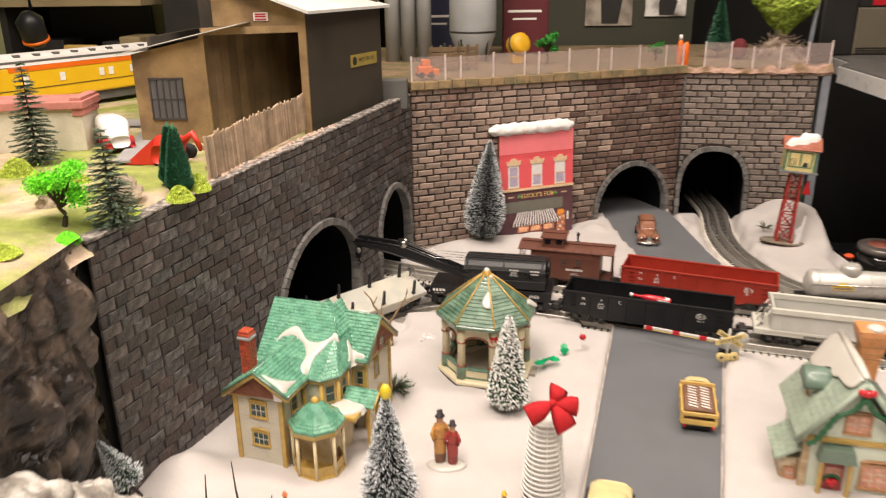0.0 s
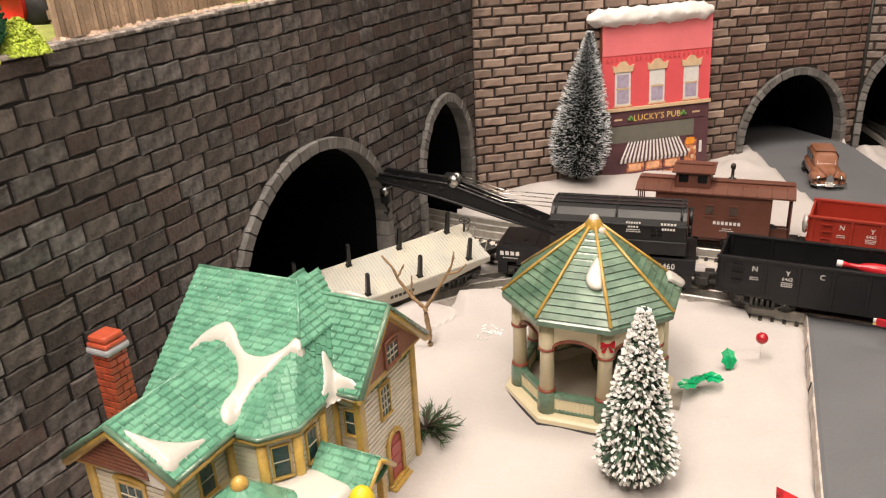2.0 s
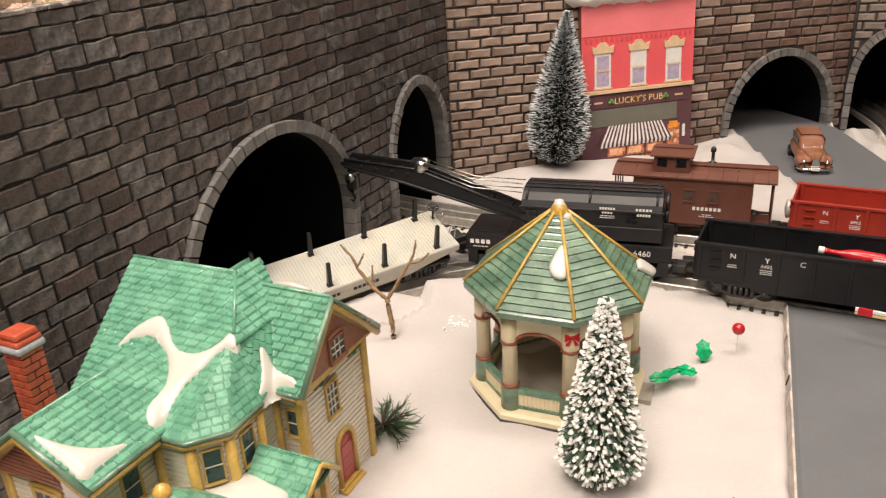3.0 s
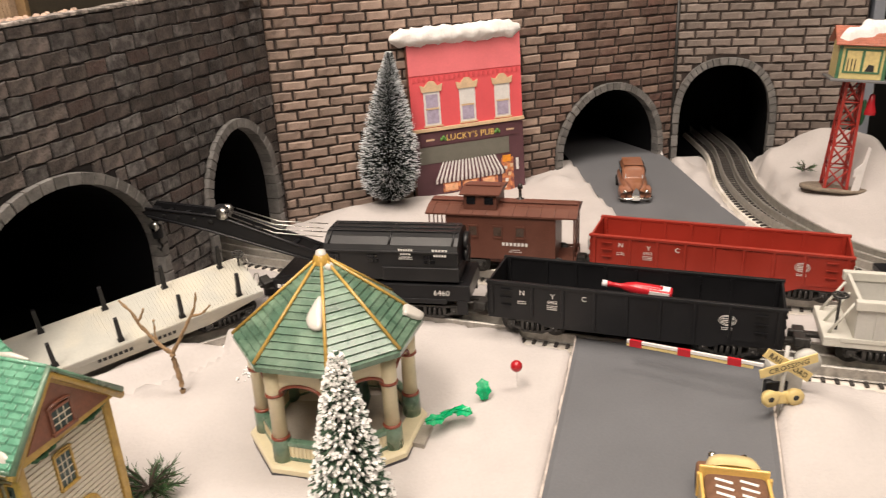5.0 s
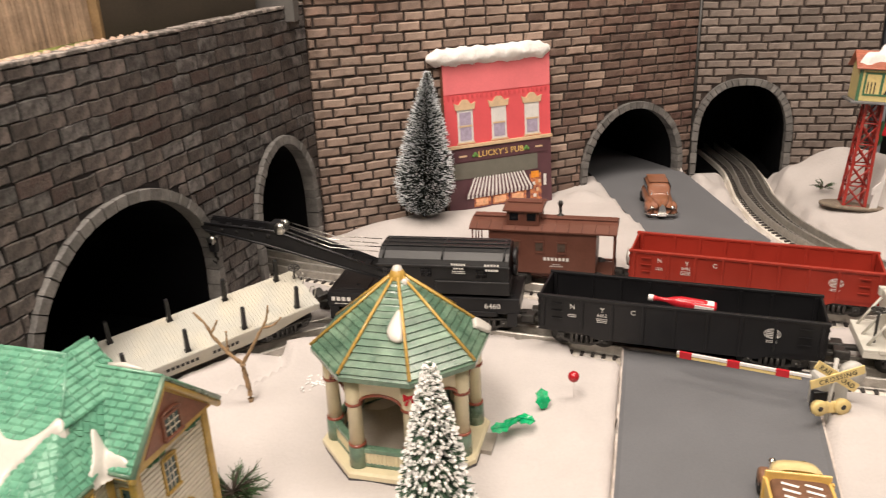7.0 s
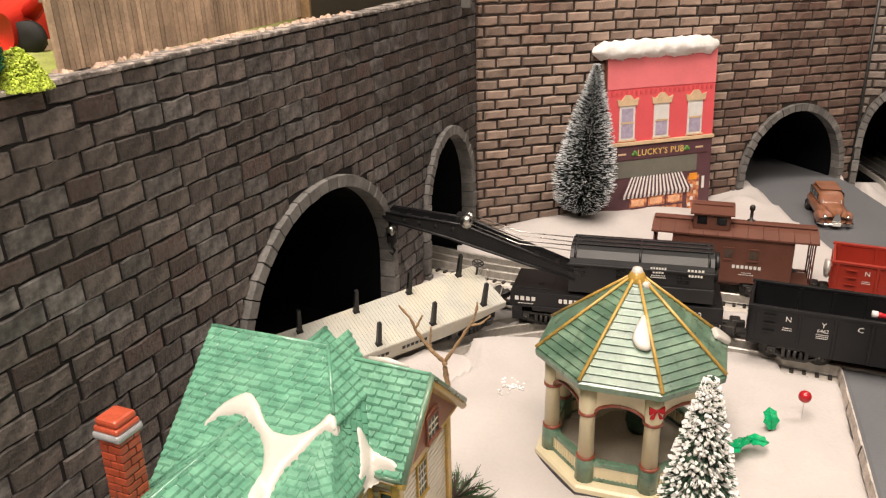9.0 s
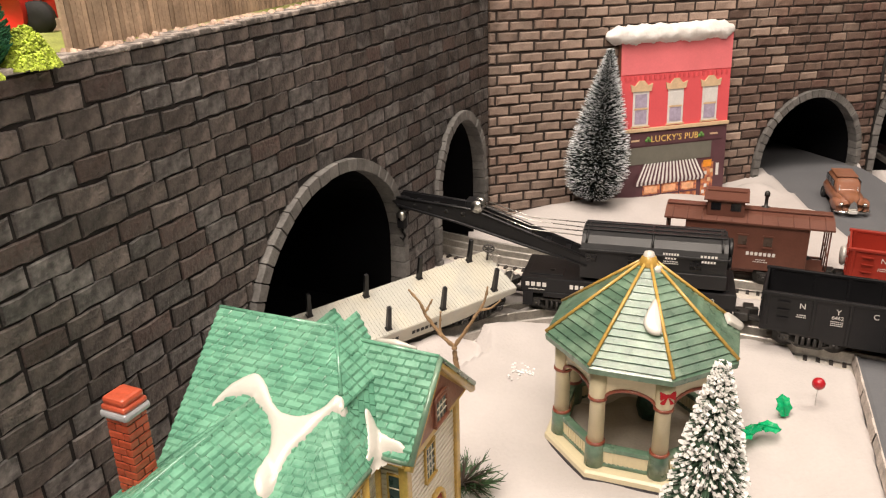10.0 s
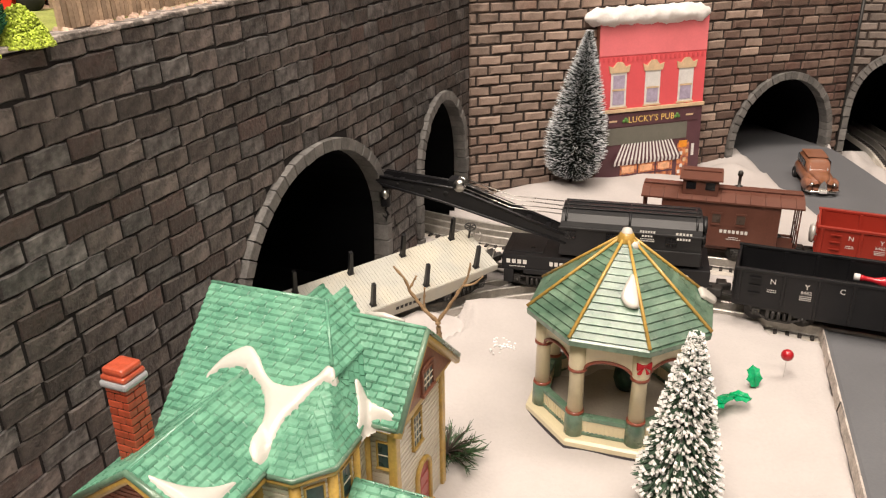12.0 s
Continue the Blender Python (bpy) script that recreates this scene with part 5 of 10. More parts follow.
R_HIP = [(0.0235, 0.0105, 0.0954), (0.0235, 0.0500, 0.0954), (0.0039, 0.0600, 0.1168), (0.0039, 0.0411, 0.1168)]
R_WING = [(0.0020, 0.0190, 0.0703), (0.0505, 0.0190, 0.0703), (0.0520, 0.0488, 0.1075), (0.0020, 0.0488, 0.1085)]
R_WING_B = [(0.0020, 0.0865, 0.0735), (0.0525, 0.0865, 0.0735), (0.0520, 0.0488, 0.1075), (0.0020, 0.0488, 0.1085)]
for poly, share in ((R_MAIN, budget), (R_FRONT, budget), (R_WING, budget), (R_FRONT_L, [0]), (R_BACK, [0]), (R_HIP, [0]), (R_WING_B, [0])):
    roof_slope("roof", poly, 0.0022, ROOF_GREEN, house, rnd=rnd, budget=share, **SH)
# cross gable at the back, whose peak shows over the ridge
for x in (0.0120, -0.0570):
    roof_slope("roof", [(x, 0.0400, 0.0690), (x, 0.0815, 0.0690), (-0.0226, 0.0815, 0.1030), (-0.0226, 0.0400, 0.1030)], 0.0022, ROOF_GREEN, house, rnd=rnd, budget=[0], **SH)
part("gable_wall", G().prism([(-0.0500, 0.0660), (0.0050, 0.0660), (-0.0226, 0.0990)], 0.0780, 0.0800, "y"), BROWN_G, main, "red-brown gable boards")
# gable walls
part("gable_wall", G().prism([(-0.0475, 0.0650), (0.0005, 0.0650), (-0.0195, 0.0885)], -0.0595, -0.0570, "y"), BROWN_G, front, "red-brown gable boards")
part("gable_wall", G().prism([(0.0260, 0.0680), (0.0820, 0.0680), (0.0490, 0.1020)], 0.0415, 0.0443, "x"), BROWN_G, right, "red-brown gable boards")
# rounded hip roof over the bay
BAY = [(0.0040, -0.0285), (0.0240, -0.0275), (0.0362, -0.0135), (0.0358, 0.0095)]
APEX = (0.0196, 0.0160, 0.0990)
VALLEY, CREST = (0.0340, 0.0215, 0.0736), (0.0235, 0.0386, 0.0950)
BAY_ROOF = [[(xa, ya, 0.0700), (xb, yb, 0.0700), APEX] for (xa, ya), (xb, yb) in zip(BAY, BAY[1:])] + [[(*BAY[-1], 0.0700), VALLEY, APEX], [VALLEY, CREST, APEX]]
for poly in BAY_ROOF:
    roof_slope("bay_roof", poly, 0.0020, ROOF_GREEN, house, rnd=rnd, budget=[0], row=0.0036, width=0.0052, lift=0.0006)
# soft moulded ridges, thick eaves and barge boards
for a, b in ((R_MAIN[4], R_MAIN[3]), (R_WING[3], R_WING[2]), (R_MAIN[3], R_MAIN[2]), (R_FRONT[2], R_FRONT[3]), ((-0.0226, 0.0430, 0.1030), (-0.0226, 0.0815, 0.1030))):
    part("ridge_cap", G().tube([a, b], 0.0010, 8), ROOF_GREEN, house)
for pts in ([(x, y, 0.0694) for x, y in BAY], [(FE[0], -0.0660, FE[1] - 0.0006), (FE[0], -0.0290, FE[1] - 0.0006)], [(0.0330, 0.0192, 0.0696), (0.0505, 0.0192, 0.0696)]):
    part("eave_edge", G().tube(pts, 0.0013, 8), ROOF_DEEP, house, "darker green eave edge")
for a, b, c in (((-0.0578, -0.0660, 0.0650), (FR[0], -0.0692, FR[1] - 0.001), (FE[0] + 0.001, -0.0670, FE[1] - 0.001)), ((0.0508, 0.0185, 0.0693), (0.0524, 0.0488, 0.1066), (0.0528, 0.0870, 0.0726))):
    part("barge_board", G().tube([a, b, c], 0.0016, 8), ROOF_DEEP, house)
    lower = [tuple(Vector(q) - Vector((0, 0, 0.0032)) + (Vector((0, 0.001, 0)) if a[1] < -0.05 else Vector((-0.001, 0, 0)))) for q in (a, b, c)]
    part("barge_trim", G().tube(lower, 0.0022, 8), OCHRE, house)
part("eave_trim", G().tube([(FE[0], -0.0660, FE[1] - 0.0030), (FE[0], -0.030, FE[1] - 0.0030)], 0.0014, 8).tube([(x * 0.97, y * 0.97, 0.0672) for x, y in BAY], 0.0017, 8).tube([(0.0345, 0.0205, 0.0672), (0.0495, 0.0205, 0.0672)], 0.0016, 8), OCHRE, house)
part("soffit", G().prism([(0.0200, 0.0680), (0.0855, 0.0705), (0.0488, 0.1030)], 0.0443, 0.0505, "x"), OCHRE, house)
part("soffit", G().prism([(-0.0550, 0.0630), (0.0105, 0.0685), (FR[0], 0.0900)], -0.0650, -0.0600, "y"), OCHRE, house)
# recessed red-brown gables stand in front of the soffit
part("gable_panel", G().prism([(0.0280, 0.0725), (0.0800, 0.0725), (0.0488, 0.0990)], 0.0506, 0.0510, "x"), BROWN_G, house, "red-brown gable boards")
part("gable_panel", G().prism([(-0.0480, 0.0655), (0.0000, 0.0670), (FR[0], 0.0870)], -0.0656, -0.0652, "y"), BROWN_G, house, "red-brown gable boards")
for k in range(9):
    z = 0.0670 + k * 0.0021
    half = 0.0215 * (1 - (z - 0.0655) / 0.0215)
    part("gable_board", G().box(FR[0] - half * 1.15, FR[0] + half * 0.75, -0.0660, -0.0655, z, z + 0.0014), BROWN_G, house)
# the bay
g = G()
bay = [(p[0] * 0.90 + 0.0006, p[1] * 0.88) for p in BAY] + [(0.0305, 0.0230)]
g.prism(bay + [(0.010, 0.027), (0.0, 0.01)], HB, 0.0690, "z")
bay_ob = part("bay_wall", g, IVORY, house)
for x, y in bay:
    part("corner_board", G().cyl((x, y, HB), (x, y, 0.0690), 0.0026, seg=8), OCHRE, bay_ob)
for (xa, ya), (xb, yb) in zip(bay, bay[1:]):
    ang = math.degrees(math.atan2(yb - ya, xb - xa))
    Lb = math.hypot(xb - xa, yb - ya)
    rows_ = G()
    z = HB + 0.004
    while z < 0.0640:
        rows_.box(0.0022, Lb - 0.0022, -0.0005, 0.0002, z, z + 0.0020, pose(xa, ya, 0, 0, 0, ang))
        z += 0.0028
    part("clapboarding", rows_, IVORY, bay_ob, kind="stuff")
for (xa, ya), (xb, yb), w in ((bay[1], bay[2], 0.0074), (bay[2], bay[3], 0.0074)):
    ang = math.degrees(math.atan2(yb - ya, xb - xa))
    window_unit(bay_ob, pose((xa + xb) / 2, (ya + yb) / 2, 0.0450, 0, 0, ang) @ pose(0, -0.0006, 0), w, 0.0165, OCHRE, False, 1, 2)
for z, w in ((0.0430, 0.0148), (0.0130, 0.0148)):
    window_unit(front, pose(-0.0235, -0.0606, z), w, 0.0120, OCHRE, True, 3, 2)
window_unit(right, pose(0.0447, 0.0500, 0.0400, 0, 0, 90), 0.0088, 0.0175, OCHRE, True, 3, 4)
window_unit(house, pose(0.0512, 0.0500, 0.0745, 0, 0, 90), 0.0110, 0.0105, BROWN_G, True, 3, 3)
window_unit(right, pose(0.0390, 0.0254, 0.0420), 0.0060, 0.0140, OCHRE, False, 1, 2)
window_unit(front, pose(0.0012, -0.0400, 0.0430, 0, 0, 90), 0.0085, 0.0155, OCHRE, False, 1, 2)
# red arched door on the right wing, with steps
dm = pose(0.0447, 0.0560, HB, 0, 0, 90)
door = part("door", G().box(-0.0062, 0.0062, -0.0006, 0.001, 0.006, 0.0300, dm).lathe([(0.0001, -0.0006), (0.0062, -0.0006), (0.0062, 0.001), (0.0001, 0.001)], 18, dm @ pose(0, 0, 0.030, -90, 0, 0)), DOOR_RED, house, "red arched front door")
part("door_arch", G().tube([dm @ Vector(q) for q in [(-0.0078, -0.0006, 0.004), (-0.0078, -0.0006, 0.030)] + [(-0.0078 * math.cos(a), -0.0006, 0.030 + 0.0078 * math.sin(a)) for a in np.linspace(0.2, math.pi - 0.2, 9)] + [(0.0078, -0.0006, 0.030), (0.0078, -0.0006, 0.004)]], 0.0015, 8), OCHRE, door)
for k in range(4):
    part("step", G().box(-0.010, 0.010, -0.0105 + k * 0.0026, 0, k * 0.0016, (k + 1) * 0.0016 + 0.0002, dm, 0.0004), OCHRE, house)
for k in range(3):
    part("door_panel", G().box(-0.0045, 0.0045, -0.0010, -0.0004, 0.0085 + k * 0.0075, 0.0140 + k * 0.0075, dm, 0.0003), DOOR_RED, door)
# small gabled porch roof beside the door, and the round corner porch
porch = part("porch_roof", G().prism([(-0.0085, 0.0390), (0.0145, 0.0390), (0.0030, 0.0495)], 0.0360, 0.0655, "x"), OCHRE, house)
for y in (-0.0105, 0.0165):
    roof_slope("porch_slope", [(0.0350, y, 0.0388), (0.0680, y, 0.0388), (0.0690, 0.0030, 0.0512), (0.0350, 0.0030, 0.0512)], 0.0014, ROOF_GREEN, house, rnd=rnd, budget=[0], row=0.0034, width=0.0070, lift=0.0008)
    part("porch_barge", G().tube([(0.0684, y, 0.0375), (0.0690, 0.0030, 0.0498)], 0.0012, 8), OCHRE, house)
    part("porch_post", G().box(0.0600, 0.0640, y * 0.72 - 0.001, y * 0.72 + 0.003, HB, 0.0392, bevel=0.0006), OCHRE, house)
LEAF_G = mat("painted_holly", (0.02, 0.10, 0.04), 0.5, var=0.3, scale=300)
part("porch_garland", G().tube([(0.0672, -0.0060 + 0.0018 * k, 0.0420 - 0.0030 * math.sin(math.pi * k / 10) + 0.0006 * (k % 2)) for k in range(11)], 0.0013, 6), LEAF_G, house, "dark green painted garland")
part("porch_ceiling", G().box(0.0020, 0.0600, -0.0320, 0.0120, 0.0345, 0.0400, bevel=0.0015), OCHRE, house)
PC = (0.0290, -0.0480)
part("porch_floor", G().lathe([(0.0250, HB), (0.0250, HB + 0.005), (0.0245, HB + 0.006), (0.0002, HB + 0.006)], 8, pose(PC[0], PC[1], 0, 0, 0, 22.5), False), OCHRE, house)
part("porch_core", G().prism([(0.0, -0.045), (0.040, -0.045), (0.040, 0.0), (0.0, 0.0)], HB, 0.0420, "z"), CREAM, house)
cone = part("porch_cone", G().lathe([(0.0262, 0.0400), (0.0262, 0.0418), (0.0182, 0.0495), (0.0095, 0.0575), (0.0030, 0.0618), (0.0002, 0.0620)], 8, pose(PC[0], PC[1], 0, 0, 0, 22.5), False), ROOF_GREEN, house)
for k in range(8):
    a0, a1 = math.radians(22.5 + 45 * k), math.radians(67.5 + 45 * k)
    poly = [(PC[0] + 0.0264 * math.cos(a), PC[1] + 0.0264 * math.sin(a), 0.0420) for a in (a0, a1)] + [(PC[0], PC[1], 0.0628)]
    g = G()
    for v, f in slope_pieces(poly, 0.0035, 0.0065, 0.0008, rnd):
        g.add(v, f)
    part("shingles", g, ROOF_GREEN, cone, kind="stuff")
part("finial", G().lathe([(0.0034, 0.0600), (0.0040, 0.0622), (0.0032, 0.0645), (0.0010, 0.0662), (0.0002, 0.0664)], 14, pose(PC[0], PC[1], 0)), GOLD, house)
part("porch_eave", G().lathe([(0.0262, 0.0362), (0.0266, 0.0400), (0.0240, 0.0400), (0.0240, 0.0362)], 8, pose(PC[0], PC[1], 0, 0, 0, 22.5), False), OCHRE, house)
for k in range(8):
    a = math.radians(22.5 + 45 * k)
    x, y = PC[0] + 0.0232 * math.cos(a), PC[1] + 0.0232 * math.sin(a)
    part("porch_column", G().lathe([(0.0017, HB + 0.005), (0.0017, 0.0365)], 10, pose(x, y, 0)), CREAM, house)
    b = math.radians(67.5 + 45 * k)
    x2, y2 = PC[0] + 0.0232 * math.cos(b), PC[1] + 0.0232 * math.sin(b)
    part("porch_rail", G().prism([(x, y), (x2, y2), (x2 * 0.97 + PC[0] * 0.03, y2 * 0.97 + PC[1] * 0.03), (x * 0.97 + PC[0] * 0.03, y * 0.97 + PC[1] * 0.03)], HB + 0.005, HB + 0.0165, "z"), OCHRE, house)
# chimney with brick courses
CX, CY = -0.0412, -0.0424
ch = part("chimney", G().box(CX - 0.0048, CX + 0.0048, CY - 0.0048, CY + 0.0048, 0.060, 0.1130), MORTAR_B, house, "red brick chimney with a grey collar")
for k in range(14):
    z = 0.0625 + k * 0.0036
    for q in range(2):
        o = 0.0022 if k % 2 else -0.0012
        for e0, e1 in ((-0.0053, o - 0.0002), (o + 0.0002, 0.0053)):
            part("brick", G().box(CX + e0, CX + e1, CY - 0.0054, CY - 0.0046, z, z + 0.0031, bevel=0.0004) if q == 0 else G().box(CX + 0.0046, CX + 0.0054, CY + e0, CY + e1, z, z + 0.0031, bevel=0.0004), BRICK_RED, ch)
part("chimney_collar", G().box(CX - 0.0068, CX + 0.0068, CY - 0.0068, CY + 0.0068, 0.1115, 0.1148, bevel=0.0012), GREY_TRIM, ch)
part("chimney_cap", G().box(CX - 0.0062, CX + 0.0062, CY - 0.0062, CY + 0.0062, 0.1146, 0.1172, bevel=0.0010).box(CX - 0.0056, CX + 0.0056, CY - 0.0056, CY + 0.0056, 0.1170, 0.1205, bevel=0.0014), BRICK_RED, ch)
# snow lying on the roofs
ROOFS = [R_FRONT, R_FRONT_L, R_MAIN, R_HIP, R_WING] + BAY_ROOF


def roof_z(x, y):
    """Height of the topmost roof plane of the house at a plan point."""
    best = 0.0690
    for poly in ROOFS:
        s = [(b[0] - a[0]) * (y - a[1]) - (b[1] - a[1]) * (x - a[0]) for a, b in zip(poly, poly[1:] + poly[:1])]
        if min(s) > -4e-6 or max(s) < 4e-6:
            n = up_normal(poly)
            best = max(best, poly[0][2] - (n.x * (x - poly[0][0]) + n.y * (y - poly[0][1])) / n.z)
    return best


def drape(outline, height, thick, step=0.0009):
    """A pad of moulded snow that follows the roofs inside a plan outline, thin and rounded at its rim."""
    pts = [Vector((p.x, p.y)) for p in spline([Vector((x, y, 0)) for x, y in outline] + [Vector((*outline[0], 0))], 5)[:-1]]
    edges = list(zip(pts, pts[1:] + pts[:1]))

    def inside(x, y):
        odd, far = False, 9.0
        for a, b in edges:
            if (a.y > y) != (b.y > y) and x < a.x + (b.x - a.x) * (y - a.y) / (b.y - a.y):
                odd = not odd
            d = b - a
            t = min(max(((x - a.x) * d.x + (y - a.y) * d.y) / max(d.length_squared, 1e-12), 0), 1)
            far = min(far, math.hypot(x - a.x - d.x * t, y - a.y - d.y * t))
        return far if odd else -far

    x0, y0 = min(p.x for p in pts) - step * 2, min(p.y for p in pts) - step * 2
    nx, ny = int((max(p.x for p in pts) - x0) / step) + 3, int((max(p.y for p in pts) - y0) / step) + 3
    v, d = [], []
    for j in range(ny):
        for i in range(nx):
            x, y = x0 + i * step, y0 + j * step
            s = inside(x, y)
            h = -0.0022 + 0.0037 * ease(-0.0013, 0.0002, s) + thick * ease(-0.0002, 0.0034, s) ** 0.6
            v.append((x, y, height(x, y) + h))
            d.append(s)
    f = []
    for j in range(ny - 1):
        for i in range(nx - 1):
            q = (j * nx + i, j * nx + i + 1, j * nx + nx + i + 1, j * nx + nx + i)
            if max(d[k] for k in q) > -0.0012:
                f.append(q)
    return G().add(v, f, None, True)


part("roof_snow", drape([(-0.0389, -0.0004), (-0.0368, 0.0051), (-0.0335, 0.0102), (-0.0274, 0.0147), (-0.0230, 0.0159), (-0.0167, 0.0127), (-0.0096, 0.0070), (-0.0031, 0.0042), (0.0041, 0.0041), (0.0102, 0.0060), (0.0155, 0.0101), (0.0184, 0.0146), (0.0221, 0.0146),
                         (0.0235, 0.0115), (0.0190, 0.0089), (0.0157, 0.0046), (0.0126, -0.0016), (0.0091, -0.0070), (0.0079, -0.0130), (0.0087, -0.0204), (0.0093, -0.0258), (0.0080, -0.0285), (0.0047, -0.0276), (0.0014, -0.0227), (-0.0003, -0.0133),
                         (-0.0020, -0.0064), (-0.0080, 0.0011), (-0.0165, 0.0054), (-0.0237, 0.0072), (-0.0310, 0.0059), (-0.0360, 0.0025)], roof_z, 0.0013), SNOW_G, house, "white moulded snow")
part("roof_snow", drape([(0.0272, 0.0262), (0.0300, 0.0258), (0.0355, 0.0242), (0.0430, 0.0234), (0.0476, 0.0216), (0.0450, 0.0206), (0.0400, 0.0204), (0.0362, 0.0175), (0.0345, 0.0105), (0.0325, 0.0150), (0.0300, 0.0195), (0.0268, 0.0240)], lambda x, y: max(roof_z(x, y), 0.0703 + 1.25 * (y - 0.019)), 0.0013), SNOW_G, house, "white moulded snow")
part("roof_snow", drape([(-0.0139, -0.0655), (-0.0031, -0.0585), (0.0038, -0.0500), (0.0074, -0.0420), (0.0080, -0.0480), (0.0080, -0.0560), (0.0080, -0.0648), (-0.0006, -0.0655), (-0.0081, -0.0658)], roof_z, 0.0013), SNOW_G, house, "white moulded snow")
part("roof_snow", G().tube([(0.0200, 0.0500, 0.1090), (0.0290, 0.0506, 0.1092), (0.0400, 0.0502, 0.1084)], [0.0010, 0.0017, 0.0008], 8), SNOW_G, house, "white moulded snow")
part("roof_snow", drape([(0.0060, -0.0300), (0.0200, -0.0330), (0.0400, -0.0330), (0.0560, -0.0250), (0.0600, -0.0100), (0.0480, -0.0070), (0.0340, -0.0060), (0.0260, -0.0200)], lambda x, y: 0.0395 - 0.06 * max(0, x - 0.045), 0.0022), SNOW_G, house, "white moulded snow")
for y0, y1, z in ((0.0285, 0.0500, 0.0680), (0.0600, 0.0800, 0.0690)):
    g = G()
    for k in range(14):
        t = k / 13
        g.ball((0.0462, y0 + (y1 - y0) * t, z - 0.0035 * math.sin(math.pi * t)), 0.0016 + 0.0005 * math.sin(k * 2.1), 6)
    part("garland", g, LEAF_G, house, "dark green painted garland")

# ---- gazebo ----
GZ_CREAM = mat("glazed_pale_cream", (0.70, 0.62, 0.42), 0.35, var=0.06, scale=90, bump=0.12, coat=0.4)
GZ_BROWN = mat("glazed_red_brown", (0.24, 0.060, 0.032), 0.4, var=0.2, scale=150, bump=0.2, coat=0.3)
gz = thing("gazebo", pose(0.0637, 0.8617, 0, 0, 0, 7.0), "glazed ceramic octagonal gazebo with a green plank roof and cream columns", "gazebo")
oct_pt = lambda r, k, z: (r * math.cos(math.radians(45 * k)), r * math.sin(math.radians(45 * k)), z)
STONE_D = mat("dark_rough_base", (0.055, 0.05, 0.055), 0.8, var=0.3, scale=150, bump=0.8)
part("plinth", G().lathe([(0.0560, HB), (0.0568, HB + 0.004), (0.0560, HB + 0.0055), (0.0002, HB + 0.0055)], 8, None, False), STONE_D, gz, "dark rough stone plinth")
part("floor", G().lathe([(0.0565, HB + 0.0055), (0.0565, HB + 0.0085), (0.0550, HB + 0.0100), (0.0002, HB + 0.0100)], 8, None, False), GZ_CREAM, gz)
FLOOR_G = mat("grey_glaze_floor", (0.30, 0.27, 0.23), 0.45, var=0.15, coat=0.3)
part("inner_floor", G().lathe([(0.0440, HB + 0.0100), (0.0440, HB + 0.0104), (0.0002, HB + 0.0104)], 8, None, False), FLOOR_G, gz)
FZ = HB + 0.0100
for k in range(8):
    x, y, _ = oct_pt(0.0465, k, 0)
    col = part("column", G().lathe([(0.0047, 0.0140), (0.0044, 0.0420), (0.0052, 0.0445), (0.0052, 0.0600)], 14, pose(x, y, 0)), GZ_CREAM, gz)
    part("column_base", G().lathe([(0.0060, FZ), (0.0058, 0.0122), (0.0050, 0.0140)], 12, pose(x, y, 0)), ROOF_DEEP, col, "green column base")
    for z in (0.0135, 0.0425):
        part("column_band", G().lathe([(0.0046, z - 0.0011), (0.0056, z - 0.0007), (0.0056, z + 0.0007), (0.0046, z + 0.0011)], 14, pose(x, y, 0)), GZ_BROWN, col, "brick-red band")
    # arched head and, on all sides but the entrance, a railing
    a, b = Vector(oct_pt(0.0465, k, 0)), Vector(oct_pt(0.0465, k + 1, 0))
    d = b - a
    ang = math.degrees(math.atan2(d.y, d.x))
    side = pose(a.x, a.y, 0, 0, 0, ang)
    Ls = d.length
    arch = [(0.003, 0.0430)] + [(Ls / 2 - (Ls / 2 - 0.004) * math.cos(t), 0.0430 + 0.0075 * math.sin(t)) for t in np.linspace(0, math.pi, 11)] + [(Ls - 0.003, 0.0430), (Ls - 0.003, 0.0620), (0.003, 0.0620)]
    part("arched_head", G().prism(arch, -0.0018, 0.0018, "y", side), GZ_CREAM, gz)
    part("arch_trim", G().tube([side @ Vector((Ls / 2 - (Ls / 2 - 0.004) * math.cos(t), 0.0022, 0.0430 + 0.0072 * math.sin(t))) for t in np.linspace(0, math.pi, 11)], 0.0010, 6)
         .tube([side @ Vector((Ls / 2 - (Ls / 2 - 0.004) * math.cos(t), -0.0022, 0.0430 + 0.0072 * math.sin(t))) for t in np.linspace(0, math.pi, 11)], 0.0010, 6), GZ_BROWN, gz, "brick-red arch trim")
    if k != 7:
        rail = part("railing", G().box(0.003, Ls - 0.003, -0.0014, 0.0014, FZ + 0.0015, 0.0082, side), GZ_CREAM, gz, "cream panelled railing")
        part("top_rail", G().box(0.002, Ls - 0.002, -0.0024, 0.0024, 0.0080, 0.0112, side, 0.0006), ROOF_DEEP, rail, "green hand rail")
        part("bottom_rail", G().box(0.002, Ls - 0.002, -0.0024, 0.0024, FZ, FZ + 0.0024, side, 0.0006), ROOF_DEEP, rail, "green bottom rail")
        for q in range(11):
            x = 0.005 + q * (Ls - 0.010) / 10
            part("baluster", G().box(x - 0.0006, x + 0.0006, -0.0020, 0.0020, FZ + 0.0024, 0.0080, side), GZ_CREAM, rail)
for q in range(2):
    a, b = oct_pt(0.0565 + 0.004 + 0.004 * q, 7.28, 0), oct_pt(0.0565 + 0.004 + 0.004 * q, 7.72, 0)
    part("step", G().prism([oct_pt(0.046, 7.25, 0)[:2], a[:2], b[:2], oct_pt(0.046, 7.75, 0)[:2]], HB, HB + 0.0075 - 0.0035 * q, "z"), FLOOR_G, gz)
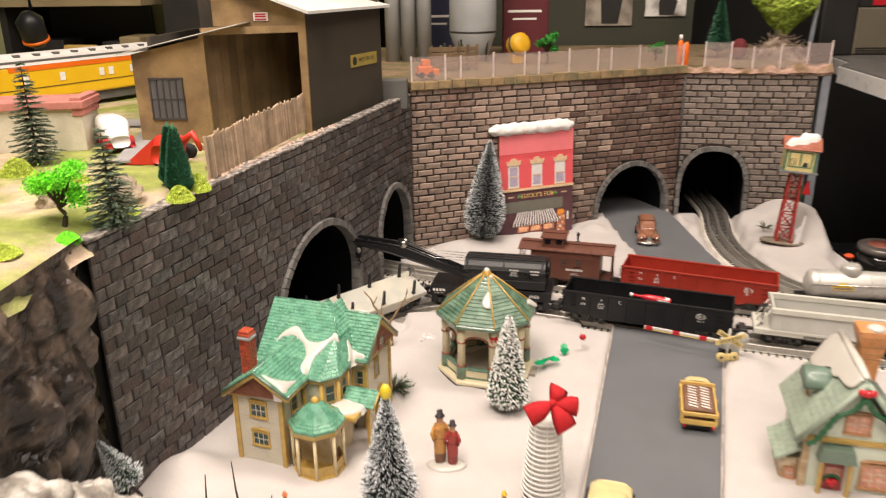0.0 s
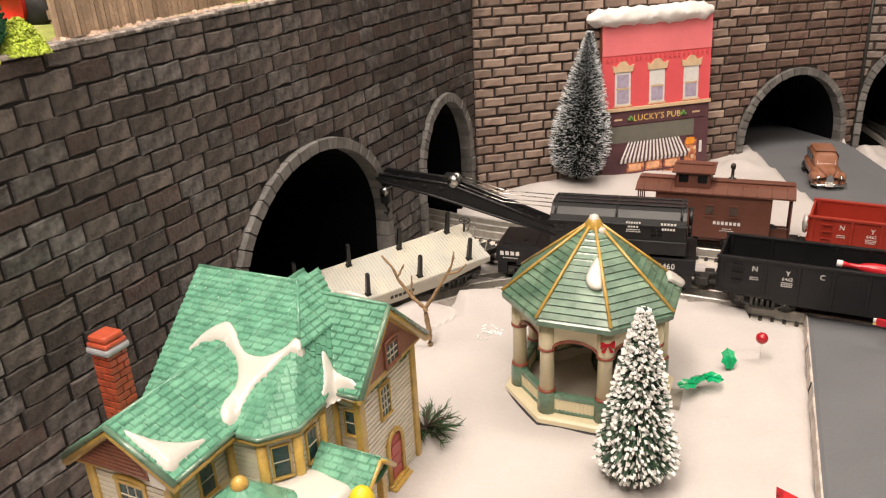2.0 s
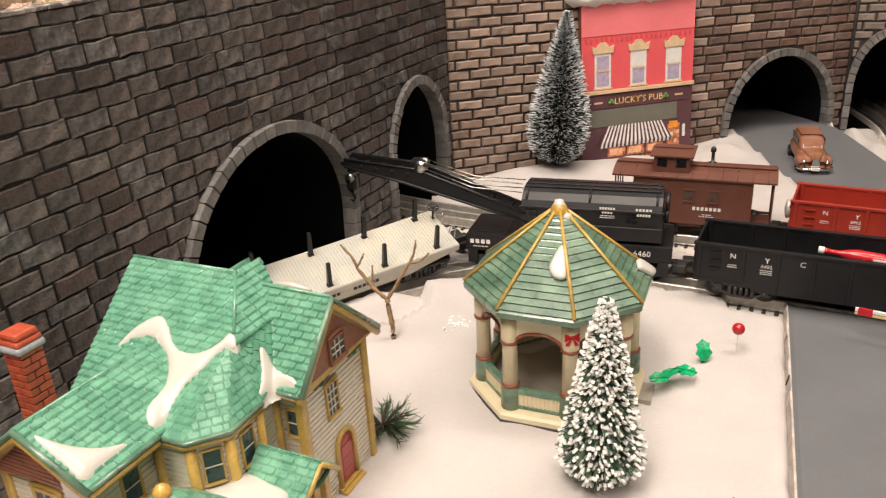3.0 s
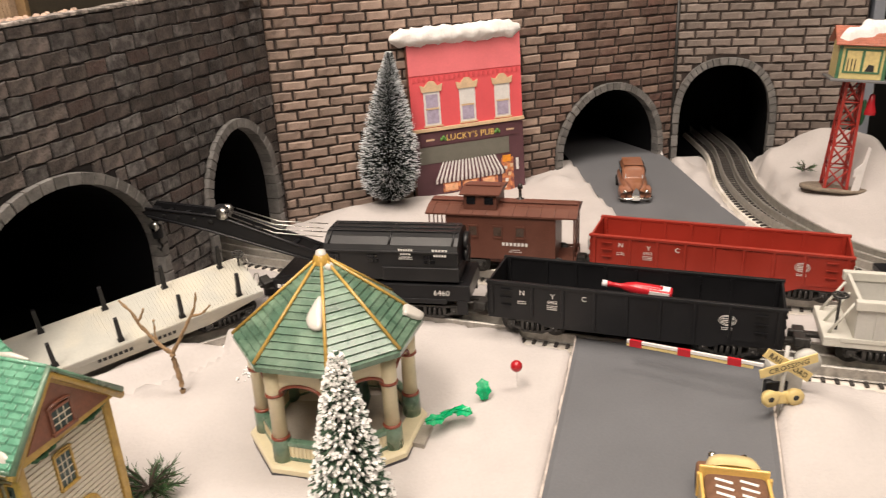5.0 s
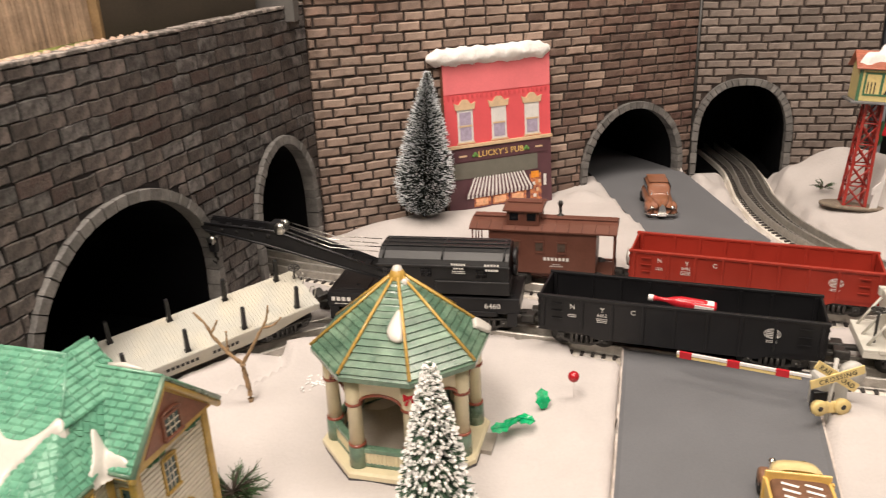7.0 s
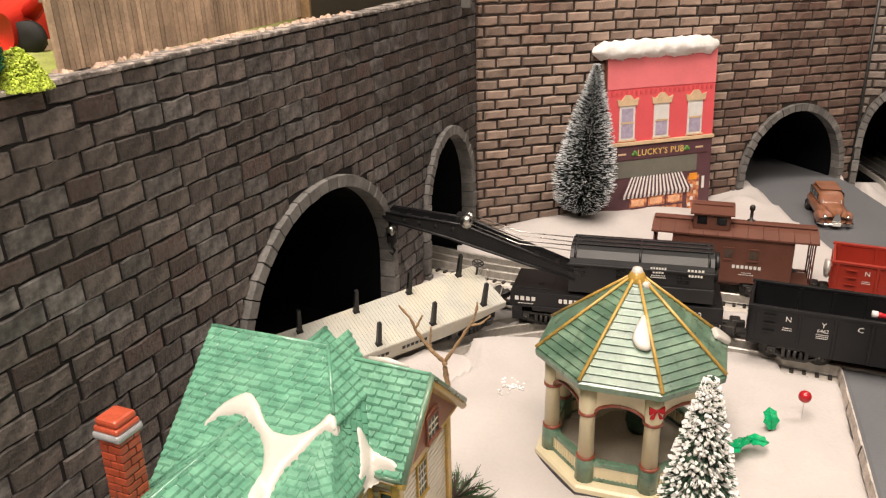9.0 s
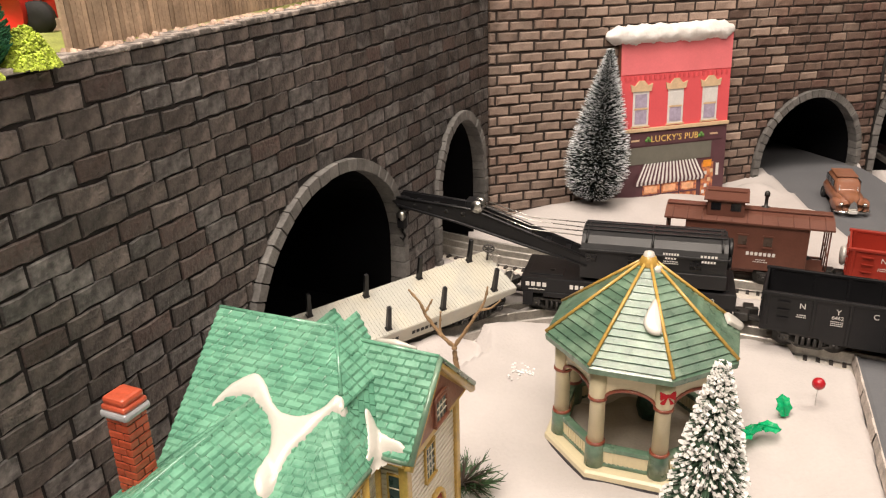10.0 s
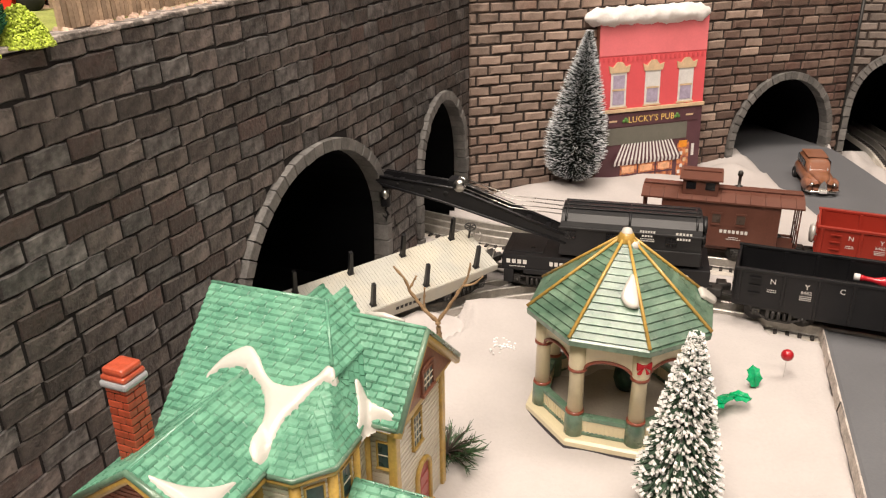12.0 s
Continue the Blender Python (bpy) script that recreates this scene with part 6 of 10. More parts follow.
part("ceiling_plate", G().lathe([(0.0490, 0.0600), (0.0490, 0.0630), (0.0002, 0.0630)], 8, None, False), GZ_CREAM, gz)
RE, EZ, AZ = 0.0575, 0.0665, 0.1085
roof = part("roof", G().lathe([(RE, EZ - 0.0045), (RE + 0.0004, EZ - 0.0012), (RE - 0.001, EZ), (0.004, AZ), (0.0002, AZ)], 8, None, False), ROOF_DEEP, gz)
for k in range(8):
    rows = 14
    for q in range(rows):
        t0, t1 = q / rows, (q + 0.92) / rows
        pa = [Vector(oct_pt(RE - 0.001 + (0.004 - RE) * t, k + o, EZ + (AZ - EZ) * t)) for t, o in ((t0, 0), (t0, 1), (t1, 1), (t1, 0))]
        n = up_normal(pa)
        mid = (pa[0] + pa[1] + pa[2] + pa[3]) / 4
        pa = [p + (mid - p) * 0.03 for p in pa]
        v = pa + [pa[0] + n * 0.0011, pa[1] + n * 0.0011, pa[2] + n * 0.0003, pa[3] + n * 0.0003]
        part("plank", G().add(v, [(4, 5, 6, 7), (0, 1, 5, 4), (1, 2, 6, 5), (3, 0, 4, 7), (2, 3, 7, 6)]), ROOF_DEEP, roof)
    part("roof_rib", G().tube([oct_pt(RE + 0.0002, k, EZ + 0.0006), oct_pt(0.004, k, AZ + 0.0012)], [0.0011, 0.0009], 8), GOLD, roof, "ochre-gold roof rib")
part("finial", G().lathe([(0.0048, AZ - 0.003), (0.0058, AZ), (0.0040, AZ + 0.0040), (0.0020, AZ + 0.0060), (0.0002, AZ + 0.0064)], 14), GOLD, gz)
part("roof_snow", G().lathe([(0.0046, AZ - 0.0050), (0.0050, AZ - 0.001), (0.0036, AZ + 0.0040), (0.0026, AZ + 0.0068), (0.0002, AZ + 0.0076)], 14).ball((0.0040, -0.0036, AZ - 0.0030), 0.0034, 8), SNOW_G, gz, "white moulded snow")


def on_roof(k, t, r=0.0):
    p, q = Vector(oct_pt(RE + (0.004 - RE) * t, k, EZ + (AZ - EZ) * t)), Vector(oct_pt(RE + (0.004 - RE) * t, k + 1, EZ + (AZ - EZ) * t))
    return p.lerp(q, r)


nf = up_normal([on_roof(5, 0, 0), on_roof(5, 0, 1), on_roof(5, 0.9, 0.5)])
part("roof_snow", blob([on_roof(5, 0.66, 0.85), on_roof(5, 0.66, 0.97), on_roof(5, 0.45, 0.97), on_roof(5, 0.36, 0.92), on_roof(5, 0.36, 0.72), on_roof(5, 0.44, 0.60), on_roof(5, 0.56, 0.68)], 0.0016, nf, 0.0012), SNOW_G, gz, "white moulded snow")
nf = up_normal([on_roof(7, 0, 0), on_roof(7, 0, 1), on_roof(7, 0.9, 0.5)])
part("roof_snow", blob([on_roof(7, 0.16, 0.70), on_roof(7, 0.20, 0.97), on_roof(7, 0.01, 0.99), on_roof(7, 0.01, 0.82)], 0.0018, nf, 0.0012), SNOW_G, gz, "white moulded snow")
bow = G()
for s in (-1, 1):
    bow.prism([(0, -0.0004), (s * 0.0040, -0.0024), (s * 0.0042, 0.0022), (0, 0.0006)], -0.0008, 0.0008, "y").prism([(0, -0.0002), (s * 0.0036, -0.0048), (s * 0.0016, -0.0052)], -0.0007, 0.0007, "y")
bow.ball((0, 0, 0), 0.0011, 8)
ob = part("painted_bow", bow, PEN_RED, gz, "red painted bow")
x, y, _ = oct_pt(0.0515, 6, 0)
ob.matrix_basis = pose(x, y, 0.0530, 0, 0, 0)
part("small_tree", G().lathe([(0.0065, FZ), (0.0090, FZ + 0.008), (0.0070, FZ + 0.022), (0.0035, FZ + 0.036), (0.0003, FZ + 0.044)], 10, pose(0.012, 0.012, 0)), mat("dark_green_glaze", (0.015, 0.055, 0.035), 0.4, var=0.3, scale=300, bump=0.6), gz, "dark green moulded tree")

# ---- trees ----
NEEDLE_DK = mat("dark_bristle", (0.016, 0.026, 0.024), 0.7, var=0.3, scale=200, bump=0, island=0.5)
NEEDLE_GR = mat("green_bristle", (0.050, 0.100, 0.060), 0.7, var=0.3, scale=200, bump=0, island=0.4)
NEEDLE_SP = mat("spruce_bristle", (0.075, 0.115, 0.070), 0.7, var=0.3, scale=200, bump=0, island=0.5)
FLOCK = mat("white_flock", (0.80, 0.79, 0.77), 0.9, var=0.06, scale=300, bump=0.4, spec=0.1)
FROST = mat("silver_frost", (0.74, 0.77, 0.80), 0.6, var=0.2, scale=300, bump=0.2)
BARK = mat("bare_twig_bark", (0.30, 0.195, 0.105), 0.8, var=0.3, scale=300, bump=0.8)
TRUNK = mat("dark_trunk", (0.05, 0.035, 0.025), 0.8, var=0.3, scale=200, bump=0.5)


def spike(g, p, d, length, width, a=0.0, b=1.0, taper=0.75):
    """A thin three-sided needle from p along d, or its stretch from a to b."""
    d = d.normalized()
    s = d.orthogonal().normalized()
    t = d.cross(s)
    p0, p1 = p + d * length * a, p + d * length * b
    w0, w1 = width * (1 - taper * a), width * (1 - taper * b)
    k = len(g.v)
    ring = [(math.cos(q), math.sin(q)) for q in (0.4, 2.5, 4.6)]
    g.v += [tuple(p0 + (s * x + t * y) * w0) for x, y in ring] + [tuple(p1 + (s * x + t * y) * w1) for x, y in ring]
    g.f += [(k, k + 1, k + 4, k + 3), (k + 1, k + 2, k + 5, k + 4), (k + 2, k, k + 3, k + 5), (k + 3, k + 4, k + 5)]
    g.s += [False] * 4


def brush_tree(m, height, profile, count, length, width, tipped, droop, base, tip_mat, label, seed, stem=0.012, group="", star=None, name="bottle_brush_tree", tip_from=0.6, taper=0.75):
    """A bottle-brush tree: a twisted wire stem, bristles in a tapered crown, pale tips on a share of them."""
    r = random.Random(seed)
    tree = thing(name, m, label, "tree", group)
    part("trunk", G().cyl((0, 0, -0.004), (0, 0, height * 0.9), 0.0016, 0.0006, 8), TRUNK, tree)
    green, white = G(), G()
    for k in range(count):
        t = r.random() ** 1.15
        z = stem + (height - stem) * t
        rad = np.interp(t, [a for a, b in profile], [b for a, b in profile])
        a = r.uniform(0, 2 * math.pi)
        reach = rad * (0.25 + 0.75 * math.sqrt(r.random()))
        out = Vector((math.cos(a), math.sin(a), droop + r.uniform(-0.25, 0.25) + t * 0.5))
        tip = Vector((math.cos(a) * reach, math.sin(a) * reach, z))
        ln = min(length * r.uniform(0.75, 1.2), max(reach, length * 0.5))
        p = tip - out.normalized() * ln
        has = r.random() < tipped
        spike(green, p, out, ln, width, 0, tip_from if has else 1.0)
        if has:
            spike(white, p, out, ln * 1.02, width * 1.55, tip_from, 1.0, taper)
    part("crown", green, base, tree)
    if white.v:
        part("frosting", white, tip_mat, tree, "white flocked bristle tips")
    if star:
        part("tree_topper", G().ball((0, 0, height + 0.004), 0.0048, 8, 1.5), star, tree, "yellow tree topper")
    return tree


# dark frosted tree by the pub
brush_tree(pose(0.0700, 1.2540, 0.014, 0.5, 4.0, 0), 0.168, [(0, 0.020), (0.05, 0.030), (0.2, 0.0365), (0.35, 0.0345), (0.6, 0.0245), (0.85, 0.0125), (1, 0.004)], 13500, 0.013, 0.00045, 0.50, 0.05, NEEDLE_DK, FROST,
           "dark frosted bottle-brush tree standing beside the pub", 31)
# flocked tree by the gazebo
brush_tree(pose(0.0835, 0.7680, TABLE, 0, 0, 0), 0.110, [(0, 0.019), (0.08, 0.0245), (0.25, 0.0215), (0.6, 0.0142), (0.85, 0.0082), (1, 0.0035)], 4600, 0.0080, 0.00078, 0.56, -0.42, NEEDLE_GR, FLOCK,
           "green pine tree with thick white flocked needles by the gazebo", 32, name="flocked_tree", tip_from=0.75, taper=0.30)
YELLOW_S = mat("yellow_plastic", (0.72, 0.55, 0.03), 0.35, var=0.1, bump=0)
brush_tree(pose(-0.0270, 0.6080, TABLE, 0, 0, 0), 0.112, [(0, 0.020), (0.06, 0.0275), (0.3, 0.0225), (0.6, 0.0150), (0.85, 0.0080), (1, 0.0035)], 7000, 0.010, 0.00055, 0.60, 0.0, NEEDLE_DK, FROST,
           "dark frosted bottle-brush tree with a yellow topper", 33, star=YELLOW_S, tip_from=0.68)
brush_tree(pose(-0.2300, 0.5800, 0.026, 8, -22, 0), 0.060, [(0, 0.012), (0.15, 0.0165), (0.5, 0.0100), (1, 0.002)], 2200, 0.007, 0.0004, 0.75, 0.0, NEEDLE_GR, FROST,
           "small frosted tree leaning against the wall", 34)

# ---- bare twig tree ----
bare = thing("bare_tree", pose(-0.0500, 0.9000, -0.001), "bare forked twig standing in the snow as a tree", "tree")
def twig(pts, r0, r1, parent, name="branch"):
    pts = spline(pts, 5)
    k = len(pts)
    pts = [p + Vector((noise.noise(p * 260), noise.noise(p * 260 + Vector((5, 0, 0))), 0)) * 0.0006 for p in pts]
    radii = [r0 + (r1 - r0) * i / (k - 1) + (0.00035 if i % 4 == 2 else 0) for i in range(k)]
    return part(name, G().tube(pts, radii, 8), BARK, parent)
twig([(0.0005, 0, -0.003), (0.0003, 0, 0.012), (-0.0010, 0, 0.022), (-0.0018, 0, 0.0320)], 0.0019, 0.0017, bare, "trunk")
twig([(-0.0018, 0, 0.0315), (-0.0085, 0.000, 0.0385), (-0.0185, 0.001, 0.0510), (-0.0230, 0.001, 0.0620), (-0.0310, 0.002, 0.0720)], 0.0015, 0.0007, bare)
twig([(-0.0018, 0, 0.0315), (0.0050, 0.000, 0.0420), (0.0125, 0.000, 0.0545), (0.0180, 0.001, 0.0640), (0.0210, 0.002, 0.0750)], 0.0013, 0.0006, bare)
twig([(0.0150, 0, 0.0590), (0.0230, 0.001, 0.0605), (0.0290, 0.001, 0.0660)], 0.0009, 0.0005, bare)
twig([(-0.0105, 0, 0.0410), (-0.0110, 0.001, 0.0490), (-0.0102, 0.001, 0.0570)], 0.0008, 0.0005, bare)
twig([(-0.0205, 0.001, 0.0560), (-0.0170, 0.002, 0.0620), (-0.0155, 0.002, 0.0650)], 0.0008, 0.0005, bare)

# ---- pine sprig bush beside the house ----
SPRIG = mat("plastic_pine_sprig", (0.035, 0.085, 0.028), 0.55, var=0.3, scale=200, island=0.45, bump=0)
def sprig(m, n, reach, label, seed, up=0.6):
    r = random.Random(seed)
    b = thing("pine_sprig", m, label, "plant")
    g, w = G(), G()
    for k in range(n):
        a = r.uniform(0, 2 * math.pi)
        d = Vector((math.cos(a), math.sin(a), r.uniform(0.1, 1.0) * up)).normalized()
        pts = [Vector((0, 0, 0)), d * reach * 0.5 + Vector((0, 0, 0.002)), d * reach * r.uniform(0.7, 1.0)]
        w.tube(pts, [0.0006, 0.0005, 0.0003], 5)
        for q in range(16):
            t = r.uniform(0.2, 1)
            p = pts[0].lerp(pts[2], t)
            spike(g, p, d + Vector((r.uniform(-1, 1), r.uniform(-1, 1), r.uniform(-0.6, 0.8))) * 0.7, reach * r.uniform(0.22, 0.4), 0.00042)
    part("stem", w, TRUNK, b)
    part("foliage", g, SPRIG, b)
    return b
sprig(pose(-0.0400, 0.8060, -0.006), 34, 0.022, "green plastic pine sprig lying beside the house", 41)
sprig(pose(0.5470, 1.3000, 0.020), 7, 0.014, "small green pine tuft on the snow bank", 42, 1.2)

# ---- small things on the snow ----
RED_BEAD = mat("red_berry", (0.42, 0.012, 0.02), 0.3, var=0.1, bump=0, coat=0.3)
berry = thing("red_berry", pose(0.1794, 0.8880, 0.0), "shiny red berry on a thin wire in the snow", "ornament")
part("bead", G().ball((0, 0, 0.0172), 0.0040, 14), RED_BEAD, berry)
part("wire", G().tube([(0.001, 0.002, -0.004), (0.0004, 0.001, 0.008), (0, 0, 0.0135)], 0.00015, 4), GREY_CAR, berry)
HOLLY = mat("green_holly_foil", (0.0, 0.32, 0.12), 0.25, var=0.2, scale=300, coat=0.5)
def holly_leaf(m, L, w, group="holly leaves"):
    n = 28
    v = [(0, 0, 0.0012)]
    for k in range(n):
        a = 2 * math.pi * k / n
        s = 1.0 if k % 4 == 0 else (0.80 if k % 2 else 0.72)
        x, y = L / 2 * math.cos(a) * (0.98 if k % 4 == 0 else 0.9), w / 2 * math.sin(a) * s * 1.2
        v.append((x, y, 0.0006 - 12 * y * y + 0.0008 * math.cos(5 * x / L)))
    top = [(0, 1 + k, 1 + (k + 1) % n) for k in range(n)]
    v2 = [(x, y, z - 0.0005) for x, y, z in v]
    f = top + [tuple(i + n + 1 for i in q[::-1]) for q in top] + [(1 + k, n + 2 + k, n + 2 + (k + 1) % n, 1 + (k + 1) % n) for k in range(n)]
    leaf = thing("holly_leaf", m, "shiny green toothed holly leaf lying on the snow", "leaf", group)
    part("blade", G().add(v + v2, f), HOLLY, leaf)
    part("midrib", G().tube([(-L / 2, 0, 0.0006), (0, 0, 0.0015), (L / 2, 0, 0.0008)], 0.0003, 5), HOLLY, leaf)
holly_leaf(pose(0.1567, 0.8790, 0.0060, 0, -62, 100), 0.0150, 0.0095)
for x, y, rz, rx, L in ((0.1425, 0.8590, -20, 15, 0.014), (0.1335, 0.8570, 50, -15, 0.015), (0.1250, 0.8500, 10, 20, 0.013)):
    holly_leaf(pose(x, y, 0.003, rx, 0, rz), L, L * 0.62)
CLEAR = mat("clear_flake", (0.86, 0.86, 0.86), 0.15, var=0.05, bump=0.6, fine=900, coat=0.5)
flake = G()
rr = random.Random(5)
for k in range(34):
    a, q = rr.uniform(0, 6.28), rr.uniform(0, 0.012)
    flake.ball((q * math.cos(a), q * math.sin(a), 0.0006), rr.uniform(0.0006, 0.0014), 5, 0.6)
solo("glitter_flakes", flake, CLEAR, "clear glittering flakes scattered on the snow", "flakes", pose(-0.009, 0.921, 0.0005), kind="stuff")

# ---- white wire tree with a red bow ----
wt = thing("wire_tree", pose(0.1070, 0.6300, TABLE), "white slatted cone tree tied with a red bow", "ornament")
for k in range(17):
    z = 0.004 + k * 0.0046
    r0 = 0.0195 * (1 - k / 46)
    part("ring", G().tube([(r0 * math.cos(a), r0 * math.sin(a), z) for a in np.linspace(0, 2 * math.pi, 21)], 0.0009, 5), FLOCK, wt)
for k in range(8):
    a = math.pi * k / 4
    part("wire", G().cyl((0.0195 * math.cos(a), 0.0195 * math.sin(a), 0.0), (0.0122 * math.cos(a), 0.0122 * math.sin(a), 0.080), 0.0006, seg=6), FLOCK, wt)
part("paper_cone", G().lathe([(0.0180, 0.0), (0.0112, 0.078), (0.0002, 0.081)], 18), mat("white_paper", (0.72, 0.70, 0.66), 0.8, var=0.06, scale=50), wt)
VELVET = mat("red_velvet", (0.46, 0.008, 0.014), 0.85, var=0.15, scale=200, bump=0.6)
bow = thing("red_bow", pose(0.1100, 0.6180, 0.0880, 58, 0, 12), "red velvet ribbon bow on the white tree", "bow")
def loop(angle, L, w, name):
    """A ribbon piece that opens from the knot: two layers with a hollow, or a flat tail."""
    g = G()
    n = 10
    rows = []
    for k in range(n + 1):
        t = k / n
        half = w * (0.22 + 0.78 * math.sin(min(t * 1.25, 1) * math.pi / 2))
        zz = 0.004 * math.sin(t * math.pi)
        rows.append([(L * t, -half, zz - 0.001), (L * t, -half * 0.4, zz + 0.0022), (L * t, half * 0.4, zz + 0.0022), (L * t, half, zz - 0.001), (L * t, half * 0.4, zz - 0.0008), (L * t, -half * 0.4, zz - 0.0008)])
    v = [p for r in rows for p in r]
    f = [(k * 6 + i, k * 6 + (i + 1) % 6, (k + 1) * 6 + (i + 1) % 6, (k + 1) * 6 + i) for k in range(n) for i in range(6)] + [(0, 5, 4, 3, 2, 1), tuple(n * 6 + i for i in range(6))]
    part(name, g.add(v, f, pose(0, 0, 0, 0, 0, angle), True), VELVET, bow)
loop(55, 0.0150, 0.0085, "loop")
loop(-14, 0.0225, 0.0080, "loop")
loop(-158, 0.0235, 0.0090, "tail")
loop(-66, 0.0250, 0.0095, "tail")
part("knot", G().ball((0, 0, 0.002), 0.0036, 10), VELVET, bow)

# ---- figurines: plain single meshes ----
def painted(name, h, bands):
    """Paint in bands from foot to hat, with brushed edges."""
    m = mat(name, (0.3, 0.2, 0.1), 0.5, var=0.25, scale=350, coat=0.2)
    nt = m.node_tree
    geo = nt.nodes["Texture Coordinate"]
    sep, ramp = nt.nodes.new("ShaderNodeSeparateXYZ"), nt.nodes.new("ShaderNodeValToRGB")
    div = nt.nodes.new("ShaderNodeMath")
    div.operation, div.inputs[1].default_value = "DIVIDE", h
    nt.links.new(geo.outputs["Object"], sep.inputs[0])
    nt.links.new(sep.outputs["Z"], div.inputs[0])
    nt.links.new(div.outputs[0], ramp.inputs[0])
    ramp.color_ramp.interpolation = "CONSTANT"
    while len(ramp.color_ramp.elements) < len(bands):
        ramp.color_ramp.elements.new(0.5)
    for e, (at, c) in zip(ramp.color_ramp.elements, bands):
        e.position, e.color = at, (*c, 1)
    nt.links.new(ramp.outputs[0], nt.nodes["Hue/Saturation/Value"].inputs["Color"])
    return m


def figurine(m, h, name, coat, trim, hat, label):
    g = G()
    w = h / 0.056
    flat = Matrix.Diagonal((1.0, 0.78, 1, 1))
    g.lathe([(0.0050 * w, 0), (0.0056 * w, h * 0.05), (0.0060 * w, h * 0.22), (0.0064 * w, h * 0.34), (0.0058 * w, h * 0.50), (0.0066 * w, h * 0.66), (0.0058 * w, h * 0.73), (0.0024 * w, h * 0.77), (0.0032 * w, h * 0.80), (0.0034 * w, h * 0.86), (0.0048 * w, h * 0.875), (0.0046 * w, h * 0.89), (0.0030 * w, h * 0.90), (0.0028 * w, h * 0.985), (0.0002, h)], 16, flat)
    for s in (-1, 1):
        g.tube([(s * 0.0060 * w, 0, h * 0.69), (s * 0.0080 * w, -0.0006, h * 0.56), (s * 0.0066 * w, -0.0034 * w, h * 0.46)], [0.0018 * w, 0.0020 * w, 0.0015 * w], 7)
    return solo("figurine", g, painted(name, h, ((0, trim), (0.20, coat), (0.47, tuple(c * 0.55 for c in coat)), (0.50, coat), (0.755, (0.50, 0.27, 0.16)), (0.87, hat))), label, "figurine", m, "village figurines")


figurine(pose(0.0150, 0.6720, -0.007, 0, 0, 20), 0.056, "tan_coat_paint", (0.48, 0.23, 0.06), (0.16, 0.07, 0.035), (0.02, 0.018, 0.018), "small painted figurine in a tan coat standing on the snow")
figurine(pose(0.0265, 0.6690, -0.007, 0, 0, -10), 0.047, "red_coat_paint", (0.30, 0.035, 0.028), (0.22, 0.03, 0.025), (0.03, 0.025, 0.025), "small painted figurine in a red coat standing on the snow")
figurine(pose(0.0700, 0.5900, -0.010, 0, 0, 0), 0.032, "brown_coat_paint", (0.22, 0.12, 0.06), (0.05, 0.04, 0.035), (0.70, 0.45, 0.03), "small painted figurine with a yellow hat on the snow")
figurine(pose(-0.1120, 0.5880, -0.008, 0, 0, 0), 0.030, "maroon_coat_paint", (0.30, 0.06, 0.04), (0.05, 0.04, 0.04), (0.55, 0.16, 0.05), "small painted figurine beside the fence in the snow")
solo("snow_patch", G().lathe([(0.0145, 0), (0.0150, 0.0015), (0.0120, 0.003), (0.0002, 0.0034)], 18), SNOW_G, "white oval glazed snow patch under two figurines", "snow", pose(0.0205, 0.6690, -0.0095) @ Matrix.Diagonal((1.25, 0.8, 1, 1)))

# ---- vehicles ----
CHROME = mat("chrome", (0.75, 0.74, 0.72), 0.15, 1.0, var=0.05, bump=0)
RUBBER = mat("tyre_black", (0.012, 0.012, 0.012), 0.8, var=0.2)
GLASS_D = mat("tinted_window", (0.02, 0.022, 0.025), 0.08, var=0.05, bump=0, coat=0.6)
def tyre(parent, x, y, r, w):
    t = part("wheel", G().lathe([(r * 0.55, -w / 2), (r * 0.92, -w / 2), (r, -w * 0.3), (r, w * 0.3), (r * 0.92, w / 2), (r * 0.55, w / 2)], 20, pose(x, y, r, 0, 90, 0)), RUBBER, parent)
    part("hub_cap", G().lathe([(0.0002, -w * 0.52), (r * 0.5, -w * 0.48), (r * 0.6, -w * 0.2), (r * 0.6, w * 0.2), (r * 0.5, w * 0.48), (0.0002, w * 0.52)], 16, pose(x, y, r, 0, 90, 0)), CHROME, t)
def loft(sections, n=20, power=3.2):
    """A body from rounded cross-sections (y, half width, z low, z high)."""
    v, f = [], []
    for y, w, z0, z1 in sections:
        for k in range(n):
            a = 2 * math.pi * k / n
            c, s = math.cos(a), math.sin(a)
            v.append((w * math.copysign(abs(c) ** (2 / power), c), y, (z0 + z1) / 2 + (z1 - z0) / 2 * math.copysign(abs(s) ** (2 / power), s)))
    for i in range(len(sections) - 1):
        f += [(i * n + k, i * n + (k + 1) % n, (i + 1) * n + (k + 1) % n, (i + 1) * n + k) for k in range(n)]
    f += [tuple(range(n)), tuple(range((len(sections) - 1) * n, len(sections) * n))[::-1]]
    return G().add(v, f, None, True)
WOODY = mat("brown_car_paint", (0.30, 0.135, 0.085), 0.35, var=0.12, scale=80, bump=0.05, coat=0.5, second=(0.24, 0.10, 0.05), patch=60)
wagon = thing("station_wagon", pose(0.3480, 1.2940, far_road_z(1.28) + 0.0002, 2.5, 0, -7), "brown vintage toy station wagon parked on the far road", "car", "toy vehicles")
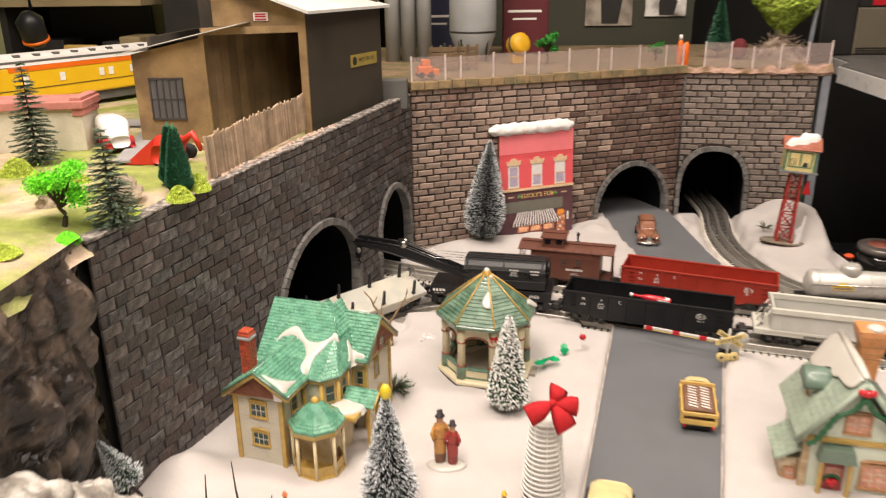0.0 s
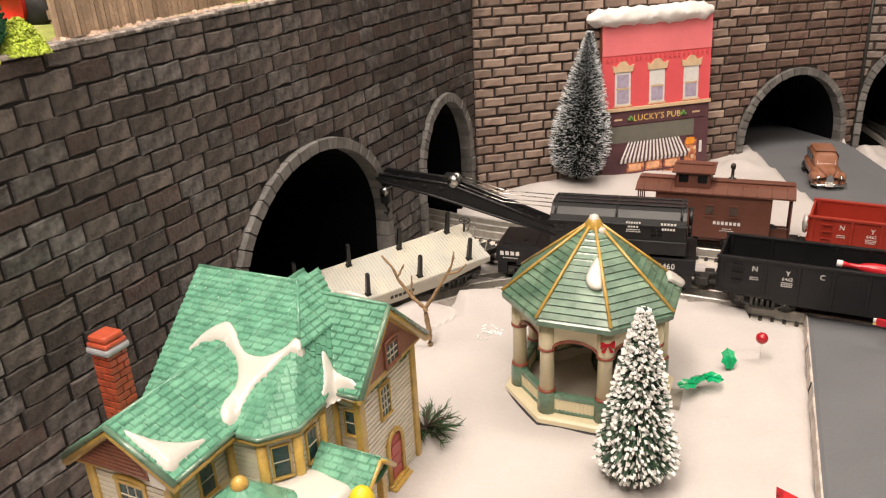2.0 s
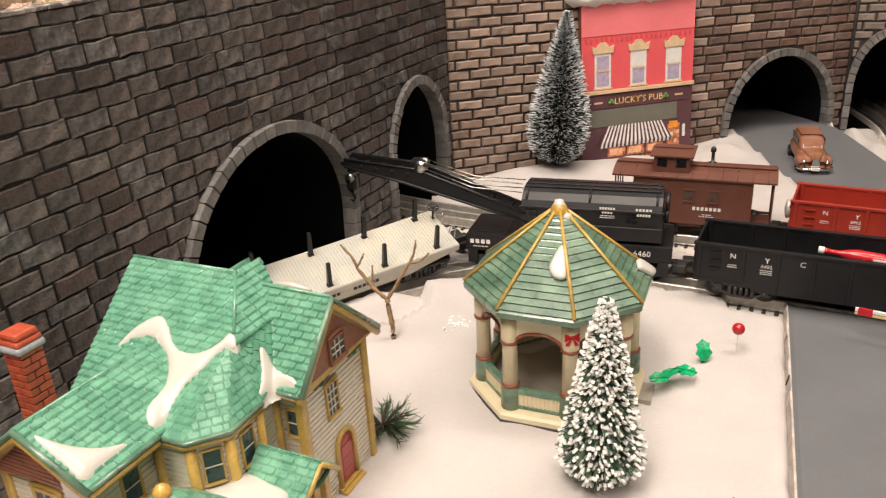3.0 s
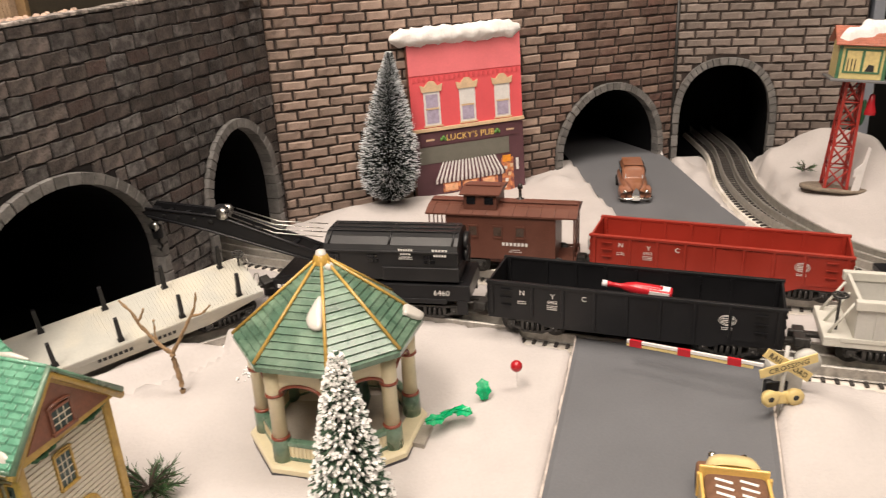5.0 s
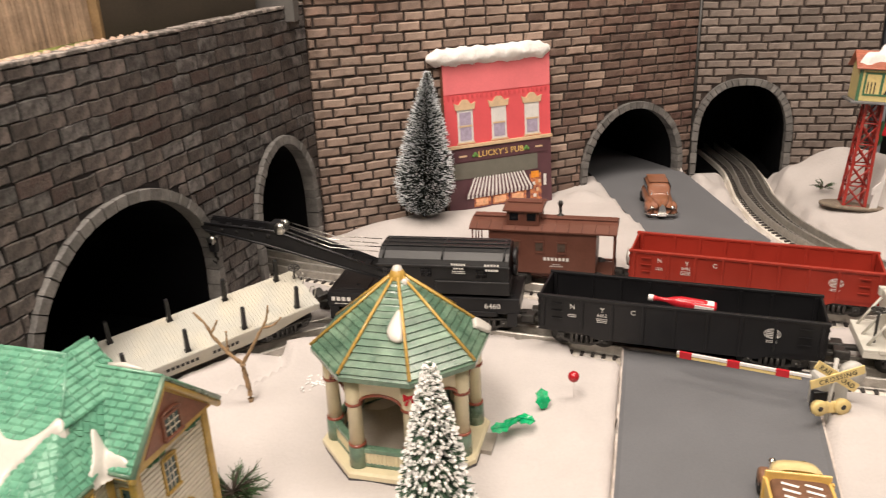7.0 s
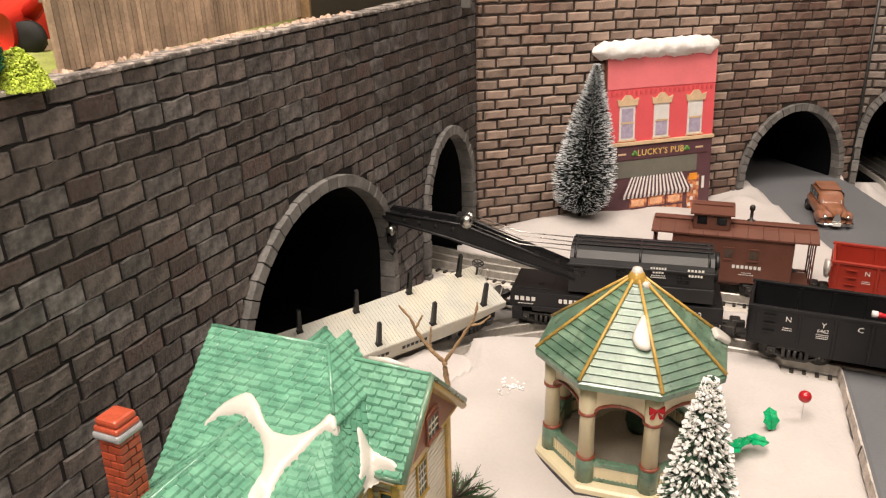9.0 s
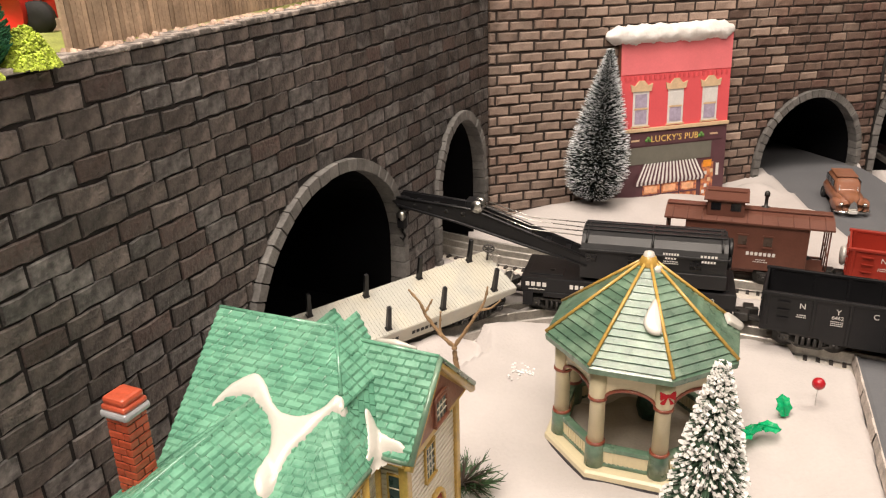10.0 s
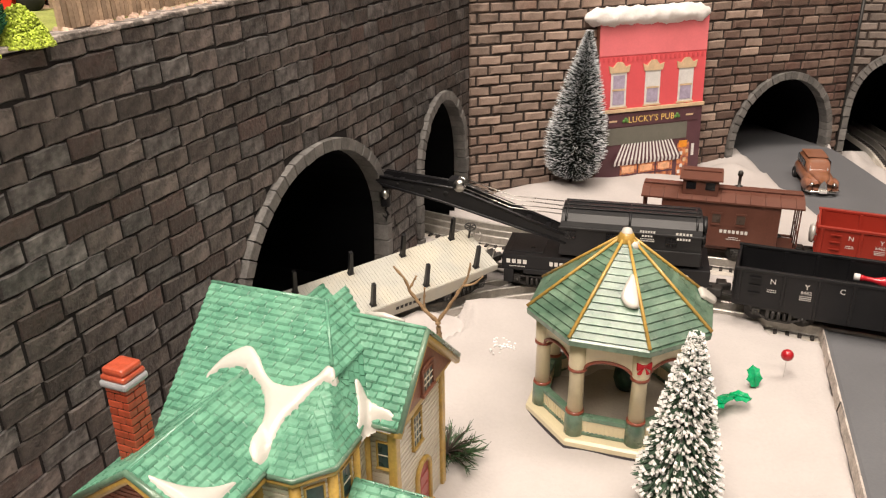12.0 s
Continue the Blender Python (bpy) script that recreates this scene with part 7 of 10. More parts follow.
part("body", loft([(-0.036, 0.010, 0.006, 0.014), (-0.034, 0.0130, 0.005, 0.0175), (-0.020, 0.0145, 0.005, 0.0195), (-0.010, 0.0155, 0.005, 0.0200), (0.010, 0.0160, 0.005, 0.0205), (0.030, 0.0155, 0.005, 0.0205), (0.035, 0.0135, 0.006, 0.0190)]), WOODY, wagon)
cabin = part("cabin", loft([(-0.0135, 0.0120, 0.015, 0.0200), (-0.0075, 0.0128, 0.015, 0.0310), (0.005, 0.0134, 0.015, 0.0330), (0.028, 0.0130, 0.015, 0.0325), (0.034, 0.0120, 0.015, 0.0270)]), WOODY, wagon)
part("windscreen", G().add([(-0.0098, -0.0131, 0.0205), (0.0098, -0.0131, 0.0205), (0.0090, -0.0078, 0.0292), (-0.0090, -0.0078, 0.0292)], [(0, 1, 2, 3)]).add([(-0.0098, -0.0128, 0.0200), (0.0098, -0.0128, 0.0200), (0.0090, -0.0070, 0.0292), (-0.0090, -0.0070, 0.0292)], [(3, 2, 1, 0)]), GLASS_D, cabin)
for s in (-1, 1):
    for y0, y1 in ((-0.004, 0.006), (0.008, 0.017), (0.019, 0.028)):
        part("side_window", G().box(min(s * 0.0130, s * 0.0138), max(s * 0.0130, s * 0.0138), y0, y1, 0.0225, 0.0290), GLASS_D, cabin)
    part("fender", loft([(-0.036, 0.0030, 0.004, 0.0120), (-0.030, 0.0046, 0.004, 0.0165), (-0.020, 0.0046, 0.004, 0.0160), (-0.008, 0.0025, 0.005, 0.0090)]), WOODY, wagon).location = (s * 0.0135, 0, 0)
    part("headlight", G().lathe([(0.0002, -0.0012), (0.0020, -0.0008), (0.0026, 0.0006), (0.0002, 0.002)], 14, pose(s * 0.0115, -0.0358, 0.0130, 90, 0, 0)), CHROME, wagon)
    for y in (-0.0235, 0.0240):
        tyre(wagon, s * 0.0145, y, 0.0066, 0.0045)
part("bonnet", loft([(-0.0375, 0.0030, 0.010, 0.0165), (-0.033, 0.0070, 0.010, 0.0215), (-0.022, 0.0095, 0.010, 0.0228), (-0.012, 0.0115, 0.010, 0.0225)]), WOODY, wagon)
part("grille", G().prism([(-0.0050, 0.0070), (0.0050, 0.0070), (0.0030, 0.0150), (0.0, 0.0185), (-0.0030, 0.0150)], -0.0386, -0.0366, "y"), CHROME, wagon)
part("bumper", G().tube([(-0.0175, -0.034, 0.0058), (-0.012, -0.0395, 0.0058), (0.012, -0.0395, 0.0058), (0.0175, -0.034, 0.0058)], 0.0015, 8), CHROME, wagon)
part("number_plate", G().box(-0.0040, 0.0040, -0.0420, -0.0408, 0.0050, 0.0080), WHITE_INK, wagon, "blank pale number plate")
part("roof_rack", G().box(-0.0110, 0.0110, -0.002, 0.028, 0.0328, 0.0336, bevel=0.0004), WOODY, wagon)

TRUCK_Y = mat("yellow_ochre_enamel", (0.68, 0.45, 0.13), 0.4, var=0.12, scale=120, coat=0.3)
TRUCK_C = mat("cream_enamel", (0.68, 0.54, 0.27), 0.4, var=0.1, scale=120, coat=0.3)
SACK = mat("brown_sacks", (0.19, 0.095, 0.055), 0.6, var=0.25, scale=200, bump=0.3, per_object=0.15)
truck = thing("delivery_truck", pose(0.2735, 0.7450, 0.0020, 0, 0, -13.5) @ Matrix.Diagonal((0.86, 0.90, 0.90, 1)), "yellow toy truck loaded with brown coffee sacks on the road", "truck", "toy vehicles")
part("chassis", G().box(-0.0150, 0.0150, -0.0420, 0.0400, 0.0040, 0.0095, bevel=0.001), BLACK, truck)
bed = part("load_bed", G().box(-0.0195, 0.0195, -0.0430, 0.0190, 0.0090, 0.0125, bevel=0.0008), TRUCK_Y, truck)
for s in (-1, 1):
    part("bed_side", G().box(min(s * 0.0195, s * 0.0175), max(s * 0.0195, s * 0.0175), -0.0430, 0.0190, 0.0110, 0.0245, bevel=0.0006), TRUCK_Y, bed)
    for y in (-0.040, -0.012, 0.016):
        part("stake", G().box(min(s * 0.0195, s * 0.0206), max(s * 0.0195, s * 0.0206), y - 0.0012, y + 0.0012, 0.0100, 0.0250), TRUCK_Y, bed)
part("tailgate", G().box(-0.0195, 0.0195, -0.0450, -0.0430, 0.0100, 0.0160, bevel=0.0006).box(-0.0195, 0.0195, -0.0450, -0.0430, 0.0205, 0.0250, bevel=0.0006).box(-0.0195, -0.0165, -0.0450, -0.0430, 0.0160, 0.0205).box(0.0165, 0.0195, -0.0450, -0.0430, 0.0160, 0.0205), TRUCK_Y, bed)
part("headboard", G().box(-0.0195, 0.0195, 0.0170, 0.0190, 0.0110, 0.0290, bevel=0.0008), TRUCK_Y, bed)
load = part("sack_load", loft([(-0.0425, 0.0150, 0.0120, 0.0215), (-0.0400, 0.0172, 0.0120, 0.0265), (0.0130, 0.0172, 0.0120, 0.0275), (0.0165, 0.0150, 0.0120, 0.0230)], 24, 6.0), SACK, truck, "brown stack of sacks")
for x in (-0.0068, 0.0068):
    for k in range(8):
        part("painted_marking", G().box(-0.0050, 0.0050, -0.0010, 0.0010, 0, 0.0003, bevel=0.0001), WHITE_INK, load).matrix_basis = pose(x, -0.0330 + k * 0.0058, 0.0268 + k * 0.0001, 0, 0, -16)
for y in (-0.0412, -0.0385):
    part("sack_fold", G().tube([(-0.0155, y, 0.0255), (0.0, y, 0.0268), (0.0155, y, 0.0255)], 0.0011, 6), SACK, load)
cabt = part("cab", loft([(0.0190, 0.0150, 0.008, 0.0300), (0.0215, 0.0160, 0.008, 0.0320), (0.0290, 0.0150, 0.008, 0.0300), (0.0330, 0.0110, 0.008, 0.0225)]), TRUCK_C, truck)
part("hood", loft([(0.0290, 0.0100, 0.008, 0.0215), (0.0400, 0.0085, 0.008, 0.0205), (0.0450, 0.0060, 0.008, 0.0175)]), TRUCK_C, truck)
for q in range(7):
    part("hood_louvre", G().box(-0.0122 + q * 0.0040, -0.0100 + q * 0.0040, 0.0195, 0.0200, 0.0140, 0.0290), TRUCK_C, cabt)
for s in (-1, 1):
    part("fender", loft([(0.0260, 0.0028, 0.006, 0.0110), (0.0320, 0.0045, 0.005, 0.0165), (0.0410, 0.0040, 0.005, 0.0150), (0.0450, 0.0020, 0.006, 0.0100)]), SACK, truck).location = (s * 0.0150, 0, 0)
    part("headlight", G().ball((s * 0.0095, 0.0445, 0.0165), 0.0028, 8), CHROME, truck)
    for y in (0.0345, -0.0240):
        tyre(truck, s * 0.0165, y, 0.0072, 0.0050)
    part("tail_light", G().ball((s * 0.0155, -0.0452, 0.0085), 0.0018, 8), PEN_RED, truck)
# cream car whose roof shows by the near road
cream = thing("cream_car", pose(0.1530, 0.5720, 0.0020, 0, 0, -14) @ Matrix.Diagonal((1.15, 1.1, 0.86, 1)), "cream toy car parked on the near end of the road", "car", "toy vehicles")
part("body", loft([(-0.040, 0.012, 0.005, 0.014), (-0.036, 0.0155, 0.004, 0.0170), (0.0, 0.0170, 0.004, 0.0190), (0.034, 0.0155, 0.004, 0.0170), (0.040, 0.012, 0.005, 0.014)]), TRUCK_C, cream)
part("cabin", loft([(-0.022, 0.0110, 0.014, 0.0190), (-0.012, 0.0130, 0.014, 0.0300), (0.010, 0.0130, 0.014, 0.0310), (0.022, 0.0110, 0.014, 0.0190)]), TRUCK_C, cream)
for s in (-1, 1):
    for y in (-0.025, 0.025):
        tyre(cream, s * 0.0150, y, 0.0070, 0.0045)

# ---- the pub front ----
PUB_RED = mat("printed_red_card", (0.74, 0.105, 0.12), 0.5, var=0.06, scale=40, bump=0.05)
PUB_PINK = mat("printed_pink_card", (0.82, 0.20, 0.22), 0.5, var=0.06, scale=40, bump=0.05)
PUB_PLUM = mat("printed_plum", (0.105, 0.045, 0.055), 0.5, var=0.15, scale=60, bump=0.05)
PUB_GREY = mat("printed_grey_green", (0.15, 0.145, 0.12), 0.5, var=0.12, scale=60, bump=0.05)
PUB_CREAM = mat("printed_cream", (0.66, 0.48, 0.30), 0.5, var=0.12, scale=150, bump=0)
PUB_WHITE = mat("printed_white", (0.72, 0.70, 0.68), 0.5, var=0.08, scale=150, bump=0)
PUB_LILAC = mat("printed_lilac", (0.42, 0.36, 0.48), 0.4, var=0.2, scale=200, bump=0)
PUB_WARM = mat("printed_warm_glow", (0.62, 0.24, 0.10), 0.5, var=0.4, scale=160, bump=0, second=(0.25, 0.07, 0.06), patch=170)
PUB_ORANGE = mat("printed_orange", (0.80, 0.30, 0.03), 0.5, var=0.2, scale=160, bump=0)
PUB_GREEN = mat("printed_green", (0.10, 0.24, 0.05), 0.5, var=0.2, bump=0)
PW = 0.139
pub = thing("pub_facade", pose(0.1011, 1.2822, 0, -3.5, 0, 23.0), "printed card pub front with red upper storey and snow on top", "building")
part("backing", G().box(0, PW, 0.0004, 0.0065, -0.004, 0.1870, bevel=0.0006), BROWN_G, pub, "brown card sides")
part("upper_storey", G().box(0.0005, PW - 0.0005, -0.0004, 0.0010, 0.0905, 0.1865), PUB_RED, pub)
part("cornice_band", G().box(0.0005, PW - 0.0005, -0.0010, 0.0006, 0.1490, 0.1868), PUB_PINK, pub)
for k in range(22):
    x = 0.006 + k * (PW - 0.012) / 21
    part("dentil", G().box(x - 0.0012, x + 0.0012, -0.0012, -0.0004, 0.1425, 0.1470), mat("printed_deep_red", (0.64, 0.085, 0.095), 0.5, var=0.06, bump=0), pub)
part("ground_storey", G().box(0.0005, PW - 0.0005, -0.0004, 0.0010, -0.004, 0.0870), PUB_PLUM, pub)
part("ledge", G().box(-0.0005, PW + 0.0005, -0.0030, 0.0008, 0.0866, 0.0905, bevel=0.0004), PUB_CREAM, pub)
for x in (0.0255, 0.0690, 0.1130):
    w = part("window", G().box(x - 0.0098, x + 0.0098, -0.0010, 0.0002, 0.0930, 0.1305), PUB_WHITE, pub)
    part("upper_pane", G().box(x - 0.0072, x + 0.0072, -0.0013, -0.0008, 0.1130, 0.1275), PUB_WHITE if x > 0.03 else PUB_LILAC, w)
    part("lower_pane", G().box(x - 0.0072, x + 0.0072, -0.0014, -0.0009, 0.0955, 0.1110), PUB_LILAC, w)
    part("sash_bar", G().box(x - 0.0080, x + 0.0080, -0.0017, -0.0010, 0.1108, 0.1126), PUB_CREAM, w)
    g = G().prism([(x - 0.0118, 0.1305), (x + 0.0118, 0.1305), (x + 0.0135, 0.1385), (x + 0.0080, 0.1365), (x + 0.0030, 0.1420), (x - 0.0030, 0.1420), (x - 0.0080, 0.1365), (x - 0.0135, 0.1385)], -0.0020, 0.0, "y")
    part("window_crest", g, PUB_CREAM, w, "ornate tan crest")
    part("window_sill", G().box(x - 0.0112, x + 0.0112, -0.0018, 0.0, 0.0915, 0.0932), PUB_CREAM, w)
part("sign_board", G().box(0.0080, PW - 0.0060, -0.0012, 0.0, 0.0705, 0.0850), PUB_PLUM, pub)
lettering("LUCKY'S PUB", 0.0100, mat("gold_letter", (0.80, 0.55, 0.16), 0.4, var=0.05, bump=0), pub, pose(0.0700, -0.0014, 0.0770, 90, 0, 0), spacing=1.05)
for x in (0.0360, 0.1040):
    part("shamrock", G().ball((x, -0.0014, 0.0785), 0.0020, 8, 1.0).ball((x - 0.0022, -0.0014, 0.0762), 0.0019, 8).ball((x + 0.0022, -0.0014, 0.0762), 0.0019, 8), PUB_GREEN, pub, "green shamrock")
for x in (0.0200, 0.1210):
    part("painted_marking", G().box(x - 0.0050, x + 0.0050, -0.0015, -0.0010, 0.0760, 0.0780), PUB_CREAM, pub)
part("fascia", G().box(0.0060, PW - 0.0200, -0.0010, 0.0, 0.0500, 0.0690), PUB_GREY, pub)
aw = part("awning", G().add([(0.0200, -0.0026, 0.0300), (0.1120, -0.0026, 0.0300), (0.1010, -0.0002, 0.0510), (0.0320, -0.0002, 0.0510), (0.0200, -0.0016, 0.0255), (0.1120, -0.0016, 0.0255)], [(0, 1, 2, 3), (4, 5, 1, 0)]), PUB_PLUM, pub, "striped cream and brown awning")
for k in range(1, 34, 2):
    x0, x1 = 0.0200 + 0.0920 * k / 35, 0.0200 + 0.0920 * (k + 1) / 35
    t0, t1 = 0.0320 + 0.0690 * k / 35, 0.0320 + 0.0690 * (k + 1) / 35
    part("awning_stripe", G().add([(x0, -0.0030, 0.0300), (x1, -0.0030, 0.0300), (t1, -0.0006, 0.0510), (t0, -0.0006, 0.0510), (x0, -0.0020, 0.0255), (x1, -0.0020, 0.0255)], [(0, 1, 2, 3), (4, 5, 1, 0)]), PUB_WHITE, aw)
PUB_GLOW = mat("printed_bright_glow", (0.78, 0.42, 0.24), 0.5, var=0.3, scale=160, bump=0)
for x0, x1 in ((0.0320, 0.0540), (0.0565, 0.0780), (0.0805, 0.1020)):
    w = part("shop_window", G().box(x0, x1, -0.0010, 0.0, 0.0010, 0.0250), PUB_WARM, pub, "printed glowing shop window")
    part("transom", G().box(x0, x1, -0.0014, -0.0008, 0.0125, 0.0145), PUB_PLUM, w)
    part("lit_pane", G().box(x0 + 0.0020, x1 - 0.0040, -0.0013, -0.0009, 0.0160, 0.0235), PUB_GLOW, w)
    part("stall_riser", G().box(x0, x1, -0.0014, -0.0008, 0.0010, 0.0045), PUB_PLUM, w)
dr = part("pub_door", G().box(0.1080, 0.1235, -0.0010, 0.0, -0.002, 0.0440), PUB_WARM, pub, "printed doorway")
part("door_sign", G().box(0.1095, 0.1205, -0.0016, -0.0008, 0.0390, 0.0470, bevel=0.0003), PUB_ORANGE, dr)
part("notice", G().box(0.1270, 0.1305, -0.0014, -0.0008, 0.0280, 0.0420), PUB_WHITE, pub)
for k, (x, z) in enumerate(((0.1130, 0.030), (0.1180, 0.022), (0.1140, 0.015), (0.1210, 0.032), (0.1110, 0.008))):
    part("notice", G().box(x - 0.0018, x + 0.0018, -0.0015, -0.0009, z, z + 0.0040), PUB_CREAM if k % 2 else PUB_WHITE, dr)
def cotton_roll(a, b, radius, seed):
    """A soft, uneven roll of cotton between two points."""
    rows, n, m = [], 70, 18
    for k in range(n + 1):
        t = k / n
        end = min(1, 3.2 * math.sqrt(max(min(t, 1 - t), 0)))
        c = a.lerp(b, t) + Vector((0, 0.0012 * noise.noise(Vector((t * 9, seed, 0))), 0.0018 * noise.noise(Vector((t * 7, seed, 4)))))
        for q in range(m):
            ang = 2 * math.pi * q / m
            d = Vector((0, math.cos(ang), math.sin(ang)))
            w = radius * end * (1 + 0.30 * noise.noise(Vector((t * 16, d.y * 1.4, d.z * 1.4 + seed))) + 0.16 * noise.noise(Vector((t * 55, d.y * 4, d.z * 4 + seed))))
            rows.append(c + d * w)
    f = [(k * m + q, k * m + (q + 1) % m, (k + 1) * m + (q + 1) % m, (k + 1) * m + q) for k in range(n) for q in range(m)]
    return G().add(rows, f, None, True)


g = cotton_roll(Vector((-0.018, 0.002, 0.1895)), Vector((PW + 0.003, 0.002, 0.1905)), 0.0098, 3)
solo("roof_snow", g, COTTON_LIFTED, "roll of white cotton snow along the pub roof", "snow", pub.matrix_world.copy())

# ---- watch tower ----
TOWER_RED = mat("red_lithographed_tin", (0.36, 0.03, 0.022), 0.4, var=0.15, scale=150, coat=0.2)
TOWER_Y = mat("yellow_lithographed_tin", (0.66, 0.55, 0.24), 0.4, var=0.1, scale=150, coat=0.2)
TOWER_G = mat("green_lithographed_tin", (0.06, 0.17, 0.09), 0.4, var=0.15, scale=150, coat=0.2)
TILE_R = mat("printed_roof_tile", (0.34, 0.095, 0.05), 0.45, var=0.15, scale=150, coat=0.15, per_object=0.15)
tw = thing("signal_tower", pose(0.5600, 1.2570, 0.0115, -2.0, 3.5, -16.0), "red lattice tower with a yellow and green signal cabin", "tower")
part("base_plate", G().lathe([(0.0300, -0.002), (0.0300, 0.0008), (0.0285, 0.0015), (0.0002, 0.0015)], 22, Matrix.Diagonal((1.15, 0.62, 1, 1))), mat("grey_brown_base", (0.21, 0.17, 0.13), 0.8, var=0.3, scale=150, bump=0.6), tw)
TB, TT, TZ = 0.0112, 0.0078, 0.1170
for sx in (-1, 1):
    for sy in (-1, 1):
        part("leg", G().add([(sx * TB - 0.0014, sy * TB - 0.0014, 0), (sx * TB + 0.0014, sy * TB - 0.0014, 0), (sx * TB + 0.0014, sy * TB + 0.0014, 0), (sx * TB - 0.0014, sy * TB + 0.0014, 0), (sx * TT - 0.0014, sy * TT - 0.0014, TZ), (sx * TT + 0.0014, sy * TT - 0.0014, TZ), (sx * TT + 0.0014, sy * TT + 0.0014, TZ), (sx * TT - 0.0014, sy * TT + 0.0014, TZ)],
                            [(0, 1, 5, 4), (1, 2, 6, 5), (2, 3, 7, 6), (3, 0, 4, 7), (4, 5, 6, 7), (3, 2, 1, 0)]), TOWER_RED, tw)
for k in range(5):
    z0, z1 = TZ * k / 5, TZ * (k + 1) / 5
    h0, h1 = TB + (TT - TB) * k / 5, TB + (TT - TB) * (k + 1) / 5
    for side in range(4):
        m = pose(0, 0, 0, 0, 0, 90 * side)
        for s in (-1, 1):
            part("lattice_brace", G().tube([m @ Vector((-s * h0, -h0, z0)), m @ Vector((s * h1, -h1, z1))], 0.0009, 5), TOWER_RED, tw)
        part("lattice_bar", G().tube([m @ Vector((-h0, -h0, z0 + 0.001)), m @ Vector((h0, -h0, z0 + 0.001))], 0.0009, 5), TOWER_RED, tw)
part("platform", G().box(-0.0345, 0.0345, -0.0290, 0.0290, TZ, TZ + 0.0030, bevel=0.0008), mat("grey_tin_platform", (0.16, 0.16, 0.165), 0.5, var=0.2), tw)
cb = part("cabin", G().box(-0.0285, 0.0285, -0.0220, 0.0220, TZ + 0.003, TZ + 0.0460, bevel=0.0006), TOWER_Y, tw)
part("cabin_trim", G().box(-0.0287, -0.0245, -0.0225, -0.0218, TZ + 0.003, TZ + 0.046).box(0.0245, 0.0287, -0.0225, -0.0218, TZ + 0.003, TZ + 0.046).box(-0.0245, 0.0245, -0.0225, -0.0218, TZ + 0.041, TZ + 0.046), TOWER_G, cb)
part("window_frame", G().box(-0.0215, 0.0215, -0.0227, -0.0216, TZ + 0.0100, TZ + 0.0122).box(-0.0215, 0.0215, -0.0227, -0.0216, TZ + 0.0365, TZ + 0.0387).box(-0.0215, -0.0190, -0.0227, -0.0216, TZ + 0.0122, TZ + 0.0365).box(0.0190, 0.0215, -0.0227, -0.0216, TZ + 0.0122, TZ + 0.0365).box(-0.0016, 0.0016, -0.0227, -0.0216, TZ + 0.0122, TZ + 0.0365), TOWER_G, cb)
for x0, x1 in ((-0.0190, -0.0016), (0.0016, 0.0190)):
    part("window", G().box(x0, x1, -0.0222, -0.0217, TZ + 0.0122, TZ + 0.0365), mat("printed_lit_window", (0.72, 0.58, 0.26), 0.4, var=0.15, scale=200, bump=0), cb)
for k in range(3):
    part("signal_lever", G().box(-0.0170 + k * 0.0042, -0.0158 + k * 0.0042, -0.0226, -0.0220, TZ + 0.0125, TZ + 0.0270), BLACK_INK, cb)
part("painted_marking", G().prism([(0.0040, 0.0125), (0.0150, 0.0125), (0.0140, 0.0200), (0.0080, 0.0210)], -0.0226, -0.0220, "y", pose(0, 0, TZ)), BLACK_INK, cb)
rt = [(-0.0345, TZ + 0.0440), (0.0345, TZ + 0.0440)]
roofs = []
for s in (-1, 1):
    poly = [(-0.0345, s * 0.0290, TZ + 0.0435), (0.0345, s * 0.0290, TZ + 0.0435), (0.0345, 0, TZ + 0.0640), (-0.0345, 0, TZ + 0.0640)]
    roof_slope("roof", poly, 0.0012, TILE_R, tw, row=0.0042, width=0.0085, lift=0.0005, rnd=random.Random(3), budget=[80 if s < 0 else 0], piece="tile")
part("gable_end", G().prism([(-0.0215, TZ + 0.0455), (0.0215, TZ + 0.0455), (0.0, TZ + 0.0605)], -0.0280, 0.0280, "x"), TOWER_Y, tw)
g = drape([(-0.0300, -0.0200), (-0.0220, -0.0100), (-0.0080, -0.0080), (-0.0030, 0.0030), (0.0080, 0.0090), (0.0240, 0.0080), (0.0310, 0.0010), (0.0260, -0.0080), (0.0140, -0.0110), (0.0060, -0.0170), (-0.0080, -0.0180), (-0.0200, -0.0230)],
          lambda x, y: TZ + 0.0640 - 0.0205 * abs(y) / 0.029 + 0.0022 * noise.noise(Vector((x * 160, y * 160, 3))), 0.0062, 0.0010)
CABIN = Matrix.Translation((0, 0, TZ)) @ Matrix.Diagonal((0.81, 0.81, 0.85, 1)) @ Matrix.Translation((0, 0, -TZ))
for ob in tw.children:
    if ob.name.split(".")[0] in ("platform", "cabin", "roof", "gable_end"):
        ob.matrix_basis = CABIN @ ob.matrix_basis
solo("roof_snow", g, COTTON_LIFTED, "tuft of white cotton snow on the tower roof", "snow", tw.matrix_world @ CABIN)
solo("snow_shovel_card", G().prism([(-0.004, 0.0), (0.005, 0.0), (0.006, 0.050), (0.003, 0.052), (0.0015, 0.034), (-0.007, 0.026), (-0.006, 0.018), (-0.003, 0.020)], -0.0006, 0.0006, "y"), PEN_WHITE, "white card cut-out leaning on the red tower", "card", pose(0.5740, 1.2390, 0.009, 0, 8, 10))
hang = thing("hanging_ornament", pose(0.5860, 1.2520, 0.1210, -2, 3.5, -16) @ Matrix.Diagonal((0.62, 0.62, 0.85, 1)), "red and green bell ornament hanging under the cabin", "ornament")
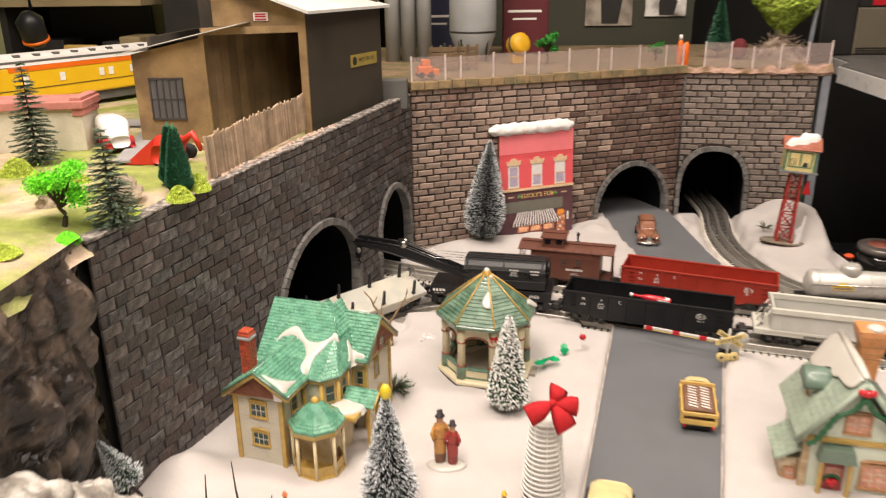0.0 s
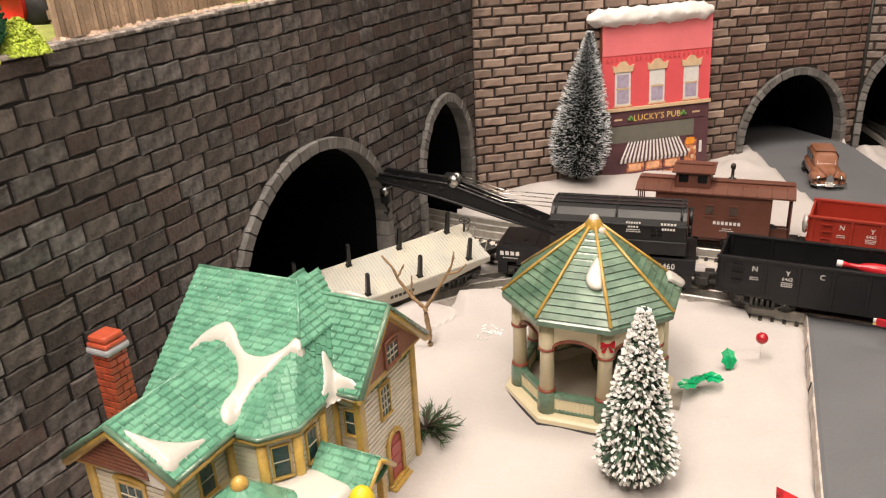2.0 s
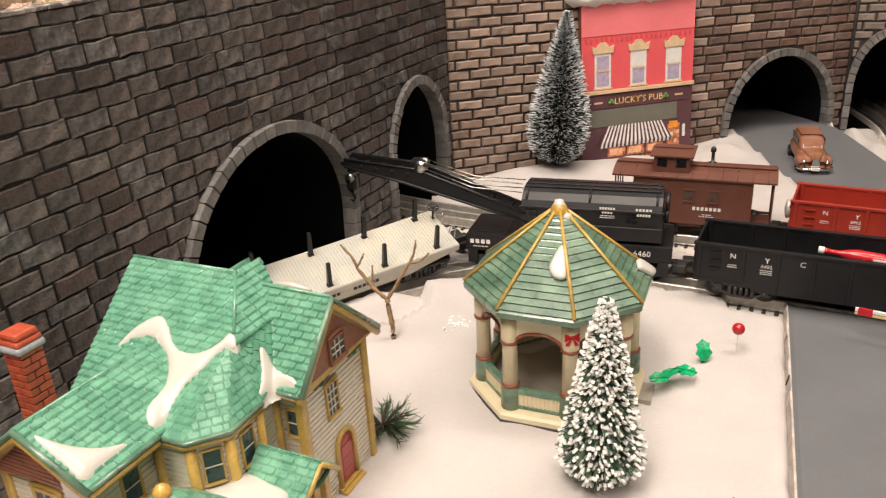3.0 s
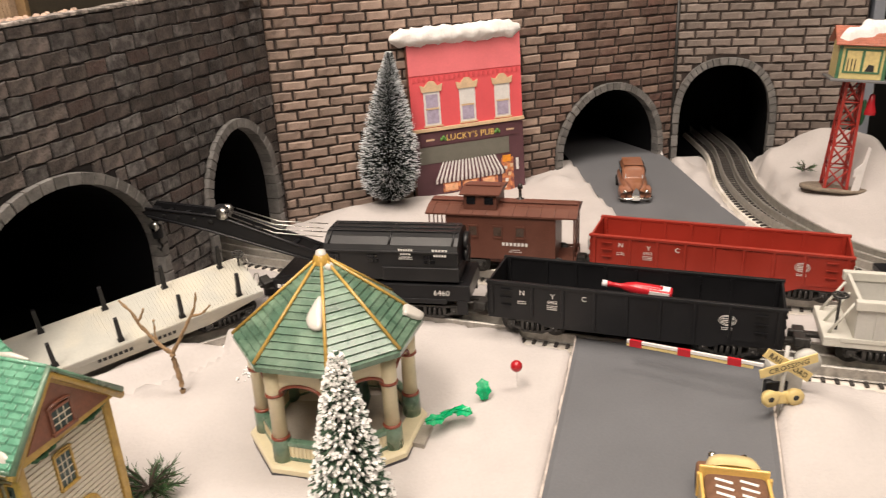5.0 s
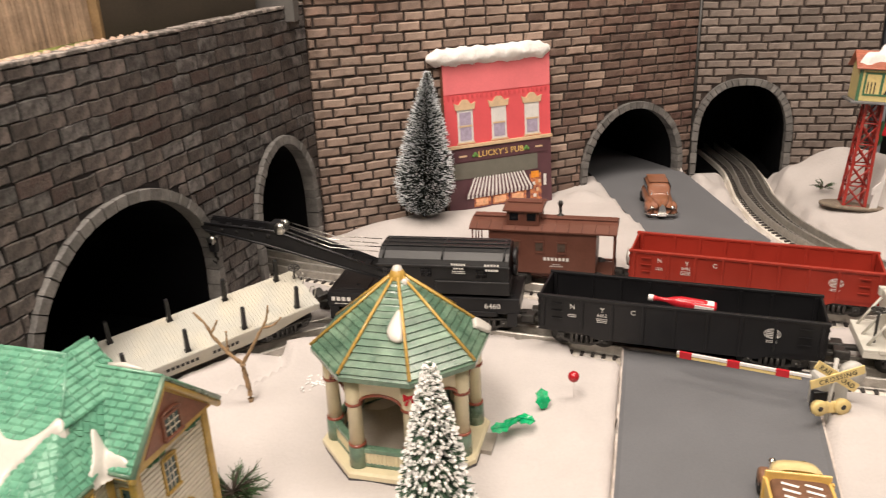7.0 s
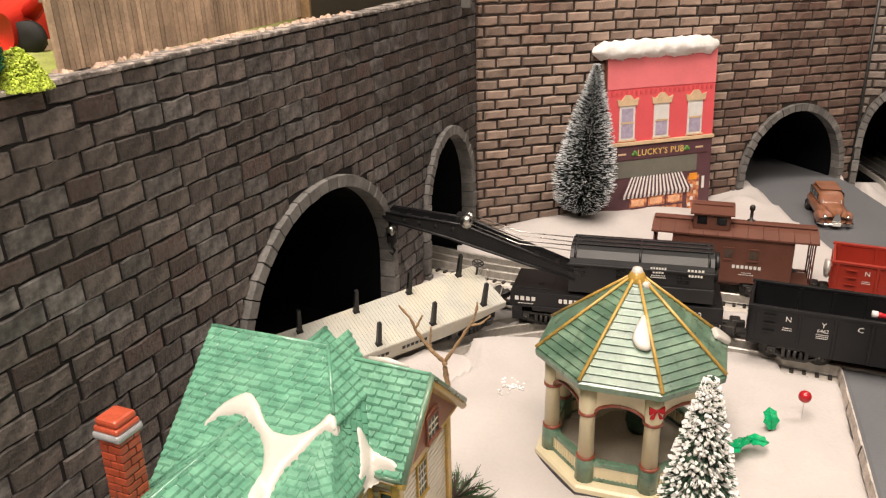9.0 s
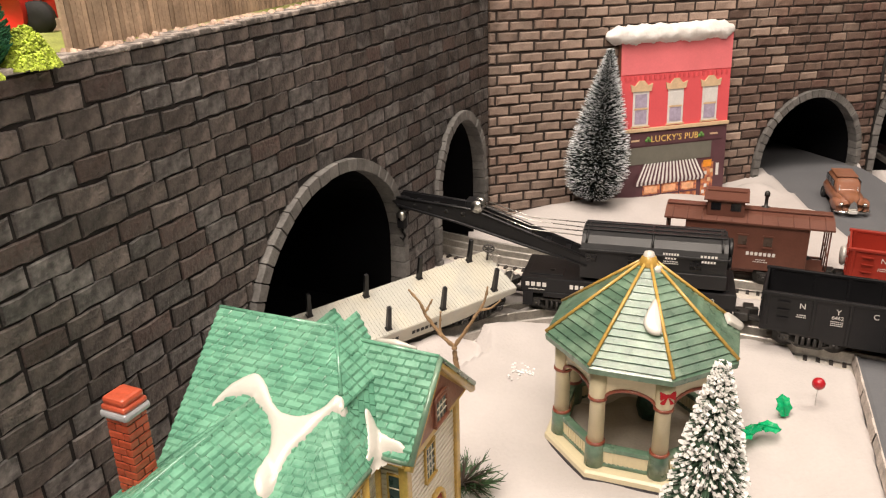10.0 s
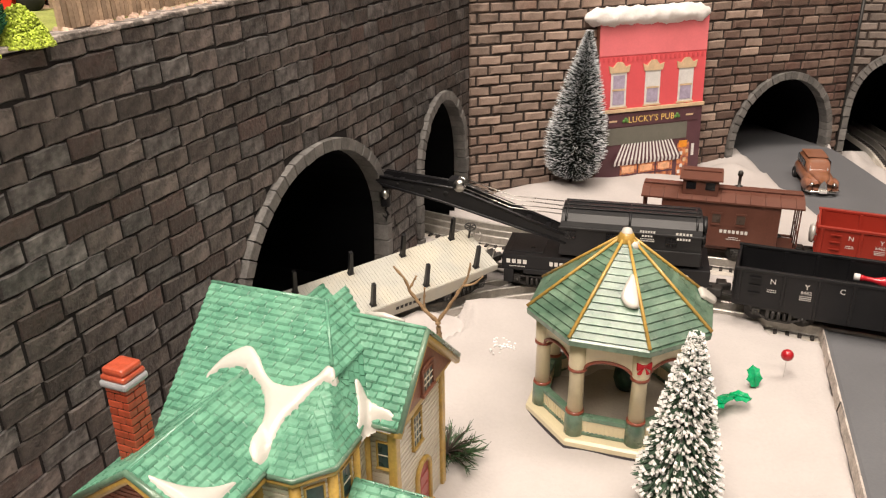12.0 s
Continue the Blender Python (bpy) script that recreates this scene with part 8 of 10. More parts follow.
part("hanger", G().cyl((0, 0, 0.002), (0, 0, -0.010), 0.0006, seg=6), STEEL, hang)
part("bell", G().lathe([(0.0002, -0.008), (0.004, -0.010), (0.006, -0.020), (0.0105, -0.030), (0.0105, -0.034), (0.0002, -0.034)], 16), PEN_RED, hang)
part("leaf", G().ball((-0.010, 0, -0.032), 0.0055, 10, 3.0), LEAF_G, hang)

# ---- level crossing ----
XY = mat("cream_yellow_enamel", (0.72, 0.56, 0.24), 0.4, var=0.08, scale=120, bump=0)
xs = thing("crossing_sign", pose(0.3350, 0.8450, -0.004, 0, 1.5, 6), "railroad crossing sign with crossed boards and twin lamps", "sign")
part("post", G().cyl((0, 0, 0), (0, 0, 0.052), 0.0013, seg=10), GREY_CAR, xs)
for ang, words in ((-33, "RAIL   ROAD"), (14, "CROSSING")):
    bm_ = pose(0.0005, -0.0022 - (0.0008 if ang > 0 else 0), 0.0405, 0, -ang, 0)
    bd = part("cross_board", G().box(-0.0180, 0.0180, -0.0005, 0.0005, -0.0031, 0.0031, bm_, 0.0003), XY, xs)
    lettering(words, 0.0047, BLACK_INK, xs, bm_ @ pose(0, -0.0007, -0.0002, 90, 0, 0), spacing=1.15)
lamp = part("lamp_bar", G().box(-0.0090, 0.0090, -0.0022, 0.0012, 0.0130, 0.0215, bevel=0.0016), XY, xs)
for s in (-1, 1):
    part("lamp_hood", G().lathe([(0.0022, -0.0042), (0.0052, -0.0042), (0.0054, -0.0020), (0.0040, 0.0010), (0.0022, 0.0010)], 18, pose(s * 0.0078, 0, 0.0185, 90, 0, 0) @ pose(0, 0, 0, 180, 0, 0)), XY, lamp)
    part("lamp_lens", G().ball((s * 0.0078, -0.0030, 0.0185), 0.0022, 8), BLACK_INK, lamp)
gate = thing("crossing_gate", pose(0.3270, 0.8650, -0.002), "red and white striped crossing gate lowered across the road", "gate")
tipv = Vector((0.2560, 0.9060, 0.0230)) - Vector((0.3270, 0.8650, -0.002))
a0 = Vector((0.004, -0.003, 0.0275))
arm_m = Matrix.Translation(a0) @ (tipv - a0).to_track_quat("X", "Z").to_matrix().to_4x4()
AL = (tipv - a0).length
arm = part("gate_arm", G().box(0, AL, -0.0008, 0.0008, -0.0011, 0.0013, arm_m, 0.0003), PEN_WHITE, gate)
part("lower_arm", G().box(0.006, AL, -0.0007, 0.0007, -0.0033, -0.0016, arm_m), XY, arm)
for t in (0.20, 0.56, 0.93):
    part("red_stripe", G().box(AL * t - 0.0042, AL * t + 0.0042, -0.0010, 0.0010, -0.0035, 0.0014, arm_m), PEN_RED, arm)
part("motor_house", G().box(0.0080, 0.0280, -0.0080, 0.0080, 0.0, 0.0280, bevel=0.003), GREY_CAR, gate)
part("counterweight", G().lathe([(0.0002, -0.003), (0.0075, -0.003), (0.0080, 0), (0.0075, 0.003), (0.0002, 0.003)], 20, pose(0.0300, -0.0040, 0.0300, 90, 0, 0)), GREY_CAR, gate)
part("gate_motor", G().box(0.0040, 0.0180, -0.0090, -0.0040, 0.006, 0.0190, bevel=0.001), BLACK, gate)

# ---- the cottage ----
ct = thing("cottage", pose(0.3606, 0.6246, TABLE, 0, 0, -13.0) @ Matrix.Diagonal((1.02, 0.95, 0.86, 1)), "glazed ceramic cottage with a snowy sage roof and red door", "house")
TRIM_RED = mat("glazed_orange_red", (0.50, 0.12, 0.05), 0.4, var=0.2, scale=150, coat=0.3)
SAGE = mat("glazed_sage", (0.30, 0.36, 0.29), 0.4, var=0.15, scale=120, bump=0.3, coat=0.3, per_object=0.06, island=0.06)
# darker sage for the hoods; on the right roof slope it paints shade
SAGE_D = mat("glazed_sage_hoods_and_shaded_slope", (0.13, 0.19, 0.15), 0.4, var=0.15, scale=120, bump=0.3, coat=0.3, island=0.06)
TAN_FRAME = mat("glazed_tan_frame", (0.40, 0.20, 0.09), 0.4, var=0.2, scale=150, coat=0.3)
CHIM_O = mat("glazed_orange_tan", (0.62, 0.27, 0.10), 0.45, var=0.2, scale=150, bump=0.4, coat=0.3)
RED_PANE = mat("peach_pane", (0.58, 0.28, 0.19), 0.25, var=0.3, scale=300, bump=0, coat=0.4)
SAGE_W = mat("glazed_pale_sage_wall", (0.60, 0.66, 0.56), 0.4, var=0.1, scale=90, coat=0.3)
STONE_C = mat("glazed_fieldstone", (0.40, 0.28, 0.16), 0.5, var=0.25, scale=120, bump=0.5, coat=0.2, second=(0.55, 0.45, 0.32), patch=90)
part("wall", G().box(-0.0300, 0.0440, 0.0, 0.0900, 0, 0.0700), SAGE_W, ct)
part("gable_wall", G().prism([(-0.0300, 0.0700), (0.0440, 0.0700), (0.0070, 0.1250)], 0.0, 0.004, "y"), SAGE_W, ct)
part("floor_beam", G().box(-0.0320, 0.0460, -0.0020, 0.0005, 0.0660, 0.0720, bevel=0.0008), OCHRE, ct)
# the right slope takes the darker sage, its shade put into the colour
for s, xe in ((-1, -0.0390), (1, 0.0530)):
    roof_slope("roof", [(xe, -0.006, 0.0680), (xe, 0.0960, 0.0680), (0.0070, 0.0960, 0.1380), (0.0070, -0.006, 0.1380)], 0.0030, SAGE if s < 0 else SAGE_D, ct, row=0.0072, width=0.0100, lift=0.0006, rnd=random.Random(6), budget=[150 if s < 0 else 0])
    part("barge_board", G().tube([(xe, -0.0065, 0.0670), (0.0070, -0.0065, 0.1370)], 0.0026, 8), SAGE, ct)
def left_slope(t, y):
    """A point of the left roof slope: t from the eave to the ridge."""
    return (-0.0390 + 0.0460 * t, y, 0.0680 + 0.0700 * t)


snow_n = Vector((-0.0700, 0, 0.0460)).normalized()
part("roof_snow", G().tube([(0.0070, 0.000, 0.1392), (0.0070, 0.030, 0.1398), (0.0070, 0.060, 0.1394), (0.0070, 0.094, 0.1396)], [0.0030, 0.0042, 0.0036, 0.0040], 10), SNOW_G, ct, "white moulded snow")
part("roof_snow", blob([left_slope(t, y) for t, y in ((0.995, 0.000), (0.84, 0.001), (0.78, 0.012), (0.80, 0.026), (0.70, 0.036), (0.72, 0.060), (0.56, 0.070), (0.52, 0.088), (0.60, 0.095), (0.995, 0.095))], 0.0011, snow_n, 0.0026), SNOW_G, ct, "white moulded snow")
dmr = part("dormer", G().box(-0.0240, -0.0010, 0.0400, 0.0590, 0.0840, 0.1040), SAGE_W, ct)
hood = [(0.0165 * math.cos(a), 0.0165 * math.sin(a)) for a in np.linspace(0, math.pi, 13)]
g = G()
v, k = [], len(hood)
for x, q in ((-0.0360, 0.90), (-0.0350, 1.0), (-0.0200, 1.0), (-0.0080, 0.86), (0.0010, 0.45)):
    v += [(x + 0.0060, 0.0495 + y * q, 0.1030 + z * q) for y, z in hood]
g.add(v, [(i * k + m0, (i + 1) * k + m0, (i + 1) * k + m0 + 1, i * k + m0 + 1) for i in range(4) for m0 in range(k - 1)] + [tuple(range(k)), tuple(4 * k + m0 for m0 in reversed(range(k)))] + [(0, k - 1, 2 * k - 1, k), (k, 2 * k - 1, 3 * k - 1, 2 * k), (2 * k, 3 * k - 1, 4 * k - 1, 3 * k), (3 * k, 4 * k - 1, 5 * k - 1, 4 * k)], None, True)
part("dormer_hood", g, SAGE_D, ct, "rounded darker sage dormer hood")
window_unit(dmr, pose(-0.0242, 0.0495, 0.0890, 0, 0, -90), 0.0110, 0.0110, TAN_FRAME, False, 2, 2, RED_PANE)
g = G()
v = []
for z, q in ((0.1020, 0.0068), (0.1250, 0.0076), (0.1420, 0.0094), (0.1520, 0.0118), (0.1560, 0.0126), (0.1620, 0.0126), (0.1635, 0.0112)):
    v += [(0.0235 - q, 0.0650 - q, z), (0.0235 + q, 0.0650 - q, z), (0.0235 + q, 0.0650 + q, z), (0.0235 - q, 0.0650 + q, z)]
cm = part("chimney", g.add(v, [(4 * i + m0, 4 * i + (m0 + 1) % 4, 4 * i + 4 + (m0 + 1) % 4, 4 * i + 4 + m0) for i in range(6) for m0 in range(4)] + [(24, 25, 26, 27), (3, 2, 1, 0)]), CHIM_O, ct, "flared orange-tan chimney")
for z, q in ((0.1300, 0.0084), (0.1360, 0.0091), (0.1440, 0.0101)):
    part("brick_course", G().box(0.0235 - q, 0.0235 + q, 0.0650 - q, 0.0650 + q, z, z + 0.0012, bevel=0.0004), TAN_FRAME, cm)
part("chimney_snow", G().ball((0.0245, 0.0600, 0.1635), 0.0080, 12, 0.55), SNOW_G, cm)
window_unit(ct, pose(0.0070, -0.0004, 0.0800), 0.0160, 0.0180, TAN_FRAME, True, 3, 2, RED_PANE)
window_unit(ct, pose(0.0270, -0.0004, 0.0200), 0.0200, 0.0240, TAN_FRAME, True, 3, 3, RED_PANE)
part("porch_hood", G().prism([(-0.0210, 0.0500), (0.0090, 0.0500), (0.0060, 0.0640), (-0.0180, 0.0640)], -0.0120, 0.0, "y"), SAGE_D, ct)
dr = part("door", G().box(-0.0150, 0.0030, -0.0012, 0.001, 0.004, 0.0420, bevel=0.0006), DOOR_RED, ct)
for x0, x1 in ((-0.0190, -0.0155), (0.0035, 0.0070)):
    part("door_post", G().box(x0, x1, -0.0100, -0.0060, 0.0, 0.0500, bevel=0.0008), OCHRE, ct)
g = G()
for k in range(14):
    a = 2 * math.pi * k / 14
    g.ball((-0.006 + 0.0050 * math.cos(a), -0.002, 0.0250 + 0.0050 * math.sin(a)), 0.0019, 6)
part("wreath", g, LEAF_G, dr, "green wreath on the door")
part("door_pane", G().box(-0.0125, 0.0005, -0.0018, -0.0010, 0.0280, 0.0390, bevel=0.0003), RED_PANE, dr, "pale pink door pane")
part("painted_flower", G().ball((-0.008, -0.0040, 0.0230), 0.0034, 8).ball((-0.0045, -0.0040, 0.0240), 0.0032, 8).ball((-0.006, -0.0042, 0.0210), 0.0030, 8), PEN_RED, dr, "red flower on the wreath")
for x0, x1 in ((-0.0322, -0.0262), (0.0402, 0.0462)):
    part("corner_post", G().box(x0, x1, -0.0016, 0.0020, 0.0100, 0.0660, bevel=0.0008), STONE_C, ct)
part("painted_bow", G().ball((0.0070, -0.0085, 0.1280), 0.0040, 8).ball((0.0035, -0.0085, 0.1290), 0.0038, 8).ball((0.0105, -0.0085, 0.1290), 0.0038, 8), PEN_RED, ct, "red painted bow")
for s in (-1, 1):
    pts = [(0.0070 + s * 0.038 * k / 24, -0.0080, 0.1240 - 0.058 * k / 24 - 0.004 * math.sin(3 * math.pi * k / 24)) for k in range(25)]
    part("garland", G().tube(pts, [0.0019 + 0.0009 * (k % 2) for k in range(25)], 7), LEAF_G, ct, "green painted garland")
annex = part("side_annex", G().box(-0.0460, -0.0300, 0.0080, 0.0500, 0, 0.0380, bevel=0.001), STONE_C, ct)
roof_slope("annex_roof", [(-0.0520, 0.0030, 0.0380), (-0.0520, 0.0550, 0.0380), (-0.0290, 0.0550, 0.0560), (-0.0290, 0.0030, 0.0560)], 0.0024, SAGE, ct, row=0.006, width=0.009, lift=0.001, rnd=random.Random(6), budget=[0])
window_unit(annex, pose(-0.0380, 0.0076, 0.0130), 0.0080, 0.0130, TAN_FRAME, False, 2, 2, RED_PANE)
part("stone_base", G().box(-0.0320, 0.0460, -0.0025, 0.0005, 0, 0.0100, bevel=0.0012), STONE_C, ct)

# ---- twigs and fence at the near left ----
for k, (x, y, h, ly) in enumerate(((-0.150, 0.590, 0.058, -0.003), (-0.182, 0.588, 0.046, 0.004), (-0.127, 0.588, 0.026, 0.003))):
    tgg = thing("bare_twig", pose(x, y, -0.008), "thin bare twig stuck in the snow", "twig", "bare twigs")
    part("stem", G().tube([(0, 0, -0.003), (ly, 0, h * 0.5), (ly * 1.4, 0, h)], [0.0010, 0.0008, 0.0004], 6), TRUNK, tgg)
sl = thing("sled", pose(-0.1480, 0.5860, -0.006, 0, 0, 20), "small grey wire sled figure in the snow", "sled")
part("runner", G().tube([(-0.010, -0.004, 0.002), (-0.010, -0.004, 0.012), (0.010, -0.004, 0.012), (0.010, -0.004, 0.002)], 0.0012, 6), GREY_TRIM, sl)
part("runner", G().tube([(-0.010, 0.004, 0.002), (-0.010, 0.004, 0.012), (0.010, 0.004, 0.012), (0.010, 0.004, 0.002)], 0.0012, 6), GREY_TRIM, sl)
part("seat", G().box(-0.009, 0.009, -0.005, 0.005, 0.0110, 0.0125), GREY_TRIM, sl)

# ---- upper level behind the left wall ----
GRASS = mat("layout_grass", (0.27, 0.30, 0.075), 0.95, var=0.35, scale=45, bump=1.0, fine=700, second=(0.52, 0.40, 0.29), patch=12)
UP = 0.2405
d1 = (CORNER - LEFT_END).normalized()
n1v = Vector((-d1.y, d1.x))


def edge_x(y):
    """Where the upper ground begins: the back of the left wall, and the cliff edge nearer than its end."""
    if y >= LEFT_END.y:
        return LEFT_END.x + (y - LEFT_END.y) * d1.x / d1.y - 0.012
    return LEFT_END.x + 0.004 + 0.010 * noise.noise(Vector((y * 40, 0, 3)))


def ground_drop(x, y):
    """How far the upper ground sinks to meet the lower near end of the wall."""
    u = min(max((y - LEFT_END.y) / d1.y, 0.0), 0.6)
    edge = edge_x(min(y, 1.22))
    return min(0.0, LEFT_FOOT + LEFT_RISE * u + 0.0015 - UP) * math.exp(-((x - edge) / 0.035) ** 2)


g = G()
ys = np.linspace(0.33, 1.75, 110)
cols = 46
rows = []
for y in ys:
    e = edge_x(y) if y < 1.22 else edge_x(1.22)
    for k in range(cols + 1):
        t = (k / cols) ** 1.5
        x = e - t * 1.1
        z = UP + noise.noise(Vector((x * 14, y * 14, 9))) * 0.004 + noise.noise(Vector((x * 70, y * 70, 2))) * 0.0012
        z -= 0.010 * math.exp(-((x - e) / 0.006) ** 2) * (1 if y < 0.62 else 0.25)
        z += ground_drop(x, y)
        rows.append((x, y, z))
g.add(rows, [(j * (cols + 1) + i + 1, j * (cols + 1) + i, (j + 1) * (cols + 1) + i, (j + 1) * (cols + 1) + i + 1) for j in range(len(ys) - 1) for i in range(cols)], None, True)
solo("upper_ground", g, GRASS, "grassy upper ground with tan earth behind the brick wall", "ground", kind="structure")
GRIT = mat("pink_grit", (0.50, 0.36, 0.28), 0.9, var=0.3, scale=300, bump=0.8, island=0.3)
g = G()
rr = random.Random(77)
for k in range(170):
    u = rr.uniform(0.17, 0.43)
    p = LEFT_END + d1 * u + n1v * rr.uniform(0.006, 0.014)
    r0 = rr.uniform(0.0009, 0.0022)
    zb = LEFT_FOOT + LEFT_RISE * u + 0.0022
    g.add([(p.x - r0, p.y - r0, zb), (p.x + r0, p.y - r0 * 0.6, zb), (p.x + r0 * 0.7, p.y + r0, zb), (p.x - r0 * 0.8, p.y + r0 * 0.8, zb), (p.x - r0 * 0.4, p.y - r0 * 0.3, zb + r0 * 1.2), (p.x + r0 * 0.5, p.y + r0 * 0.4, zb + r0)], [(0, 1, 4), (1, 5, 4), (1, 2, 5), (2, 3, 5), (3, 4, 5), (3, 0, 4)])
solo("ballast_grit", g, GRIT, "pinkish grit scattered along the wall top", "gravel", kind="stuff")
# rock cliff in front of the wall's near end
ROCK = mat("dark_painted_rock", (0.020, 0.015, 0.013), 0.34, var=0.6, scale=40, bump=1.0, fine=220, second=(0.115, 0.085, 0.066), patch=48, island=0.0)
g = G()
rows, ny_, nz_ = [], 90, 80
for j in range(nz_ + 1):
    z = -0.03 + 0.268 * j / nz_
    for i in range(ny_ + 1):
        y = 0.26 + 0.357 * i / ny_
        cell = noise.voronoi(Vector((y * 26 + z * 6, z * 19, 1.0)))[0]
        chip = noise.voronoi(Vector((y * 70, z * 60 + y * 20, 4.0)))[0]
        f = noise.fractal(Vector((y * 12, z * 9, 2.0)), 0.9, 2.1, 4)
        x = -0.262 + 0.011 * f + 0.024 * (cell[1] - cell[0]) + 0.006 * (chip[1] - chip[0]) + 0.004 * (1 - max(z, 0) / 0.24) - 0.022 * ease(0.596, 0.610, y)
        x = x + (-0.256 - x) * ease(0.225, 0.238, z)
        rows.append((x, y, z))
g.add(rows, [(j * (ny_ + 1) + i, j * (ny_ + 1) + i + 1, (j + 1) * (ny_ + 1) + i + 1, (j + 1) * (ny_ + 1) + i) for j in range(nz_) for i in range(ny_)], None, False)
solo("rock_cliff", g, ROCK, "dark brown painted rock face below the grass", "rock", kind="structure")
STONE_W = mat("snowy_stone", (0.27, 0.24, 0.21), 0.8, var=0.45, scale=60, bump=0.9, second=(0.56, 0.53, 0.49), patch=45)
for k, (x, y, z, r0) in enumerate(((-0.236, 0.430, 0.112, 0.034), (-0.224, 0.462, 0.090, 0.030), (-0.232, 0.500, 0.066, 0.028), (-0.218, 0.528, 0.036, 0.024), (-0.212, 0.495, 0.040, 0.030), (-0.226, 0.435, 0.055, 0.046), (-0.216, 0.470, 0.022, 0.042), (-0.218, 0.520, 0.004, 0.032), (-0.226, 0.556, 0.006, 0.022), (-0.222, 0.400, 0.020, 0.050))):
    bm = bmesh.new()
    bmesh.ops.create_icosphere(bm, subdivisions=4, radius=r0)
    for v in bm.verts:
        v.co *= 1 + 0.35 * noise.noise(v.co / r0 * 1.3 + Vector((k * 5, 0, 0))) + 0.22 * noise.noise(v.co / r0 * 4 + Vector((k, 0, 0)))
        v.co.z *= 0.8
    solo("boulder", G().take(bm, None, True), STONE_W, "pale snow-dusted boulder at the foot of the cliff", "rock", pose(x, y, z), "boulders at the cliff")

# picket fence along the wall top
PICKET = mat("weathered_picket", (0.43, 0.31, 0.215), 0.8, var=0.3, scale=60, bump=0.6, per_object=0.3)
fence = thing("picket_fence", pose(-0.2103, 0.7805, 0.2385, 0, -2.2, math.degrees(math.atan2(1.0035 - 0.7805, -0.157 + 0.2103))), "weathered brown wooden picket fence along the wall top", "fence")
FLn = math.hypot(0.0533, 0.223)
rr = random.Random(12)
for k in range(72):
    x = FLn * k / 72
    h = 0.044 + rr.uniform(-0.0020, 0.0022)
    w = FLn / 72 - rr.uniform(0.0002, 0.0006)
    e = rr.uniform(-0.0004, 0.0004)
    part("picket", G().prism([(x, 0), (x + w, 0), (x + w, h - rr.uniform(0.0004, 0.0030)), (x + w * rr.uniform(0.25, 0.75), h), (x, h - rr.uniform(0.0004, 0.0030))], -0.0011 + e, 0.0006 + e, "y"), PICKET, fence)
part("fence_rail", G().box(0, FLn, 0.0006, 0.0026, 0.010, 0.0145).box(0, FLn, 0.0006, 0.0026, 0.030, 0.0345), PICKET, fence)

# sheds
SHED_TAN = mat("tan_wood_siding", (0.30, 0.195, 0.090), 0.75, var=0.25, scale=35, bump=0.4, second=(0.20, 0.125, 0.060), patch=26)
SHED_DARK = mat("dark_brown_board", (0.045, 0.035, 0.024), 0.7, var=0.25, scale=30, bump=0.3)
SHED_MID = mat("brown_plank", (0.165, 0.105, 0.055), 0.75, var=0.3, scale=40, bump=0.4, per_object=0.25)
TIN = mat("pale_sheet_roof", (0.62, 0.60, 0.58), 0.55, var=0.1, scale=30, bump=0.2)
sh = thing("wooden_shed", pose(0, 0, 0), "tan wooden shed with a barred window and pale sheet roof", "shed")
part("front_wall", G().prism([(-0.3440, UP), (-0.2610, UP), (-0.2610, 0.3620), (-0.3440, 0.3440)], 0.9550, 0.9590, "y"), SHED_TAN, sh)
part("side_wall", G().prism([(0.9590, UP), (1.1000, UP), (1.1000, 0.344), (0.9590, 0.344)], -0.3440, -0.3400, "x"), SHED_TAN, sh)
for k in range(14):
    t0, t1 = k / 14, (k + 0.96) / 14
    ax, ay, bx, by = -0.2600, 0.9590, -0.1760, 1.1300
    p = [(ax + (bx - ax) * t, ay + (by - ay) * t) for t in (t0, t1)]
    part("plank", G().prism([p[0], p[1], (p[1][0] - 0.003, p[1][1] + 0.0015), (p[0][0] - 0.003, p[0][1] + 0.0015)], UP, 0.372, "z"), SHED_MID, sh)
# dark wall added behind the opening to paint the shed's black interior
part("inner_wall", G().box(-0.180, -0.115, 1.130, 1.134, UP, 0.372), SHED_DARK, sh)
part("lintel", G().prism([(-0.2600, 0.9570), (-0.1560, 1.0030), (-0.1575, 1.0060), (-0.2615, 0.9600)], 0.3640, 0.3720, "z"), SHED_TAN, sh)
part("corner_post", G().box(-0.2630, -0.2575, 0.9530, 0.9585, UP, 0.366), SHED_TAN, sh)
part("roof", G().add([(-0.356, 0.944, 0.3445), (-0.215, 0.944, 0.3760), (-0.215, 1.004, 0.3760), (-0.356, 1.120, 0.3445), (-0.356, 0.944, 0.3455), (-0.215, 0.944, 0.3770), (-0.215, 1.004, 0.3770), (-0.356, 1.120, 0.3455)], [(0, 1, 5, 4), (4, 5, 6, 7), (1, 2, 6, 5), (3, 2, 1, 0), (3, 0, 4, 7)]), TIN, sh)
wn = part("window", G().box(-0.3260, -0.2880, 0.9535, 0.9550, 0.2710, 0.3160), mat("grey_shutter", (0.10, 0.095, 0.10), 0.6, var=0.2), sh, "grey barred window")
for k in range(6):
    x = -0.3260 + 0.038 * k / 5
    part("window_bar", G().box(x - 0.0009, x + 0.0009, 0.9522, 0.9540, 0.2700, 0.3170), mat("dark_bar", (0.05, 0.045, 0.045), 0.6), wn)
